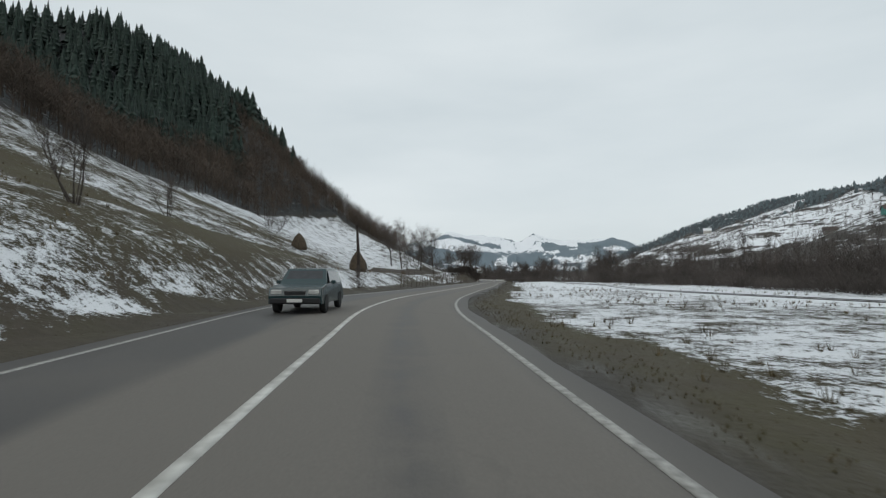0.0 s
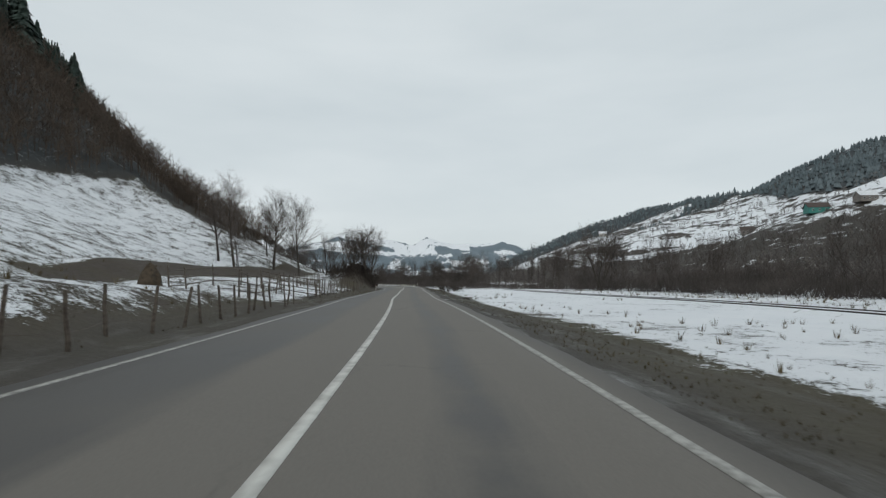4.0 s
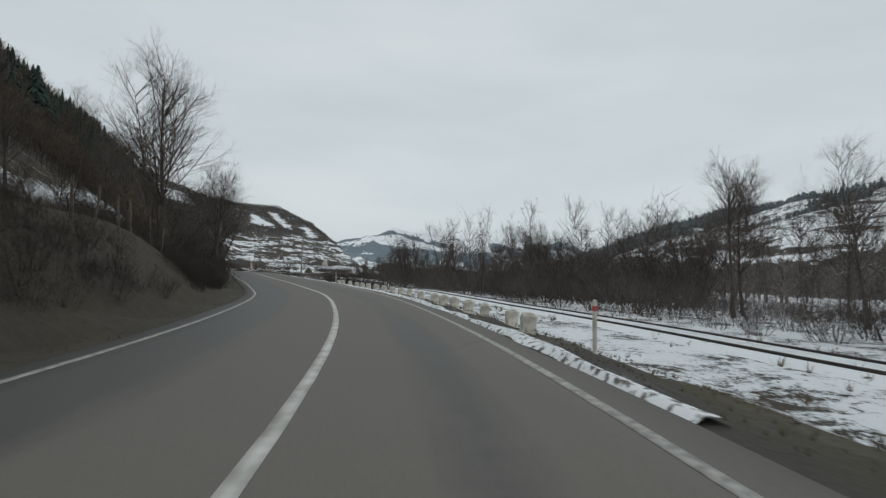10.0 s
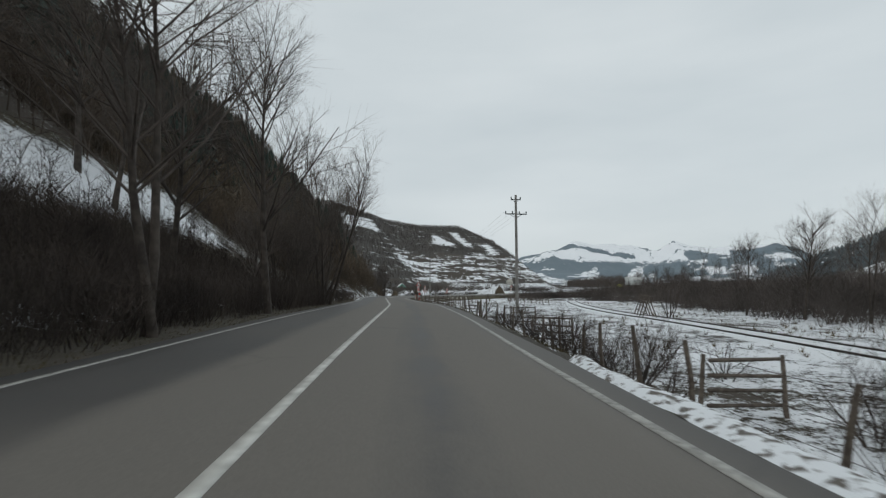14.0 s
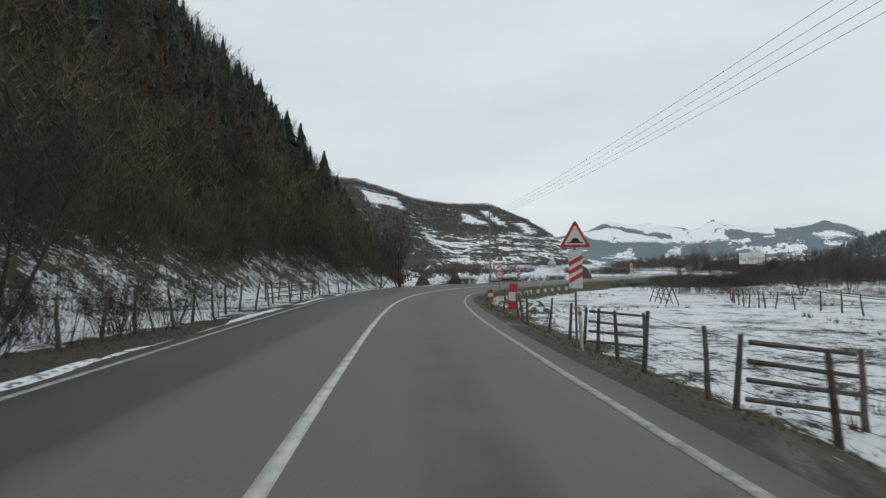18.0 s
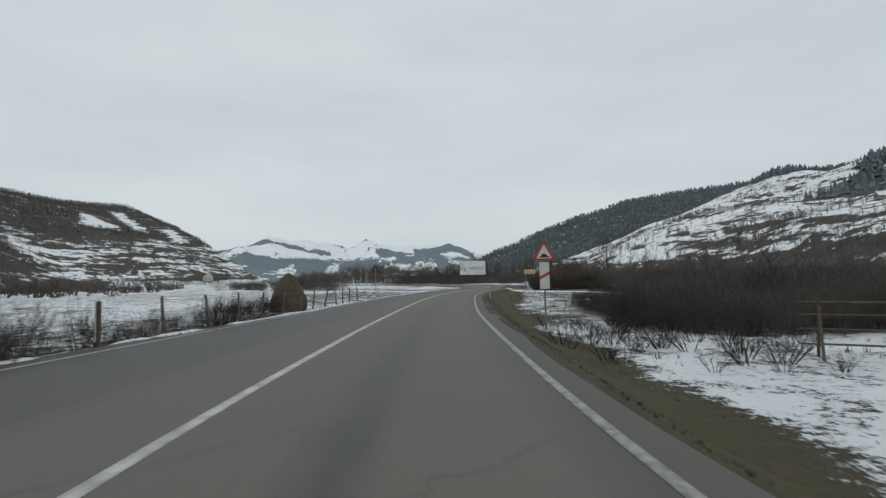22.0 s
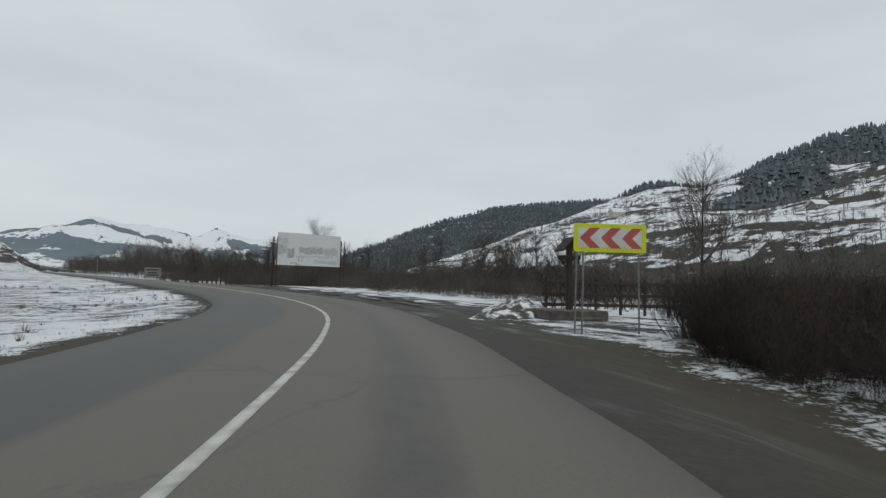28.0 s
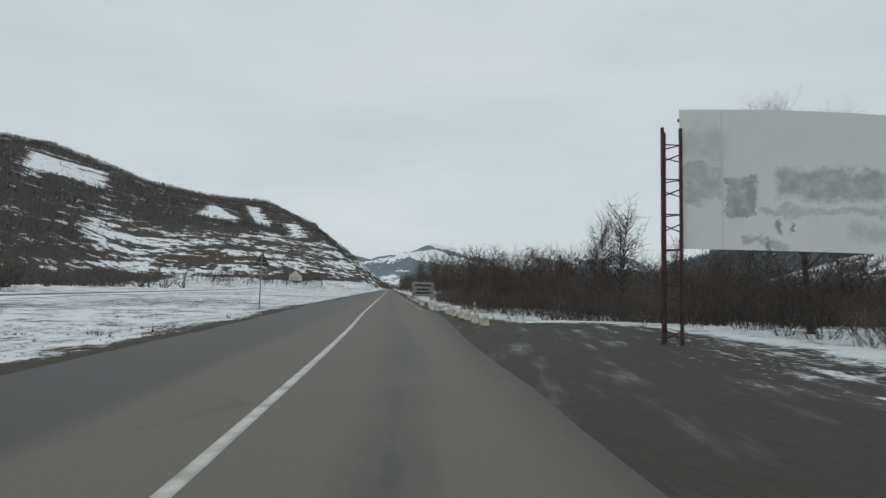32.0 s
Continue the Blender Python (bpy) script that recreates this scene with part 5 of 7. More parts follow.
for k, xx, yy, hh in ((4, -88.6, 335.6, 9.2), (2, -90.2, 334.5, 5.5)):
    bare_tree(k, xx, yy, hh, 1.0, "leafless tree by the wooden gate")
rng = np.random.default_rng(33)
for q in range(64):
    ss = float(rng.uniform(20, 640))
    if 240 < ss < 335:
        continue
    b0 = float(np.interp(ss, [-30, 30, 110, 150, 170, 200, 235, 330, 345, 372, 376, 420, 440, 470, 478, 545, 560, 620], [-44, -40, -33, -21, -15.5, -14, -17, -44, -44, -36, -17, -18, -21, -17, -19, -15.5, -9.5, -9.5]))
    ddd = b0 - float(rng.uniform(1, 22))
    x0, y0, tx0, ty0 = (float(w) for w in along(ss))
    tall = float(rng.uniform(7, 11)) if 130 < ss < 240 else float(rng.uniform(5, 8.5)) if ss < 340 else float(rng.uniform(3.5, 6))
    kind, spin = int(rng.integers(0, 6)), float(rng.uniform(0, 6))
    if 530 < ss < 560:
        continue
    bare_tree(kind, x0 - ty0 * ddd, y0 + tx0 * ddd, tall, spin, "leafless alder standing in the streamside brush", group="streamside trees")
for k, xx, yy, hh in ((1, 8.6, 190.5, 9.5), (1, 10.2, 192.5, 9), (0, 4.4, 215.6, 8.5), (0, 26.2, 170.7, 10), (3, 29.1, 168.5, 11), (0, 31.1, 166.4, 11.5), (1, 34.6, 163, 10), (0, 36, 158.5, 9.5), (4, 10.4, 200, 8.5), (0, -1.9, 230.5, 8), (4, 3.5, 226.5, 8.5), (0, 7.6, 224.2, 11), (0, 13, 218.5, 11.5), (3, 12.5, 186, 9.5), (1, 1, 222, 8.5), (0, 19.5, 150.8, 8.5), (5, -15.5, 214.5, 3.2), (5, -14.2, 216.5, 4.2), (5, -15, 218.5, 3.6), (5, -18, 222.5, 4.2), (5, -16.5, 224.5, 4.6), (3, -12, 236, 6.5), (3, -8, 238, 7), (1, -24, 512, 6.0), (0, -14, 506, 7.5), (2, -35.5, 531, 4.6), (0, -48.6, 553, 7.5), (1, -46.6, 558, 6.4), (0, -43.4, 556, 8.2), (4, -41, 560, 6.6), (0, -37.6, 556, 7.6), (2, -39.4, 548, 5.4), (0, -34.6, 524.5, 12.5), (0, -17.5, 507.5, 10.5), (4, -19, 498.5, 8.0), (1, -15.3, 475.3, 12.8), (4, -50.5, 572, 7.0), (1, -52, 585, 8)):
    bare_tree(k, xx, yy, hh, yy, "slender leafless tree beside the railway line", group="streamside trees")
rng = np.random.default_rng(41)
x, y, fs, u, rr = on_hill(620, (-20, 396), (13, 84), 43)
for a, b, c, e in zip(x, y, fs, u):
    edge_u = float(np.interp(c, [-60, 60, 120, 160, 200, 250, 275, 300, 352, 372, 400], FIR_FROM))
    if not edge_u - 5 < e < edge_u + 7 or b > 290 and lay(float(a), float(b)) < 24:
        continue
    fir_tree(int(rr.integers(0, 4)), float(a), float(b), float(rr.choice((8.0, 10.0, 12.5, 15.0))) * float(rr.uniform(0.85, 1.15)) * (0.8 if b > 262 else 1.0), float(rr.uniform(0, 6)), "tall dark green fir on the wooded crest")
CREST_FIR = "big dark green fir standing out on the crest"
for k, (xx, yy, hh) in enumerate(((-131.3, 336.6, 8.5), (-132.5, 341, 7), (-131, 348.5, 8), (-130.2, 353.2, 9), (-128.3, 356.1, 9.5), (-127.3, 359.6, 9), (-125, 359.9, 11), (-123.7, 362, 11.5), (-119.1, 362.7, 12), (-117.3, 364, 10), (-116, 366, 8.5), (-126.3, 378.8, 11), (-124.8, 380, 10), (-123.5, 383, 9), (-141.4, 311.3, 8), (-139, 316, 10), (-137.2, 321, 10.5), (-136, 327, 10), (-135, 333, 11), (-130.5, 334, 10.5), (-129.6, 340.5, 9.5))):
    fir_tree(k % 4, xx, yy, hh * 0.8, k * 1.3, CREST_FIR)
for k, (xx, yy, hh) in enumerate(((-146.9, 201.1, 10), (-145.1, 207.8, 12), (-138.5, 208.9, 15), (-137.8, 218.3, 9), (-131.3, 219.1, 12), (-127.8, 225.1, 11), (-112.2, 211.9, 12), (-106.6, 211.3, 9.5), (-101.3, 211.4, 14), (-96, 203, 10), (-87.7, 192.8, 10.5), (-137.4, 302.2, 10), (-136, 308, 11), (-108, 250, 9), (-112, 241, 10), (-118, 234, 11))):
    fir_tree((k + 1) % 4, xx, yy, hh, k * 2.3, CREST_FIR)
# ---------------------------------------------------------------- railway beside and across the road
RAIL_X = [60.0, 19, 14, 12, 9.2, 6.4, 2.8, -2.2, -11.5, -22.0, -33, -41, -46, -47, -46.5, -48.5, -51.5, -55.5, -62, -70, -81, -95, -113, -135, -165]
RAIL_Y = [-60.0, 40, 85, 109, 139, 157, 172, 191, 220, 245, 275, 310, 345, 380, 405, 421, 430.5, 440, 455, 475, 505, 545, 600, 665, 745]
rail_t = np.linspace(0, len(RAIL_X) - 1.001, 330)


def rail_at(v, t):
    v = np.asarray(v, float)
    i = np.floor(t).astype(int)
    f = t - i
    a, b, c, d = v[np.clip(i - 1, 0, None)], v[i], v[i + 1], v[np.clip(i + 2, None, len(v) - 1)]
    return 0.5 * (2 * b + (c - a) * f + (2 * a - 5 * b + 4 * c - d) * f**2 + (3 * b - a - 3 * c + d) * f**3)


rx, ry = rail_at(RAIL_X, rail_t), rail_at(RAIL_Y, rail_t)
rtx, rty = np.gradient(rx), np.gradient(ry)
rk = np.hypot(rtx, rty)
rtx, rty = rtx / rk, rty / rk
rs, rd = road_sd(rx, ry)
level = np.where(np.abs(rd) < 5.5, road_z(rs, rd) + 0.02, ground_z(rx, ry) + 0.2)
level = np.convolve(np.pad(level, 4, mode="edge"), np.ones(9) / 9, "valid")
level = np.where(np.abs(rd) < 4.6, road_z(rs, rd) + 0.012, level)


def strip_mesh(name, profile, lifted, mat, sel=slice(None)):
    """A cross-section (distance to the left, height) drawn along the railway."""
    v = np.stack([np.stack([rx[sel] - rty[sel] * o, ry[sel] + rtx[sel] * o, level[sel] + h + lifted], -1) for o, h in profile], 1)
    n, k = v.shape[:2]
    idx = np.arange(n * k).reshape(n, k)
    q = np.stack([idx[:-1, :-1], idx[1:, :-1], idx[1:, 1:], idx[:-1, 1:]], -1).reshape(-1, 4)[:, ::-1]
    return array_mesh(name, v.reshape(-1, 3), q, mat)


M_BALLAST = material("snowy_ballast", (0.78, 0.80, 0.82), 0.85, (0.10, 0.09, 0.08), 2.2, 8, (0.27, 0.37), bump=0.8, bump_scale=25)
railway = thing("railway_track", Matrix.Identity(4), "single railway track on a low snow-dusted gravel bed", "railway", kind="structure")
cross_a, cross_b = int(np.argmax(np.abs(rd) < 4.4)), int(len(rd) - 1 - np.argmax(np.abs(rd[::-1]) < 4.4))
for sel in (slice(0, cross_a + 1), slice(cross_b, None)):
    part("ballast", strip_mesh("ballast", ((-2.6, -0.7), (-1.25, -0.17), (1.25, -0.17), (2.6, -0.7)), 0, M_BALLAST, sel), None, railway)
    part("snow_strip", strip_mesh("snow_strip", ((-0.66, -0.12), (-0.6, -0.05), (0.6, -0.05), (0.66, -0.12)), 0, M_SNOWPILE, sel), None, railway)
    for side in (-1, 1):
        part("snow_strip", strip_mesh("snow_strip", tuple(sorted(((side * 0.84, -0.12), (side * 0.9, -0.06), (side * 1.3, -0.1), (side * 1.75, -0.3)))), 0, M_BALLAST, sel), None, railway)
for o in (-0.75, 0.75):
    part("rail", strip_mesh("rail", ((o - 0.07, -0.16), (o - 0.02, -0.13), (o - 0.035, -0.03), (o - 0.035, 0.0), (o + 0.035, 0.0), (o + 0.035, -0.03), (o + 0.02, -0.13), (o + 0.07, -0.16)), 0, M_RAIL), None, railway)
sleeper = Shape().box((0, 0, 0), (2.4, 0.24, 0.14), 0.02).mesh("sleeper", M_DARKWOOD)
run = np.r_[0, np.cumsum(np.hypot(np.diff(rx), np.diff(ry)))]
for q in np.arange(95, 560, 1.55):
    i = int(np.searchsorted(run, q))
    if abs(rd[i]) > 4.6:
        part("sleeper", sleeper, None, railway, m=pose(float(rx[i]), float(ry[i]), float(level[i]) - 0.215, 0, 0, math.degrees(math.atan2(-rtx[i], rty[i]))))

# ---------------------------------------------------------------- fences


def post_mesh(seed, h, r):
    rng = random.Random(seed)
    sh, p = Shape(), Vector((0, 0, -0.3))
    for k in range(3):
        q = p + Vector((rng.uniform(-0.03, 0.03), rng.uniform(-0.03, 0.03), (h + 0.3) / 3))
        sh.tube(p, q, r * (1 - 0.12 * k), r * (1 - 0.12 * (k + 1)), 6, cap=(k == 2))
        p = q
    return sh.mesh("post", M_WOOD)


POSTS = [post_mesh(k, 1.15, 0.055) for k in range(4)]
TALL_POSTS = [post_mesh(9 + k, 1.5, 0.06) for k in range(4)]


def wire_fence(stations, label, tall=False, wires=3):
    """Posts at (s, d) and sagging wires between them."""
    rng = random.Random(len(stations))
    t = thing("wire_fence", Matrix.Identity(4), label, "fence")
    ms, pool = [], TALL_POSTS if tall else POSTS
    for s, d in stations:
        m = spot(s, d) @ pose(0, 0, 0, rng.uniform(-7, 7), rng.uniform(-9, 9), rng.uniform(0, 360))
        ms.append(m)
        part("post", pool[rng.randrange(4)], None, t, m=m)
    top = 1.4 if tall else 1.05
    for k in range(wires):
        sh = Shape()
        for a, b in zip(ms, ms[1:]):
            p, q = a @ Vector((0, 0, top * (k + 1) / wires)), b @ Vector((0, 0, top * (k + 1) / wires))
            if (p - q).length < 6:
                c = (p + q) / 2 - Vector((0, 0, 0.03))
                sh.tube(p, c, 0.004, 0.004, 3, False).tube(c, q, 0.004, 0.004, 3, False)
        part("wire", sh, M_WIRE, t)
    return t


def jitter(s0, s1, gap, d_at, seed, wob=0.15):
    rng, out, s = random.Random(seed), [], s0
    while s < s1:
        out.append((s, d_at(s) + rng.uniform(-wob, wob)))
        s += gap * rng.uniform(0.75, 1.25)
    return out


wire_fence(jitter(54, 93, 1.7, lambda s: float(np.interp(s, [0, 40, 60, 93], [5.9, 5.7, 5.4, 5.6])), 1), "row of short weathered posts with wire along the grassy verge")
wire_fence(jitter(104, 147, 2.1, lambda s: float(np.interp(s, [104, 125, 147], [7.0, 7.4, 6.4])), 2), "tall leaning fence posts with wire round the snowy paddock", True)
wire_fence(jitter(108, 142, 2.4, lambda s: 10.5 + (s - 108) * 0.06, 3), "inner row of leaning fence posts in the snowy paddock", True)
wire_fence(jitter(178, 206, 2.2, lambda s: 7.4, 4), "old fence posts on the slope above the bend")
wire_fence(jitter(303, 344, 1.7, lambda s: float(np.interp(s, [303, 344], [5.8, 6.4])), 5), "short fence posts at the foot of the wooded slope")
wire_fence(jitter(392, 419, 2.2, lambda s: float(np.interp(s, [392, 432], [5.4, 5.2])), 6), "thin fence posts along the snowy meadow")
wire_fence(jitter(300, 372, 2.6, lambda s: float(np.interp(s, [300, 345, 372], [-22, -24, -26])), 7), "far row of fence posts across the snowy meadow")


def rail_fence(stations, rails, label, height=1.15, skip=()):
    """Posts with horizontal poles nailed to them."""
    rng = random.Random(len(stations) + rails)
    t = thing("rail_fence", Matrix.Identity(4), label, "fence")
    ms = [spot(s, d) @ pose(0, 0, 0, rng.uniform(-5, 5), rng.uniform(-5, 5), 0) for s, d in stations]
    for m in ms:
        part("post", (TALL_POSTS if height > 1.3 else POSTS)[rng.randrange(4)], None, t, m=m)
    for i, (a, b) in enumerate(zip(ms, ms[1:])):
        if i in skip:
            continue
        for k in range(rails):
            z = height * (k + 0.75) / rails
            p, q = a @ Vector((0.05, -0.15, z + rng.uniform(-0.05, 0.05))), b @ Vector((0.05, 0.15, z + rng.uniform(-0.05, 0.05)))
            part("rail", Shape().tube(p, q, 0.042, 0.034, 6), M_WOOD, t)
    return t


wire_fence(jitter(224, 326, 1.9, lambda s: float(np.interp(s, [224, 250, 326], [-5.5, -5.7, -5.5])), 11, 0.25), "weathered posts with wire along the low snowy meadow", wires=3)
for s, d, turn in ((223.4, -6.2, 1.2), (226.5, -6.6, 1.6), (240, -6.8, 0.6), (252, -6.4, 1.8), (262, -7.5, 0.9), (276, -6.4, 1.5), (284.5, -6.0, 1.4), (291.2, -5.9, 1.6), (296.5, -5.8, 1.1), (303, -5.9, 1.5), (309, -5.9, 1.2), (316, -6.0, 1.3)):
    rail_fence([(s, d), (s - 0.55 * turn, d - 1.5)], 4, "short weathered wooden hurdle beside the meadow fence", 1.1)
rail_fence([(90 + k * 2.2, 8.3 + 0.12 * k) for k in range(7)], 3, "heavy timber corral fence in the snowy paddock", 1.5)
rail_fence([(103.4, 6.0), (103.2, 8.4), (103, 10.6)], 4, "end panel of the timber corral", 1.5)
rail_fence([(91, 12.4), (95, 13.0), (99, 12.8), (103, 12.2)], 3, "back side of the timber corral", 1.4)
rail_fence([(332 + k * 2.0, 8.2) for k in range(5)], 4, "wooden gate panels below the brown wooded slope", 1.1)

# hay-drying racks
rack = thing("hay_rack", spot(352, -19, 0, 8), "weathered wooden hay-drying rack on the snowy meadow", "rack", "hay racks")
for k in range(4):
    part("leg", Shape().tube((-0.55, k * 1.9 - 2.9, -0.1), (0.08, k * 1.9 - 2.9, 1.75), 0.045, 0.035), M_WOOD, rack)
    part("leg", Shape().tube((0.55, k * 1.9 - 2.9, -0.1), (-0.08, k * 1.9 - 2.9, 1.75), 0.045, 0.035), M_WOOD, rack)
for z in (0.45, 0.85, 1.25, 1.6):
    part("bar", Shape().tube((-0.44 + z * 0.33, -3.3, z), (-0.44 + z * 0.33, 3.3, z + 0.04), 0.035, 0.03), M_WOOD, rack)
copy_thing(rack, spot(391, -15.6, 0, 62))
copy_thing(rack, spot(385.5, -16.6, 0, 70))
copy_thing(rack, spot(305.5, -9.6, 0, 60))
copy_thing(rack, spot(268, -19, 0, -20))

# ---------------------------------------------------------------- guard stones and marker posts
STONES = []
for k in range(3):
    rng = random.Random(70 + k)
    sh = Shape().box((0, 0, 0.10), (0.33 + rng.uniform(-0.03, 0.03), 0.33, 0.6), 0.06)
    sh.v = [(a * (1 - 0.10 * c), b * (1 - 0.12 * c), c + rng.uniform(-0.012, 0.012)) for a, b, c in sh.v]
    STONES.append(sh.mesh("guard_stone", M_STONE))


def guard_stone(s, d, seed, lean=6):
    rng = random.Random(seed)
    ob = new("guard_stone", STONES[seed % 3])
    ob.matrix_basis = spot(s, d, -0.02) @ pose(0, 0, 0, rng.uniform(-lean, lean), rng.uniform(-lean, lean), rng.uniform(-14, 14))
    tagged(ob, "weathered whitewashed concrete guard stone on the road's edge", "guard stone", "guard stones")


for k, (s, d) in enumerate(jitter(174, 212, 2.05, lambda s: float(np.interp(s, [172, 212], [-4.7, -4.9])), 22, 0.08)):
    guard_stone(s, d, k)
for k, (s, d) in enumerate(jitter(336, 376, 2.75, lambda s: -5.65, 23, 0.08)):
    guard_stone(s, d, k + 60, 9)
for k, (s, d) in enumerate([(543.6, -5.2), (545.4, -5.15), (547.2, -5.1), (549.3, -5.1), (551.6, -5.0), (554, -5.0), (561, -4.9), (563, -4.7), (565, -4.7), (573, -4.6), (575, -4.6), (583, -4.6), (590, -4.6), (600, -4.6), (610, -4.6)]):
    guard_stone(s, d, k + 120, 5)


def marker(s, d, turn=0):
    """A slim white plastic marker post with a red cap band."""
    t = thing("marker_post", spot(s, d, 0, turn) @ pose(0, 0, 0, 2, -3, 0), "slim white marker post with a red reflector band", "marker post", "marker posts")
    part("post", Shape().box((0, 0, 0.40), (0.07, 0.06, 0.98), 0.02), M_STONE, t)
    part("band", Shape().box((0, 0, 0.74), (0.078, 0.068, 0.12), 0.02), M_CHEVRED, t, "red reflector band")


for s, d in ((147.6, 4.5), (213.4, 4.5), (211.8, -4.7), (170, -4.4), (368.2, -4.8), (422.7, -5.0), (544.6, -5.0), (312, -4.6)):
    marker(s, d)


def striped_post(s, d, h, w, turn=0, lean=0):
    """A board of red and white bands."""
    t = thing("striped_marker", spot(s, d, 0, turn) @ pose(0, 0, 0, 0, lean, 0), "red and white striped marker board beside the bend", "road marker", "striped markers")
    part("stake", Shape().box((0, 0.05, h * 0.4), (0.07, 0.05, h * 0.8), 0.01), M_STEEL, t)
    n = 3
    for k in range(n):
        z0, z1 = 0.25 + (h - 0.25) * k / n, 0.25 + (h - 0.25) * (k + 1) / n
        part("band", Shape().box((0, 0, (z0 + z1) / 2), (w, 0.04, z1 - z0 - 0.003), 0.008), M_RED if k % 2 == 0 else M_WHITE, t)


striped_post(327.6, -5.9, 1.55, 0.42, lean=4)
striped_post(333.6, -5.3, 0.9, 0.3, lean=-8)

# ---------------------------------------------------------------- road signs


def tri(r):
    return [(-r * 0.866, -r * 0.5), (r * 0.866, -r * 0.5), (0, r)]


def rounded(points, r, n=3):
    """An outline with its corners rounded."""
    out, k = [], len(points)
    for i in range(k):
        p, a, b = Vector(points[i]), Vector(points[i - 1]), Vector(points[(i + 1) % k])
        u, v = (a - p).normalized() * r, (b - p).normalized() * r
        for j in range(n + 1):
            t = j / n
            q = (p + u) * (1 - t) ** 2 + p * 2 * t * (1 - t) + (p + v) * t * t
            out.append((q.x, q.y))
    return out


def plate(outline, z, y0, y1):
    return Shape().prism([(a, b + z) for a, b in outline], y0, y1)


def crossing_sign(m, post_h, stripes, label, tri_z=None):
    """Warning triangle over a countdown board with slanting red stripes; faces the driver."""
    t = thing("warning_sign", m, label, "road sign", "warning signs")
    part("pole", Shape().tube((0, 0.04, -0.4), (0, 0.04, post_h), 0.03, 0.03, 10), M_STEEL, t)
    z = tri_z or post_h - 0.25
    face = part("triangle", plate(rounded(tri(0.46), 0.09), z, -0.005, 0.015), M_RED, t, "red-edged warning triangle")
    part("field", plate(rounded(tri(0.33), 0.05), z, -0.009, -0.005), M_WHITE, face, "white field")
    part("hump", plate([(-0.2, -0.1), (-0.13, -0.1), (-0.05, 0.0), (0.05, 0.0), (0.13, -0.1), (0.2, -0.1), (0.2, -0.13), (-0.2, -0.13)], z, -0.013, -0.009), M_BLACK, face, "black crossing symbol")
    b0, b1, w = z - 1.25, z - 0.3, 0.17
    part("board", plate([(-w, b0), (w, b0), (w, b1), (-w, b1)], 0, 0.0, 0.02), M_WHITE, t, "white countdown board")
    for k in range(stripes):
        c = b0 + 0.16 + (b1 - b0 - 0.32) * (k + 0.5) / stripes
        part("stripe", plate([(-w, c - 0.14), (w, c + 0.04), (w, c + 0.15), (-w, c - 0.03)], 0, -0.004, 0.0), M_RED, t, "slanting red stripe")


crossing_sign(spot(314.1, -5.2), 2.9, 3, "rail-crossing warning triangle above a three-striped countdown board")
crossing_sign(spot(401.5, -6.9) @ Matrix.Diagonal((1.3, 1.3, 1.3, 1)), 2.95, 1, "rail-crossing warning triangle above a one-striped countdown board")

s30 = thing("speed_limit_sign", spot(347.5, -5.35, 0, 4), "red-rimmed speed limit disc under a two-striped countdown board", "road sign")
zc = 1.95
ring = [(0.34 * math.cos(2 * math.pi * k / 32), 0.34 * math.sin(2 * math.pi * k / 32)) for k in range(32)]
part("pole", Shape().tube((0, 0.04, -0.4), (0, 0.04, zc + 0.95), 0.03, 0.03, 10), M_STEEL, s30)
countdown = part("board", plate([(-0.17, zc + 0.37), (0.17, zc + 0.37), (0.17, zc + 1.13), (-0.17, zc + 0.93)], 0, 0.0, 0.02), M_WHITE, s30, "white countdown board with a slanting top")
for c in (zc + 0.62, zc + 0.86):
    part("stripe", plate([(-0.17, c - 0.09), (0.17, c + 0.11), (0.17, c + 0.22), (-0.17, c + 0.02)], 0, -0.004, 0.0), M_RED, countdown, "slanting red stripe")
disc = part("disc", plate(ring, zc, -0.005, 0.015), M_RED, s30, "red rim")
part("field", plate([(a * 0.77, b * 0.77) for a, b in ring], zc, -0.009, -0.005), M_WHITE, disc, "white field")
txt = bpy.data.curves.new("digits", "FONT")
txt.body, txt.size, txt.align_x, txt.align_y, txt.extrude = "30", 0.34, "CENTER", "CENTER", 0.002
tmp = new("digits_source", txt)
dg = bpy.context.evaluated_depsgraph_get()
digits_mesh = bpy.data.meshes.new_from_object(tmp.evaluated_get(dg))
bpy.data.objects.remove(tmp)
digits_mesh.materials.clear()
digits_mesh.materials.append(M_BLACK)
part("digits", digits_mesh, None, disc, "black figures 30", m=pose(0, -0.012, zc, 90, 0, 0))


def back_sign(m, h, label):
    """A warning triangle seen from behind."""
    t = thing("warning_sign", m, label, "road sign", "signs facing away")
    part("pole", Shape().tube((0, 0, -0.4), (0, 0, h), 0.032, 0.032, 10), M_STEEL, t)
    part("triangle", plate(rounded(tri(0.5), 0.09), h - 0.42, 0.03, 0.05), M_SIGNBACK, t, "dark back of the triangle")
    part("bracket", Shape().box((0, 0.02, h - 0.5), (0.5, 0.03, 0.05), 0.005), M_STEEL, t)


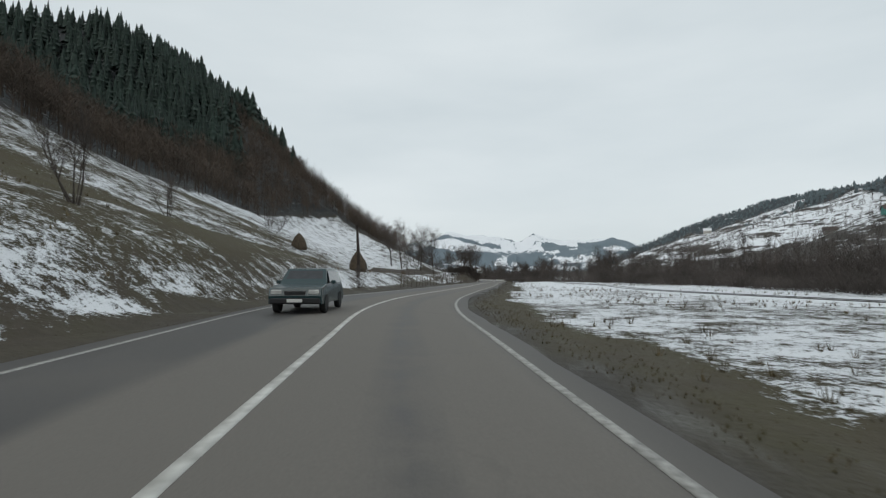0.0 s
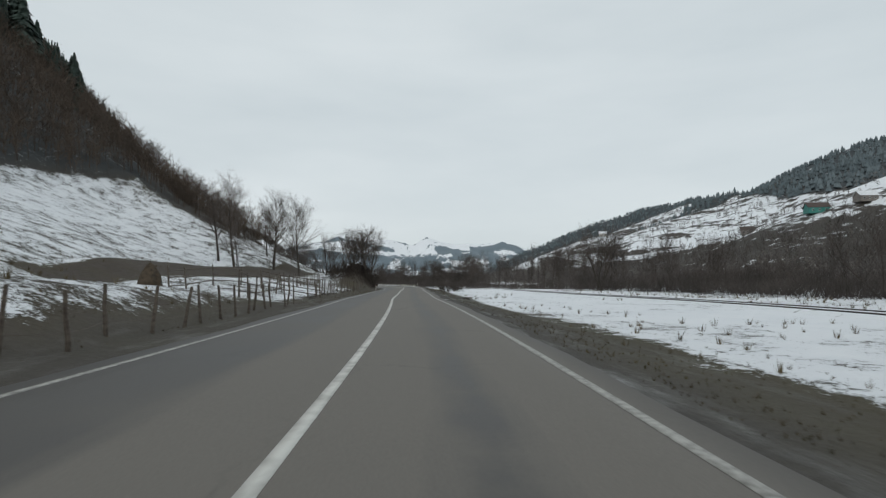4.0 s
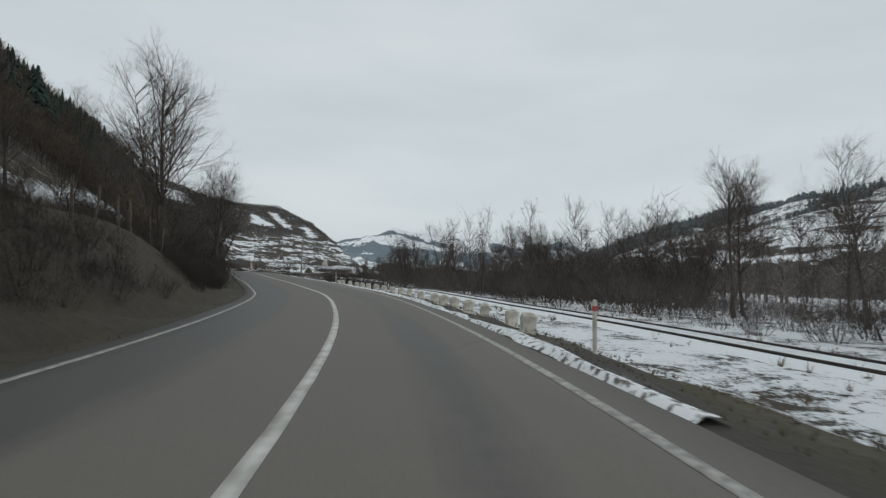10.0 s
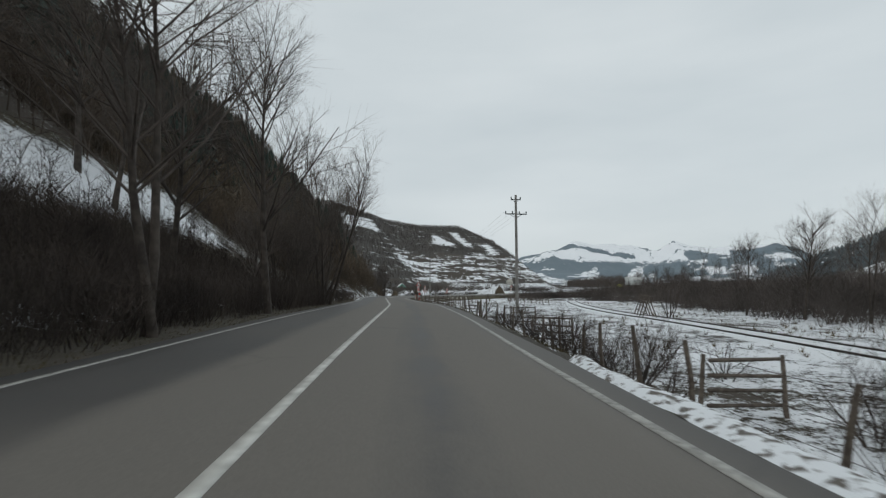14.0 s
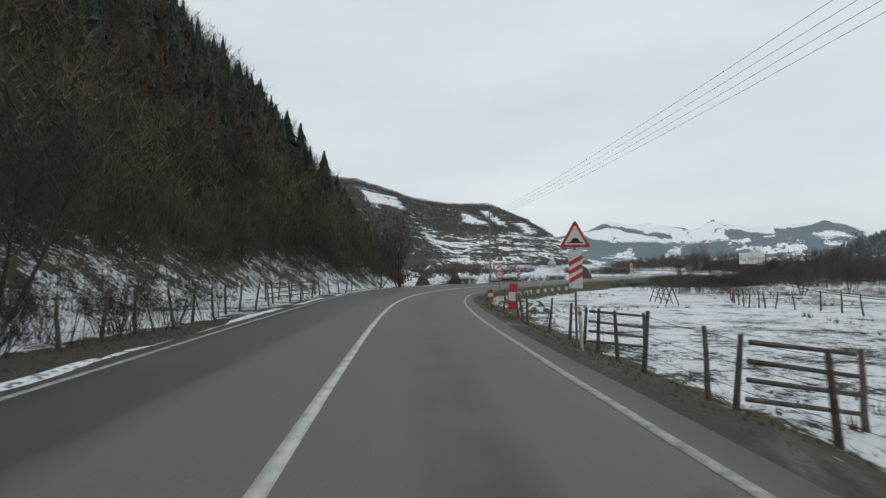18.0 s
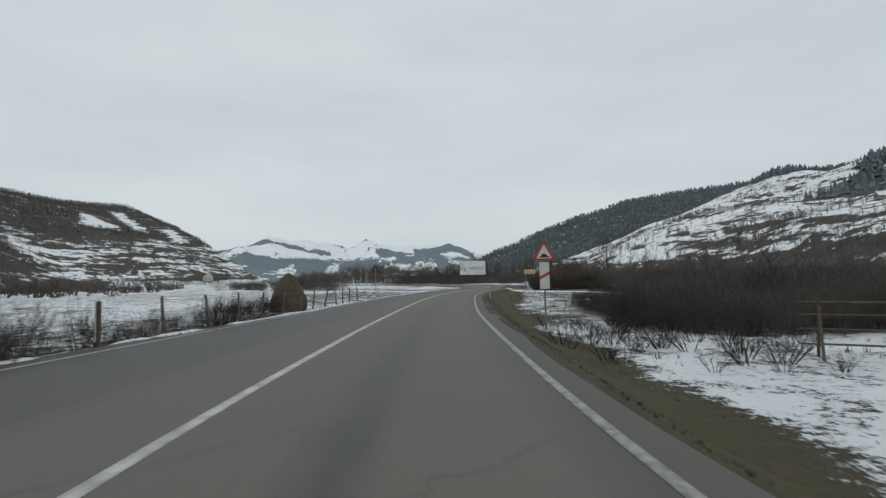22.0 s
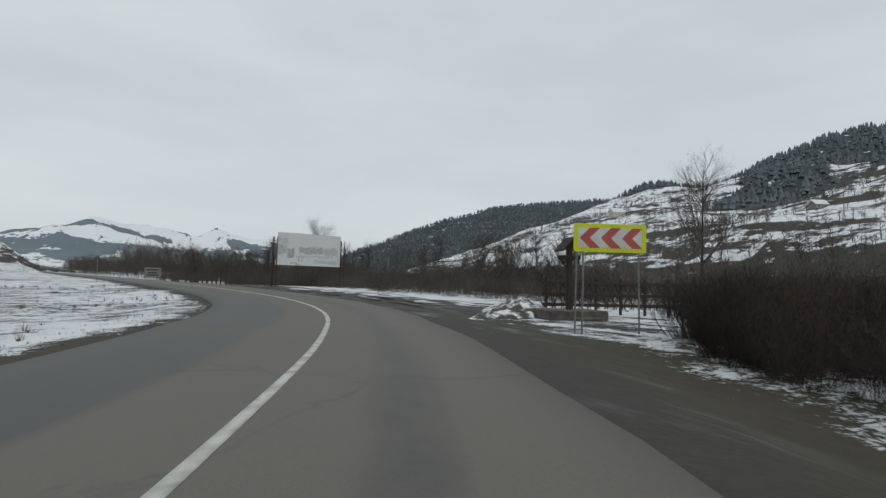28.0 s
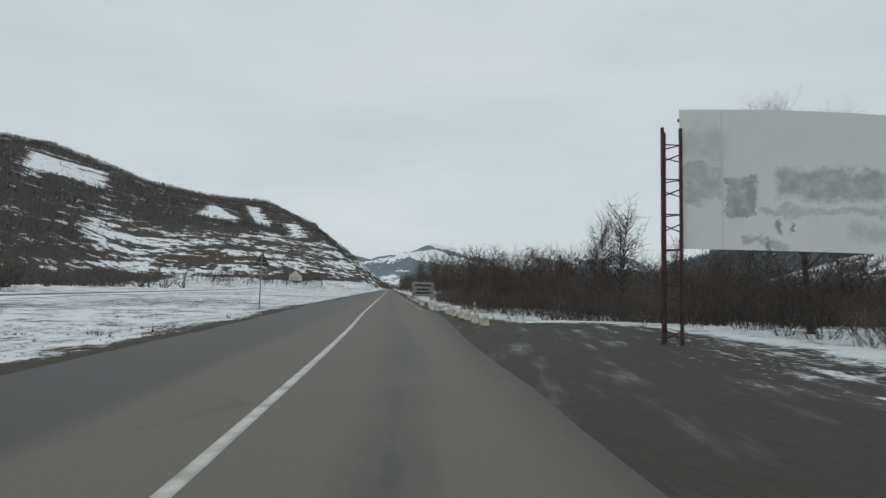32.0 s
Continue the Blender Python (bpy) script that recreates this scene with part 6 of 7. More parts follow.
back_sign(spot(423.9, 5.35), 3.1, "warning triangle on a thin pole seen from behind")
back_sign(spot(559.3, 7.4) @ Matrix.Diagonal((1.25, 1.25, 1.25, 1)), 3.0, "warning triangle on a pole seen from behind beside the snow")
guide = thing("marker_board", spot(384.5, 5.6, 0, 6), "red and white slanted marker board at the road's outer edge", "road marker")
part("stake", Shape().tube((0, 0.05, -0.3), (0, 0.05, 1.3), 0.03, 0.03, 8), M_STEEL, guide)
part("board", plate([(-0.26, 0.35), (0.26, 0.35), (0.26, 1.9), (-0.26, 1.9)], 0, 0, 0.02), M_WHITE, guide)
for k in range(3):
    c = 0.55 + 0.52 * k
    part("stripe", plate([(-0.26, c - 0.16), (0.26, c + 0.12), (0.26, c + 0.4 if c < 1.4 else 1.9), (-0.26, c + 0.12)], 0, -0.005, 0.0), M_RED, guide, "slanted red stripe")
stub = thing("reflector_post", spot(389.5, 5.6), "dark marker post with a white edge beside the meadow", "marker post")
part("post", Shape().box((0, 0, 0.55), (0.10, 0.08, 1.1), 0.02), M_WOOD, stub)
part("edge", Shape().box((-0.06, 0, 0.6), (0.02, 0.06, 0.9), 0.004), M_WHITE, stub, "white edge")

# chevron board on its posts
chev = thing("chevron_sign", pose(-41.9, 458.5, lay(-43.2, 458.6), 0, 0, -28), "yellow-edged board of three red chevrons at the bend", "road sign")
cw, chh, cc = 1.06, 0.42, 2.85
board = part("board", plate(rounded([(-cw, -chh), (cw, -chh), (cw, chh), (-cw, chh)], 0.06), cc, 0, 0.03), M_YELLOW, chev, "fluorescent yellow border")
part("field", plate([(-cw + 0.13, -chh + 0.13), (cw - 0.13, -chh + 0.13), (cw - 0.13, chh - 0.13), (-cw + 0.13, chh - 0.13)], cc, -0.005, 0), M_WHITE, board, "white field")
for k in range(3):
    x0, hh, wd = -0.89 + 0.62 * k, chh - 0.12, 0.30
    part("chevron", plate([(x0, 0), (x0 + 0.3, hh), (x0 + 0.3 + wd, hh), (x0 + wd, 0), (x0 + 0.3 + wd, -hh), (x0 + 0.3, -hh)], cc, -0.010, -0.005), M_CHEVRED, board, "faded red chevron")
for px in (-0.95, -0.75, 0.85):
    part("post", Shape().tube((px * 1.05, 0.06, -0.5), (px, 0.06, cc + 0.3), 0.03, 0.03, 8), M_STEEL, chev)

# town board far ahead
town = thing("direction_board", spot(598, -6.2), "pale board on two posts with unreadable lettering", "road sign")
for px in (-1.2, 1.2):
    part("post", Shape().tube((px, 0.05, -0.4), (px, 0.05, 2.9), 0.05, 0.05, 8), M_STEEL, town)
part("panel", plate(rounded([(-1.6, 0.9), (1.6, 0.9), (1.6, 3.0), (-1.6, 3.0)], 0.08), 0, 0, 0.03), M_CONCRETE, town)
for z, w in ((2.5, 1.2), (1.9, 0.9), (1.4, 1.1)):
    part("text_bar", plate([(-w, z - 0.12), (w, z - 0.12), (w, z + 0.12), (-w, z + 0.12)], 0, -0.004, 0), M_BLACK, town)

# ---------------------------------------------------------------- power poles and lines


def power_pole(x, y, h, turn, arms, label):
    t = thing("power_pole", pose(x, y, lay(x, y), 0, 0, turn), label, "power pole", "power poles")
    part("pole", Shape().tube((0, 0, -0.5), (0, 0, h), 0.15, 0.10, 10), M_CONCRETE, t)
    tips = []
    for z, half, n in arms:
        if half > 0:
            arm = Shape().box((0, 0, z), (2 * half, 0.09, 0.09), 0.015)
            arm.tube((-half * 0.6, 0, z - 0.02), (0, 0, z - 0.35), 0.02, 0.02, 5).tube((half * 0.6, 0, z - 0.02), (0, 0, z - 0.35), 0.02, 0.02, 5)
            part("crossarm", arm, M_SIGNBACK, t)
        for k in range(n):
            px = 0 if n == 1 else -half * 0.95 + 2 * half * 0.95 * k / (n - 1)
            part("insulator", Shape().lathe([(0.02, 0.03), (0.05, 0.06), (0.06, 0.11), (0.045, 0.13), (0.06, 0.16), (0.05, 0.22), (0.02, 0.25)], (px, 0, z + 0.02), 8), M_SIGNBACK, t)
            tips.append(t.matrix_basis @ Vector((px, 0, z + 0.24)))
    return tips


tips_a = power_pole(-40.6, 270.5, 10.6, 32, ((10.2, 0.45, 2), (8.9, 1.0, 4)), "concrete power pole with crossarms beside the brush")
tips_b = power_pole(-87.6, 360.6, 11.1, 24, ((10.9, 0.22, 2), (9.7, 0.8, 4)), "tall grey power pole with crossarm and insulators")
tips_c = power_pole(-150, 470, 10, 30, ((9.8, 0.22, 2), (8.2, 0.95, 4)), "distant grey power pole in the snowy valley")
lines = thing("power_lines", Matrix.Identity(4), "thin dark power lines sagging between the poles", "cables")
for near, far_t in ((tips_a, tips_b), (tips_b, tips_c)):
    for p, q in zip(near[2:], far_t[2:]):
        sh, side = Shape(), (q - p).cross(Vector((0, 0, 1))).normalized() * 0.006
        mids = [p.lerp(q, k / 14) - Vector((0, 0, 5.2 * (k / 14) * (1 - k / 14))) for k in range(15)]
        sh.add([w + o for w in mids for o in (side, Vector((0, 0, 0.007)), -side, Vector((0, 0, -0.007)))], [(4 * k + a, 4 * k + (a + 1) % 4, 4 * k + 4 + (a + 1) % 4, 4 * k + 4 + a) for k in range(14) for a in range(4)])
        part("cable", sh, M_SIGNBACK, lines)
pole = thing("wooden_pole", pose(-15.8, 50.3, lay(-15.8, 50.3), 1, -2, 0), "old dark wooden pole standing on the snowy slope", "pole")
part("shaft", Shape().tube((0, 0, -0.5), (0.05, 0, 2.4), 0.17, 0.15, 9).tube((0.05, 0, 2.4), (0.0, 0.03, 4.8), 0.15, 0.10, 9), M_DARKWOOD, pole)
for k in range(3):
    part("bark_strip", Shape().box((0.15, 0.02 * k, 0.9 + 0.5 * k), (0.08, 0.14, 0.9), 0.03), M_BARK, pole)

# ---------------------------------------------------------------- haystacks


def haystack(x, y, h, w, seed):
    rng = random.Random(seed)
    t = thing("haystack", pose(x, y, lay(x, y) - 0.05, rng.uniform(-3, 3), rng.uniform(-3, 3), rng.uniform(0, 360)), "weathered brown haystack round a pole in the snow", "haystack", "haystacks")
    rings = [(w * 0.46, 0), (w * 0.5, h * 0.16), (w * 0.48, h * 0.34), (w * 0.40, h * 0.55), (w * 0.28, h * 0.74), (w * 0.16, h * 0.9), (w * 0.04, h)]
    part("hay_body", Shape().lathe(rings, sides=18, wob=0.09, rng=rng), M_HAY, t)
    part("pole", Shape().tube((0, 0, h * 0.8), (0.05, 0, h * 1.12), 0.035, 0.025, 6), M_WOOD, t)
    straw = Shape()
    for k in range(260):
        a, f = rng.uniform(0, 2 * math.pi), rng.random()
        r = w * (0.51 - 0.42 * f ** 1.3)
        p = Vector((r * math.cos(a), r * math.sin(a), h * f * 0.96 + 0.03))
        q = p + Vector((math.cos(a) * 0.12, math.sin(a) * 0.12, rng.uniform(-0.28, 0.05)))
        straw.tube(p * 0.97, q, 0.012, 0.004, 3, False)
    part("straw", straw, M_HAY, t)


for k, (x, y, h, w) in enumerate(((-85.0, 424.0, 4.5, 4.1), (-105.8, 374.4, 3.0, 2.9), (-115, 411, 3.4, 3.0), (-17.2, 54.6, 2.3, 1.9), (-28.4, 64.6, 2.2, 2.0), (-20.2, 90.5, 1.6, 1.3), (-123, 392, 2.6, 2.4))):
    haystack(x, y, h, w, k)
# ---------------------------------------------------------------- billboard


def picture_material():
    """A sun-bleached poster: pale sheet with worn grey washes and lost patches."""
    m = bpy.data.materials.new("bleached_poster")
    m.use_nodes = True
    n, l = m.node_tree.nodes, m.node_tree.links
    b = n["Principled BSDF"]
    tc = n.new("ShaderNodeTexCoord").outputs["Object"]
    big, fine, scuff = noise_node(n, l, tc, 0.42, 6, 0.6), noise_node(n, l, tc, 2.6, 8, 0.7), noise_node(n, l, tc, 9.0, 5, 0.65)
    sep = n.new("ShaderNodeSeparateXYZ")
    l.new(tc, sep.inputs[0])
    px, pz = sep.outputs[0], sep.outputs[2]

    def band(value, centre, half, soft):
        q = math_node(n, l, "ABSOLUTE", math_node(n, l, "SUBTRACT", value, centre))
        return math_node(n, l, "MULTIPLY_ADD", q, -1.0 / soft, (half + soft) / soft, clamp=True)

    wx = math_node(n, l, "MULTIPLY_ADD", math_node(n, l, "SUBTRACT", fine, 0.5), 0.7, px)
    wz = math_node(n, l, "MULTIPLY_ADD", math_node(n, l, "SUBTRACT", noise_node(n, l, tc, 1.1, 8, 0.7), 0.5), 1.5, pz)
    wash = None
    for cx, hx, cz, hz, soft, tone in ((-3.75, 0.5, 6.05, 0.3, 0.35, 0.35), (-3.75, 0.45, 4.9, 0.45, 0.2, 0.6), (-2.65, 0.42, 4.4, 0.6, 0.08, 0.85), (0.1, 1.6, 4.95, 0.38, 0.22, 0.75), (2.9, 0.9, 4.8, 0.35, 0.3, 0.55), (0.6, 2.6, 4.05, 0.07, 0.12, 0.45), (-2.0, 0.6, 3.12, 0.08, 0.1, 0.6), (2.2, 1.6, 3.4, 0.12, 0.2, 0.4)):
        spot_wash = math_node(n, l, "MULTIPLY", math_node(n, l, "MULTIPLY", band(wx, cx, hx, soft), band(wz, cz, hz, soft)), tone)
        wash = spot_wash if wash is None else math_node(n, l, "MAXIMUM", wash, spot_wash)
    wash = math_node(n, l, "MULTIPLY", wash, math_node(n, l, "MULTIPLY_ADD", fine, 2.4, -0.35, clamp=True))
    for cx, cz in ((-1.55, 3.65), (-1.2, 3.6), (-1.9, 3.02)):
        mark = math_node(n, l, "MULTIPLY", band(wx, cx, 0.05, 0.05), band(wz, cz, 0.13, 0.08))
        wash = math_node(n, l, "MAXIMUM", wash, mark)
    seam = math_node(n, l, "MULTIPLY", band(px, -3.2, 0.012, 0.01), 0.35)
    wash = math_node(n, l, "MAXIMUM", wash, seam)
    c = mix_node(n, l, big, (0.60, 0.63, 0.62), (0.76, 0.78, 0.77))
    c = mix_node(n, l, math_node(n, l, "MULTIPLY", wash, 0.95), c, (0.24, 0.28, 0.285))
    c = mix_node(n, l, math_node(n, l, "MULTIPLY_ADD", scuff, 7.0, -4.6, clamp=True), c, (0.42, 0.44, 0.43))
    l.new(c, b.inputs["Base Color"])
    b.inputs["Roughness"].default_value = 0.6
    return m


M_POSTER = picture_material()
BBX, BBY = -38.0, 517.6
bz = lay(BBX, BBY)
billboard = thing("billboard", pose(BBX, BBY, bz, 0, 0, 9), "large bleached roadside billboard between two rusty truss masts", "billboard")
n_b = 16
sheet = Shape()
bow = [(-4.4 + 8.8 * k / n_b, 0.35 * (2 * k / n_b - 1) ** 2 - 0.35, 7.12) for k in range(n_b + 1)]
sheet.add([p for x0, y0, zt in bow for p in ((x0, y0, 2.85), (x0, y0, zt), (x0, y0 + 0.05, zt), (x0, y0 + 0.05, 2.85))], [(4 * k + a, 4 * k + (a + 1) % 4, 4 * k + 4 + (a + 1) % 4, 4 * k + 4 + a) for k in range(n_b) for a in range(4)] + [(0, 1, 2, 3), (4 * n_b + 3, 4 * n_b + 2, 4 * n_b + 1, 4 * n_b)])
panel = part("panel", sheet, M_POSTER, billboard, "bleached grey and white poster")
for sx in (-1, 1):
    cx = sx * 4.72
    mast = [(cx - 0.28, -0.1), (cx + 0.28, -0.1), (cx, 0.38)]
    for a, c in mast:
        part("mast_tube", Shape().tube((a, c, -0.4), (a, c, 6.5), 0.055, 0.055, 8), M_RUST, billboard)
    for q in range(12):
        z0 = 0.15 + 0.53 * q
        for i in range(3):
            a, c = mast[i], mast[(i + 1) % 3]
            part("lattice_bar", Shape().tube((a[0], a[1], z0), (c[0], c[1], z0 + (0.0 if q % 2 else 0.25)), 0.02, 0.02, 5), M_RUST, billboard)
    for z0 in (3.2, 4.8, 6.3):
        part("bracket", Shape().tube((cx - sx * 0.28, -0.1, z0), (sx * 4.35, 0.0, z0), 0.03, 0.03, 6), M_RUST, billboard)
for z0 in (3.1, 5.0, 6.9):
    part("back_beam", Shape().box((0, 0.33, z0), (8.6, 0.08, 0.1), 0.01), M_RUST, billboard)

# ---------------------------------------------------------------- wayside cross on its plinth
M_OLDSTONE = material("weathered_brown_stone", (0.15, 0.13, 0.115), 0.9, (0.06, 0.052, 0.046), 2.5, 8, (0.3, 0.7), bump=0.8)
kx, ky = -38.6, 464.2
shrine = thing("wayside_cross", pose(kx, ky, lay(kx, ky), 0, 0, -12) @ Matrix.Diagonal((0.87, 0.87, 0.87, 1)), "dark wooden wayside cross under a shingled gable roof", "wayside cross")
part("plinth", Shape().box((0, 0, 0.12), (3.0, 2.2, 0.66), 0.05), M_OLDSTONE, shrine, "low weathered stone plinth")
part("step", Shape().box((0.2, -1.35, -0.05), (1.4, 0.5, 0.4), 0.04), M_OLDSTONE, shrine)
part("upright", Shape().box((0, 0, 2.05), (0.26, 0.24, 3.3), 0.03), M_DARKWOOD, shrine)
part("crossbeam", Shape().box((0, 0, 2.95), (1.15, 0.2, 0.22), 0.03), M_DARKWOOD, shrine)
for sx in (-1, 1):
    part("brace", Shape().tube((0, -0.02, 2.35), (sx * 0.55, -0.02, 2.9), 0.05, 0.05, 6), M_DARKWOOD, shrine)
    part("knob", Shape().lathe([(0.03, -0.14), (0.12, -0.05), (0.13, 0.04), (0.05, 0.13)], (sx * 0.36, -0.12, 2.72), 8), M_DARKWOOD, shrine)
    roof = part("roof_slope", Shape().box((0, 0, 0), (0.84, 0.95, 0.05), 0.01), M_DARKWOOD, shrine, "dark shingled roof slope", m=pose(sx * 0.28, 0, 3.55, 0, sx * 47, 0))
    for r in range(5):
        for c in range(5):
            part("shingle", Shape().box((-0.31 + 0.155 * r, -0.38 + 0.19 * c, 0.04), (0.17, 0.18, 0.025), 0.005, pose(0, 0, 0, 0, 5, 0)), M_DARKWOOD, roof)
part("ridge_cap", Shape().tube((0, -0.5, 3.88), (0, 0.5, 3.88), 0.045, 0.045, 6), M_DARKWOOD, shrine)
picket = thing("wooden_fence", pose(kx + 2.6, ky + 2.4, lay(kx + 2.6, ky + 2.4), 0, 0, -20) @ Matrix.Diagonal((1, 1, 1.25, 1)), "dark wooden lattice fence behind the wayside cross", "fence")
for k in range(8):
    part("post", Shape().box((-1.6 + 1.25 * k, 0, 0.6), (0.12, 0.12, 1.6), 0.015), M_DARKWOOD, picket)
for z0 in (0.35, 0.75, 1.2):
    part("rail", Shape().box((2.8, -0.07, z0), (9.2, 0.05, 0.12), 0.01), M_DARKWOOD, picket)
for k in range(20):
    for lean in (0.3, -0.3):
        part("slat", Shape().tube((-1.4 + 0.44 * k - lean, 0.06 + 0.02 * lean, 0.2), (-1.4 + 0.44 * k + lean, 0.06 + 0.02 * lean, 1.3), 0.03, 0.03, 4), M_DARKWOOD, picket)


def mound(name, x, y, rx, ry, h, mat, seed, label, category, turn=0):
    """A lumpy heap."""
    rng = np.random.default_rng(seed)
    a, r = np.meshgrid(np.linspace(0, 2 * math.pi, 29)[:-1], np.linspace(0, 1, 11))
    px, py = np.cos(a) * r * rx, np.sin(a) * r * ry
    pz = h * (1 - r**1.4) * (0.4 + 1.2 * fractal(px + seed * 9, py, 0.8, seed)) - 0.12 * r
    k = len(a[0])
    v = np.stack([px, py, pz], -1).reshape(-1, 3)
    idx = np.arange(len(v)).reshape(a.shape)
    q = np.stack([idx[:-1], np.roll(idx[:-1], -1, 1), np.roll(idx[1:], -1, 1), idx[1:]], -1).reshape(-1, 4)[:, ::-1]
    ob = new(name, array_mesh(name, v, q, mat))
    ob.data.polygons.foreach_set("use_smooth", [True] * len(ob.data.polygons))
    ob.matrix_basis = pose(x, y, lay(x, y), 0, 0, turn)
    return tagged(ob, label, category)


M_SNOWGRAVEL = material("gravel_under_patchy_snow", (0.80, 0.82, 0.84), 0.85, (0.075, 0.065, 0.055), 2.6, 12, (0.46, 0.6), bump=1.0, bump_scale=14)
mound("gravel_mound", -39.6, 466.3, 2.8, 1.7, 0.85, M_SNOWGRAVEL, 3, "heap of dark gravel partly under old snow", "heap", 20)
mound("gravel_mound", -42.2, 465.2, 1.5, 0.8, 0.22, M_SNOWGRAVEL, 8, "low spread of gravel and snow beside the heap", "heap", 40)
mound("earth_mound", -69.5, 318.0, 1.9, 1.2, 0.6, M_SNOWGRAVEL, 6, "dark earth heap with patches of snow beside the marker board", "heap", 60)
mound("earth_mound", -71.0, 321.5, 1.3, 0.9, 0.45, M_SNOWGRAVEL, 7, "low snow-patched earth heap at the meadow's edge", "heap", 10)

# ---------------------------------------------------------------- puddles and snow streaks in the lay-by


def blot(name, x, y, rx, ry, turn, lift, mat, seed, label, category):
    """A flat irregular patch lying on the land."""
    n_a, n_r = 80, 5
    c, s_ = math.cos(radians(turn)), math.sin(radians(turn))
    v = []
    for r in range(n_r + 1):
        for k in range(n_a):
            a = 2 * math.pi * k / n_a
            w = 0.4 + 1.2 * float(fractal(np.array([math.cos(a) * 1.7 + seed * 7.0]), np.array([math.sin(a) * 1.7]), 0.9, seed, 3)[0])
            px, py = rx * w * math.cos(a) * r / n_r, ry * w * math.sin(a) * r / n_r
            v.append((x + c * px - s_ * py, y + s_ * px + c * py))
    v = np.array(v)
    z = ground_z(v[:, 0], v[:, 1])
    if mat is M_PUDDLE:
        z = np.full(len(v), float(np.median(z)) + 0.016)
    z = z + lift * np.repeat(1 - (np.arange(n_r + 1) / n_r) ** 3 * 1.15, n_a)
    idx = np.arange(len(v)).reshape(n_r + 1, n_a)
    q = np.stack([idx[:-1], np.roll(idx[:-1], -1, 1), np.roll(idx[1:], -1, 1), idx[1:]], -1).reshape(-1, 4)[:, ::-1]
    return tagged(new(name, array_mesh(name, np.column_stack([v, z]), q, mat)), label, category)


for k, (s, d, a, b, t) in enumerate(((499.0, -6.0, 3.2, 0.75, 80), (501.5, -7.9, 2.6, 0.35, 82), (506.0, -6.0, 2.8, 0.65, 86), (508, -8.6, 3.0, 0.4, 80), (102.5, -5.6, 2.6, 0.55, 80), (513.5, -6.0, 3.0, 0.75, 92), (521, -6.6, 3.0, 0.45, 94))):
    m = spot(s, d)
    blot("puddle", m.translation.x, m.translation.y, a, b, t, 0.0, M_PUDDLE, k + 1, "shallow muddy puddle mirroring the grey sky", "puddle")
streak_rng = random.Random(17)
for k in range(26):
    s = streak_rng.uniform(491, 531)
    d = -streak_rng.uniform(7.6, 12.5) - 0.04 * (531 - s)
    m = spot(s, d, 0, streak_rng.uniform(-5, 40))
    heading = math.degrees(math.atan2(m[1][1], m[0][1]))
    blot("snow_streak", m.translation.x, m.translation.y, streak_rng.uniform(0.8, 2.3), streak_rng.uniform(0.2, 0.5), heading, 0.035, M_SNOWPILE, 40 + k, "thin streak of old snow lying on the muddy lay-by", "snow")
M_SNOWGRIT = material("gritty_ploughed_snow", (0.78, 0.80, 0.82), 0.8, (0.12, 0.105, 0.09), 7.0, 9, (0.38, 0.48), bump=0.8, bump_scale=18)
# snow bank left along the outer edge of the road
for s0, s1, side, w in ((300, 445, 1, 0.45), (166, 240, -1, 0.34)):
    s = np.arange(s0, s1, 0.4)
    x, y, tx, ty = along(s)
    d = left_edge(s) + 0.55 if side > 0 else right_edge(s) - 0.75
    prof = ((-0.5, -0.03), (-0.3, 0.05), (0.1, 0.065), (0.5, -0.03))
    v = []
    for f, h in prof:
        e = d + f * w * (0.05 + 2.1 * fractal(s, s * 0 + f * 3, 1.6, 44)) + (fractal(s, s * 0 + 3, 3, 46) - 0.5) * 0.5
        v.append(np.stack([x - ty * e, y + tx * e, road_z(s, e) - 0.03 + h * (0.1 + 1.6 * fractal(s, s * 0 + 5, 1.2, 45)) - 0.05 * (fractal(s, s * 0 + 8, 5, 47) > 0.6)], -1))
    v = np.stack(v, 1)
    idx = np.arange(v.shape[0] * 4).reshape(-1, 4)
    q = np.stack([idx[:-1, :-1], idx[1:, :-1], idx[1:, 1:], idx[:-1, 1:]], -1).reshape(-1, 4)[:, ::-1]
    tagged(new("snow_bank", array_mesh("snow_bank", v.reshape(-1, 3), q, M_SNOWGRIT)), "low ribbon of ploughed snow along the asphalt edge", "snow bank", kind="structure")

# ---------------------------------------------------------------- the passing car
M_CARPAINT = material("dark_green_grey_car_paint", (0.022, 0.05, 0.055), 0.22, (0.02, 0.043, 0.047), 1.0)
M_GLASS = material("dark_car_glass", (0.03, 0.035, 0.04), 0.05)
M_RUBBER = material("black_rubber", (0.02, 0.02, 0.02), 0.85)
M_LAMP = material("clear_headlamp", (0.6, 0.6, 0.58), 0.15)
car = thing("car", Matrix.Identity(4), "dark green-grey estate car in the oncoming lane", "car")
cm = spot(19.5, 1.95, 0, 180)
cm.translation.z = float(road_z(np.array([19.5]), np.array([1.95]))[0])
car.matrix_basis = cm
prof = [(-2.15, 0.35), (-2.2, 0.62), (-2.12, 0.88), (-1.1, 1.0), (-0.45, 1.52), (1.3, 1.58), (1.95, 1.38), (2.15, 0.95), (2.2, 0.5), (2.1, 0.32)]
body = Shape()
rings = []
for w, k in ((-0.88, 0.86), (-0.86, 1.0), (0.86, 1.0), (0.88, 0.86)):
    rings.append([(w * (0.80 if z > 1.2 else (0.94 if z > 0.9 else 1.0)), -y * (1 if k == 1 else 0.985), 0.32 + (z - 0.32) * (1 if k == 1 else 0.97)) for y, z in prof])
n_p = len(prof)
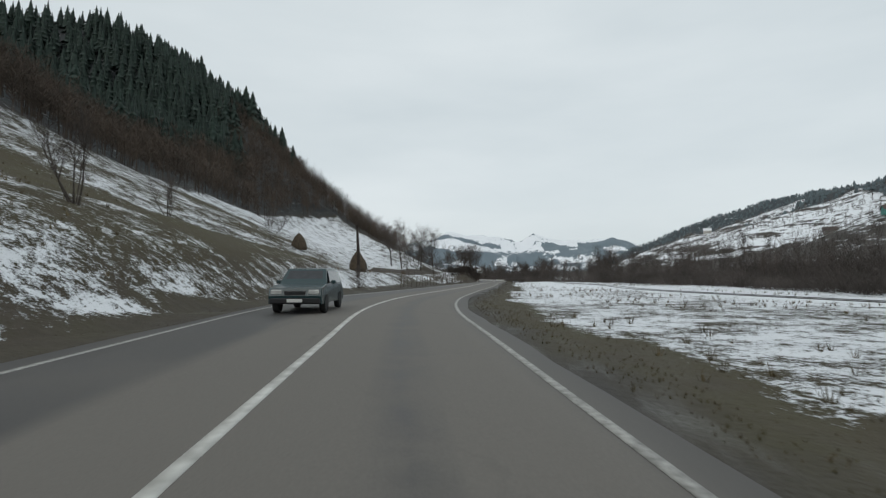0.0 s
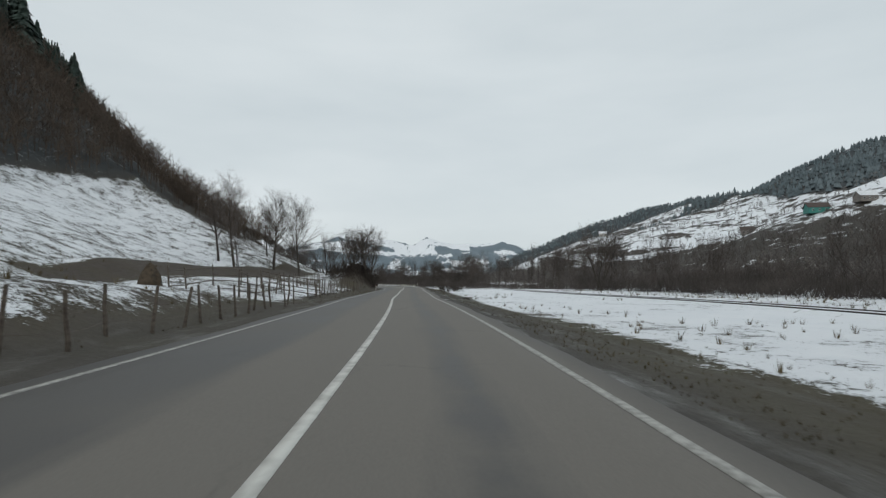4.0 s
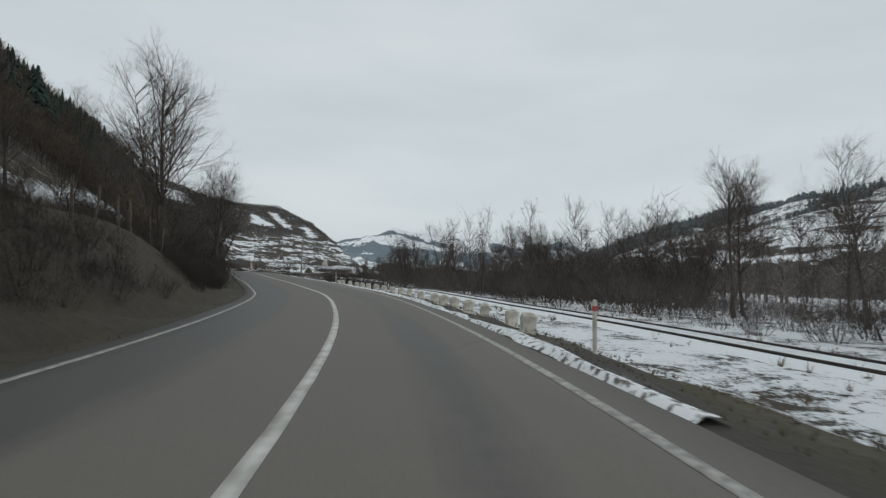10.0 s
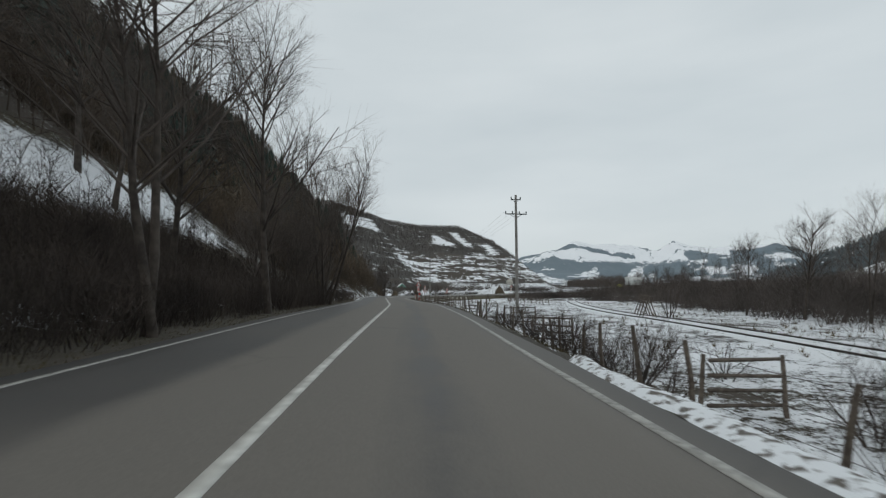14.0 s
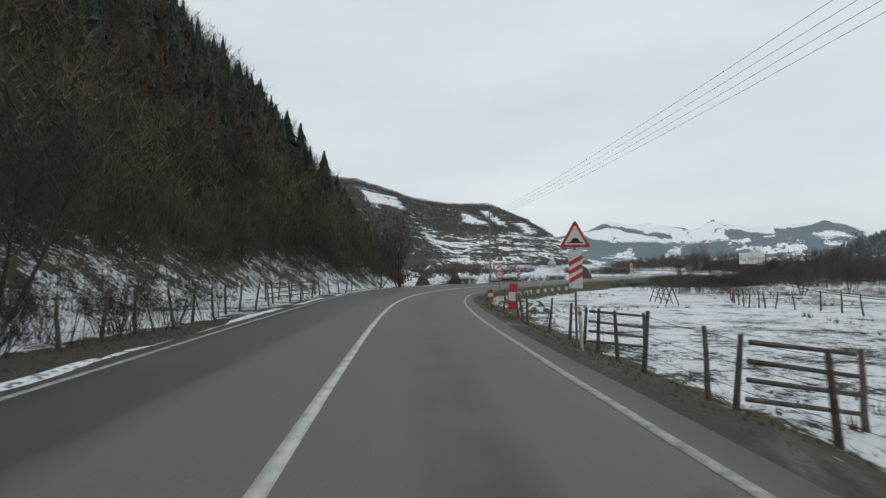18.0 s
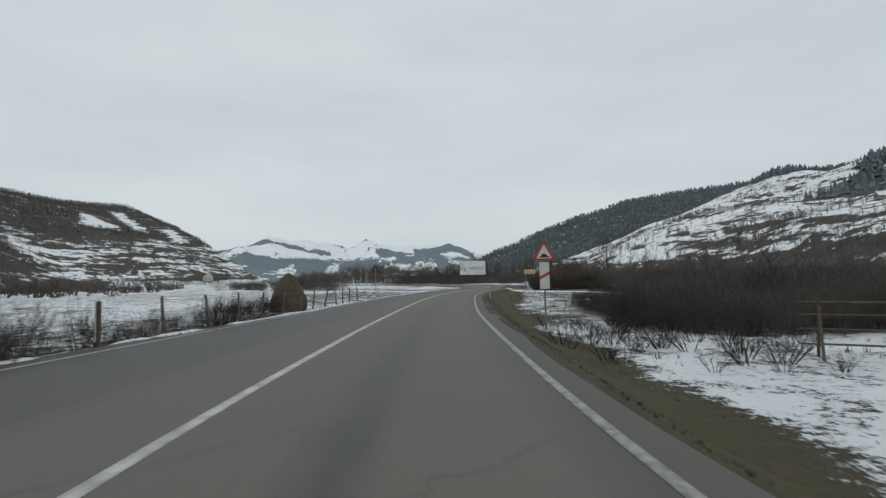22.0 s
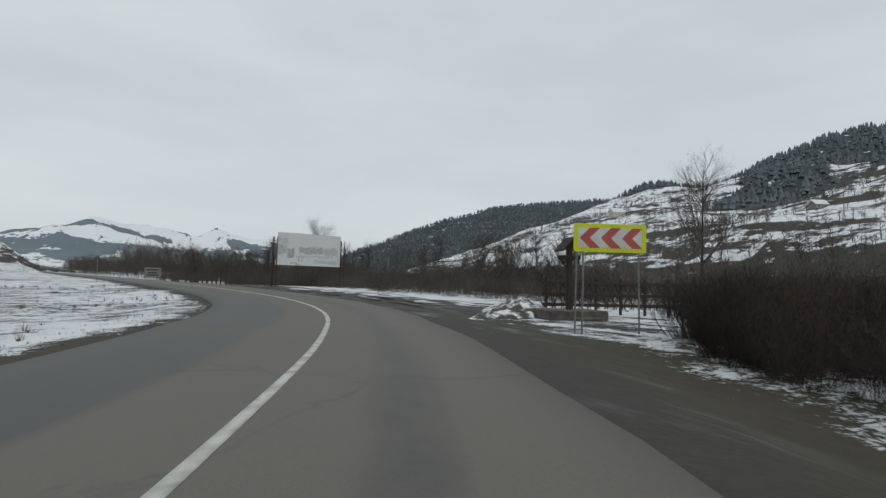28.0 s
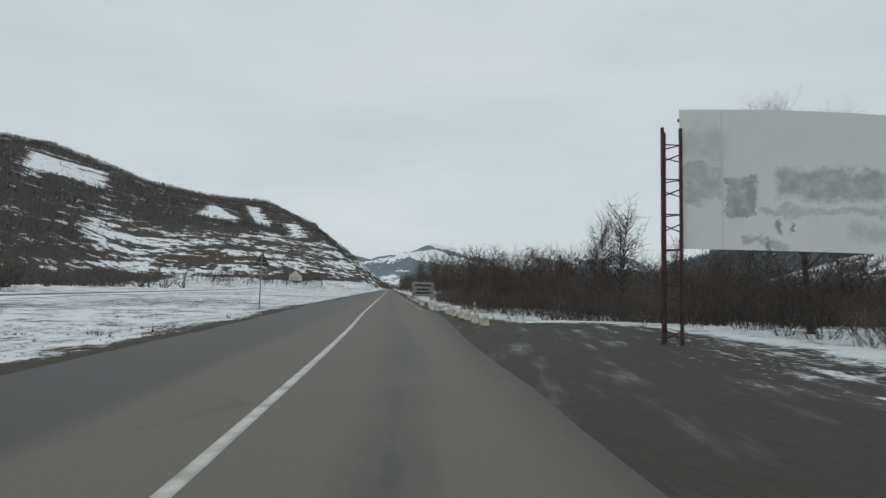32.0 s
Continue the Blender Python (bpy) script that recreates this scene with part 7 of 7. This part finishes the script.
body.add([p for r in rings for p in r], [(r * n_p + i, r * n_p + (i + 1) % n_p, (r + 1) * n_p + (i + 1) % n_p, (r + 1) * n_p + i) for r in range(3) for i in range(n_p)] + [tuple(range(n_p)), tuple(range(4 * n_p - 1, 3 * n_p - 1, -1))])
part("body", body, M_CARPAINT, car)
part("windscreen", Shape().add([(-0.66, 1.06, 1.03), (0.66, 1.06, 1.03), (0.6, 0.53, 1.46), (-0.6, 0.53, 1.46)], [(0, 1, 2, 3)]), M_GLASS, car, "dark windscreen")
for sx in (-1, 1):
    part("side_window", Shape().add([(sx * 0.885, 0.75, 1.02), (sx * 0.885, -1.75, 1.04), (sx * 0.74, -1.45, 1.45), (sx * 0.735, 0.4, 1.45)], [(0, 1, 2, 3)]), M_GLASS, car, "dark side glass")
    part("headlight", Shape().box((sx * 0.62, 2.14, 0.74), (0.36, 0.12, 0.16), 0.03), M_LAMP, car, "clear headlight")
    part("mirror", Shape().box((sx * 0.98, 0.6, 1.05), (0.18, 0.1, 0.13), 0.03), M_CARPAINT, car)
    for yy in (1.35, -1.35):
        wheel = part("wheel", Shape().lathe([(0.2, -0.1), (0.31, -0.1), (0.33, -0.05), (0.33, 0.05), (0.31, 0.1), (0.2, 0.1)], sides=20), M_RUBBER, car, "black tyre", m=pose(sx * 0.8, yy, 0.33, 0, 90, 0))
        part("rim", Shape().lathe([(0.05, -0.09), (0.2, -0.085), (0.2, 0.085), (0.05, 0.09)], sides=12), M_STEEL, wheel, "steel rim")
part("grille", Shape().box((0, 2.17, 0.7), (0.7, 0.06, 0.16), 0.02), M_BLACK, car)
part("bumper", Shape().box((0, 2.14, 0.45), (1.7, 0.16, 0.22), 0.05), M_BLACK, car)
part("number_plate", Shape().box((0, 2.23, 0.46), (0.5, 0.015, 0.11), 0), M_WHITE, car, "white plate with a plain bar")

# ---------------------------------------------------------------- houses in the valley
M_PLASTER = material("pale_plaster", (0.55, 0.53, 0.48), 0.85, (0.42, 0.40, 0.36), 1.0, bump=0.2)
M_TILE = material("dark_roof", (0.10, 0.07, 0.06), 0.8, (0.05, 0.04, 0.035), 2.0)
M_GREENWALL = material("green_painted_wall", (0.12, 0.32, 0.24), 0.8, (0.1, 0.26, 0.2), 1.0)


M_TEAL = material("teal_painted_boards", (0.06, 0.27, 0.23), 0.7, (0.045, 0.2, 0.17), 1.0)
M_DULLWALL = material("dull_grey_brown_render", (0.24, 0.215, 0.195), 0.85, (0.16, 0.145, 0.13), 1.2)


def house(x, y, w, l, h, turn, wall, snowy, label):
    t = thing("house", pose(x, y, lay(x, y) - 0.3, 0, 0, turn), label, "house", "valley houses")
    part("wall", Shape().box((0, 0, h / 2), (w, l, h), 0.05).prism([(-w / 2, h), (w / 2, h), (0, h + w * 0.42)], -l / 2 + 0.02, l / 2 - 0.02), wall, t)
    for sx in (-1, 1):
        part("roof", Shape().box((0, 0, 0), (w * 0.5 / math.cos(math.atan(0.84)) + 0.4, l + 0.8, 0.14), 0.02), M_SNOWPILE if snowy else M_TILE, t, "snow-covered roof" if snowy else "dark roof", m=pose(sx * w * 0.26, 0, h + w * 0.2, 0, sx * math.degrees(math.atan(0.84)), 0))
    for k in range(3):
        for sy in (-1, 1):
            win = part("window", Shape().box((-w / 2 - 0.01, l * (0.3 * (k - 1)), h * 0.55), (0.08, 0.9, 1.1), 0.01), M_WHITE, t)
            if sy == 1:
                part("pane", Shape().box((-w / 2 - 0.06, l * (0.3 * (k - 1)), h * 0.55), (0.02, 0.7, 0.9), 0), M_GLASS, win)
                break
        g = part("window", Shape().box((w * 0.28 * (k - 1), -l / 2 - 0.01, h * 0.55), (0.9, 0.08, 1.1), 0.01), M_WHITE, t)
        part("pane", Shape().box((w * 0.28 * (k - 1), -l / 2 - 0.06, h * 0.55), (0.7, 0.02, 0.9), 0), M_GLASS, g)
    part("chimney", Shape().box((w * 0.15, l * 0.2, h + w * 0.45), (0.5, 0.5, 1.1), 0.03), M_CONCRETE, t)


house(-235, 640, 7, 8, 3.0, 35, M_GREENWALL, True, "small green-walled house with a snowy roof")
house(-191, 850, 8, 9, 4.0, 15, M_PLASTER, False, "pale dark-roofed house at the foot of the terraced hill")
house(203, 313, 6, 10, 3.0, 75, M_TEAL, False, "long teal-walled farm building on the slope across the valley")
house(192, 352, 5, 7, 2.6, 60, M_DULLWALL, False, "small grey farmhouse beside the long teal building")
house(214, 296, 6, 8, 3.0, 80, M_DULLWALL, True, "grey farmhouse with a snowy roof above the woods")
house(260, 760, 8, 10, 4.0, 70, M_PLASTER, True, "pale farmhouse on the slope across the valley")
house(210, 900, 8, 10, 4.0, 80, M_PLASTER, True, "white farmhouse at the foot of the far slope")
house(204, 581, 5, 6, 2.3, 65, M_DULLWALL, True, "snow-roofed farmhouse between the fields of the slope")

# ---------------------------------------------------------------- low bushes, weeds and dry grass by the road
rng = np.random.default_rng(61)
x, y, s, d, _r = strewn(1700, (459, 479), (-20, -8.0), 64)
pts = heap(x, y, fractal(x, y, 3.2, 75) > np.where(d > -9.5, 0.52, 0.43) + 0.3 * ((s < 469) & (d > -8.5)) + 0.3 * (d > -6.4 - 0.2 * np.maximum(s - 471.5, 0)))
scatter("corner_thicket", FINE_SHRUBS, pts, _r.uniform(0.7, 2.1, len(pts)) * (0.1 + 1.7 * fractal(pts[:, 0], pts[:, 1], 3.5, 74, 3)), M_BRUSH, "dense dark thicket beside the chevron board", "bushes", 65)
x, y, s, d, _r = strewn(420, (476.5, 481.5), (-13.5, -8.2), 66)
pts = heap(x, y, d < -8.4 - 0.45 * np.maximum(s - 478, 0))
scatter("corner_thicket", FINE_SHRUBS, pts, _r.uniform(1.0, 2.3, len(pts)), M_BRUSH, "tall dark shrubs standing close behind the chevron board", "bushes", 67)
x, y, s, d, _r = strewn(620, (368, 402), (5.2, 12), 68)
pts = heap(x, y, fractal(x, y, 5, 69) > 0.45)
scatter("verge_brush", FINE_SHRUBS, pts, _r.uniform(0.5, 1.5, len(pts)), M_BRUSH, "low dark brush and dead stems along the meadow's edge", "bushes", 69)
x, y, s, d, _r = strewn(300, (212, 246), (-9.5, -5.0), 71)
pts = heap(x, y, (fractal(x, y, 4, 72) > 0.46) & (d < -5.4))
scatter("verge_brush", FINE_SHRUBS, pts, _r.uniform(0.6, 1.9, len(pts)), M_BRUSH, "bare dark brush on the bank beside the guard stones", "bushes", 73)
for k, (s, d, h) in enumerate(((464, -12.5, 5.2), (467, -14.5, 6.0), (470, -12.0, 4.6), (472.5, -15, 5.4), (475, -13, 4.2), (461.5, -14, 4.4), (478, -16.5, 5.0))):
    m = spot(s, d)
    bare_tree((2, 4, 5)[k % 3], m.translation.x, m.translation.y, h, k * 1.9, "young leafless tree in the thicket by the chevron board")
x, y, s, d, _r = strewn(2600, (147, 200), (5.0, 13), 84)
pts = heap(x, y, (d > left_edge(s) + 1.9) & (fractal(x, y, 3.5, 85) > 0.40))
scatter("bank_brush", FINE_SHRUBS, pts, _r.uniform(0.3, 1.1, len(pts)) * (0.4 + 1.1 * fractal(pts[:, 0], pts[:, 1], 4, 86)), M_BRUSH, "low dark tangle of stems covering the cut bank", "bushes", 86)
# rounded clump of brush behind the hay rack, and the thicket beyond it
x, y, s, d, _r = strewn(900, (397, 409), (-25, -10.5), 76)
pts = heap(x, y, (np.abs((s - 403) / 5.5) ** 2 + np.abs((d + 17.5) / 7.0) ** 2 < 0.8 + 0.5 * fractal(x, y, 4, 77)))
scatter("brush_clump", FINE_SHRUBS, pts, _r.uniform(1.1, 2.3, len(pts)), M_STREAM, "rounded clump of dark bare brush behind the hay rack", "bushes", 77)
x, y, s, d, _r = strewn(2400, (408, 446), (-24, -9.5), 78)
near_edge = np.interp(s, [408, 413, 425, 440, 446], [-11.5, -10.5, -12.5, -15.5, -17])
pts = heap(x, y, (d < near_edge + (fractal(x, y, 5, 79) - 0.5) * 5) & (fractal(x, y, 6, 80) > 0.36))
scatter("meadow_thicket", FINE_SHRUBS, pts, _r.uniform(0.45, 1.1, len(pts)) * (0.5 + fractal(pts[:, 0], pts[:, 1], 6, 81)), M_BRUSH, "low dark thicket in the hollow beside the road", "bushes", 79)
# bushes along the railway on the far side of the crossing
x, y, s, d, _r = strewn(1500, (500, 600), (18, 60), 82)
pts = heap(x, y, (fractal(x, y, 14, 83) > 0.52) & (np.abs(d - 24 - (s - 500) * 0.35) < 9))
scatter("railside_brush", FINE_SHRUBS, pts, _r.uniform(1.6, 3.8, len(pts)), M_STREAM, "bare brush along the railway beyond the crossing", "bushes", 83)
for xx, yy, hh, k in ((-36, 193.5, 9.0, 0), (-33, 199, 8.4, 1), (-30.4, 191, 6.0, 2), (-31, 204, 8.6, 0), (-39.5, 189, 7.0, 4), (-28.5, 198, 6.6, 2)):
    bare_tree(k, xx, yy, hh, yy * 2.1, "leafless tree in the row above the bend")
for s, d, hh, k in ((274, 5.4, 15, 4), (286.5, 7.5, 8, 2)):
    m = spot(s, d)
    bare_tree(k, m.translation.x, m.translation.y, hh, s, "slim upright leafless tree close beside the road")
for xx, yy, hh, k in ((-19.6, 269.3, 9.6, 0), (-16.8, 266.4, 8.6, 3), (-22.5, 274, 7.0, 1), (-28.5, 268, 4.4, 5)):
    bare_tree(k, xx, yy, hh, yy * 1.7, "round-crowned leafless tree beyond the railway", group="streamside trees")
for xx, yy, hh, k in ((-67.5, 249.8, 19, 0), (-70.5, 256.5, 17, 1), (-62.5, 249, 15, 0), (-72, 246, 18, 3)):
    bare_tree(k, xx, yy, hh, xx * 0.9, "tall leafless tree overtopping the woods on the slope")
BUSHES = []
for k in range(5):
    v, f = [], []
    for q in range(9):
        a = rng.uniform(0, 2 * math.pi)
        way = np.array((math.cos(a) * 0.5, math.sin(a) * 0.5, 0.9))
        grow(v, f, (math.cos(a) * 0.1, math.sin(a) * 0.1, -0.05), way / np.linalg.norm(way), rng.uniform(0.6, 0.95), 0.013, 2, rng, 0.5, 0.02, 3, (0, 4, 5))
    BUSHES.append(array_mesh("stems", np.array(v), np.array(f), M_BRUSH))


def bush(x, y, h, k, label):
    ob = new("bush", BUSHES[k % 5])
    ob.matrix_basis = Matrix.LocRotScale((x, y, lay(x, y) - 0.03), Euler((0, 0, k * 1.7)), (h * 1.25, h * 1.25, h))
    tagged(ob, label, "bush", "roadside bushes")


for k in range(150):
    zone = k % 6
    if zone in (0, 1):
        s, d, h = rng.uniform(390, 404), rng.uniform(-13, -6.6), rng.uniform(0.5, 1.3)
    elif zone == 2:
        s, d, h = rng.uniform(376, 404), rng.uniform(5.6, 10), rng.uniform(0.7, 1.4)
    elif zone == 3:
        s, d, h = rng.uniform(126, 146), rng.uniform(-8.5, -5.6), rng.uniform(0.5, 1.2)
    elif zone == 4:
        s, d, h = rng.uniform(218, 262), rng.uniform(-9.5, -5.4), rng.uniform(0.7, 1.9)
    else:
        s, d, h = rng.uniform(100, 150), rng.uniform(5.6, 7.6), rng.uniform(0.3, 0.7)
    m = spot(float(s), float(d))
    bush(m.translation.x, m.translation.y, float(h), k, "leafless dark bush at the roadside")


def tuft_template(seed):
    rg = np.random.default_rng(seed)
    v, f = [], []
    for i in range(9):
        a, r = rg.uniform(0, 2 * math.pi), rg.uniform(0.02, 0.25)
        p = np.array((math.cos(a) * r, math.sin(a) * r, -0.05))
        t = p + np.array((math.cos(a) * 0.45, math.sin(a) * 0.45, 0)) * rg.uniform(0.2, 1) + (0, 0, rg.uniform(0.5, 1.0))
        k = len(v)
        q = np.array((-math.sin(a), math.cos(a), 0)) * 0.045
        v += [p - q, p + q, t]
        f.append((k, k + 1, k + 2))
    return np.array(v), np.array(f)


TUFTS = [tuft_template(k) for k in range(6)]
M_DRYGRASS = material("dry_roadside_grass", (0.15, 0.115, 0.06), 0.95, (0.07, 0.054, 0.03), 0.5, vary=0.5)
M_GREENGRASS = material("damp_olive_grass", (0.105, 0.088, 0.036), 0.95, (0.05, 0.042, 0.018), 0.5, vary=0.45)
s, side = rng.uniform(-5, 560, 52000), rng.choice((-1, 1), 52000)
edge = np.where(side > 0, left_edge(s) + 0.75, -right_edge(s) + 0.9)
d = side * (edge + np.abs(rng.normal(0, 1.6, 52000)))
lay_by = (side < 0) & (s > 462) & (s < 545)
x, y, tx, ty = along(s)
x, y = x - ty * d, y + tx * d
keep = ~lay_by & (rng.uniform(0, 1, 52000) < np.where(side < 0, np.interp(s, [0, 70, 100, 140, 560], [0.9, 0.8, 0.5, 0.9, 0.9]), np.where(s > 440, 0.22, 0.8)))
pts = heap(x, y, keep)
half = np.arange(len(pts)) % 2 == 0
scatter("dry_grass", TUFTS, pts[half], rng.uniform(0.03, 0.10, half.sum()), M_DRYGRASS, "tufts of dry yellow grass along both verges", "grass", 62)
scatter("olive_grass", TUFTS, pts[~half], rng.uniform(0.03, 0.09, (~half).sum()), M_GREENGRASS, "tufts of damp olive grass along both verges", "grass", 63)
# dead weeds poking through the snow of the fields
s, d = rng.uniform(0, 560, 16000), np.where(rng.uniform(0, 1, 16000) < 0.6, -rng.uniform(6, 34, 16000), rng.uniform(6, 30, 16000))
x, y, tx, ty = along(s)
x, y = x - ty * d, y + tx * d
keep = (fractal(x, y, 9, 66) > 0.5) & ~((d < 0) & (s > 462) & (s < 545) & (d > -18))
pts = heap(x, y, keep)
scatter("field_weeds", TUFTS, pts, rng.uniform(0.10, 0.38, len(pts)), M_DRYGRASS, "dead weeds poking through the snow of the fields", "weeds", 67)
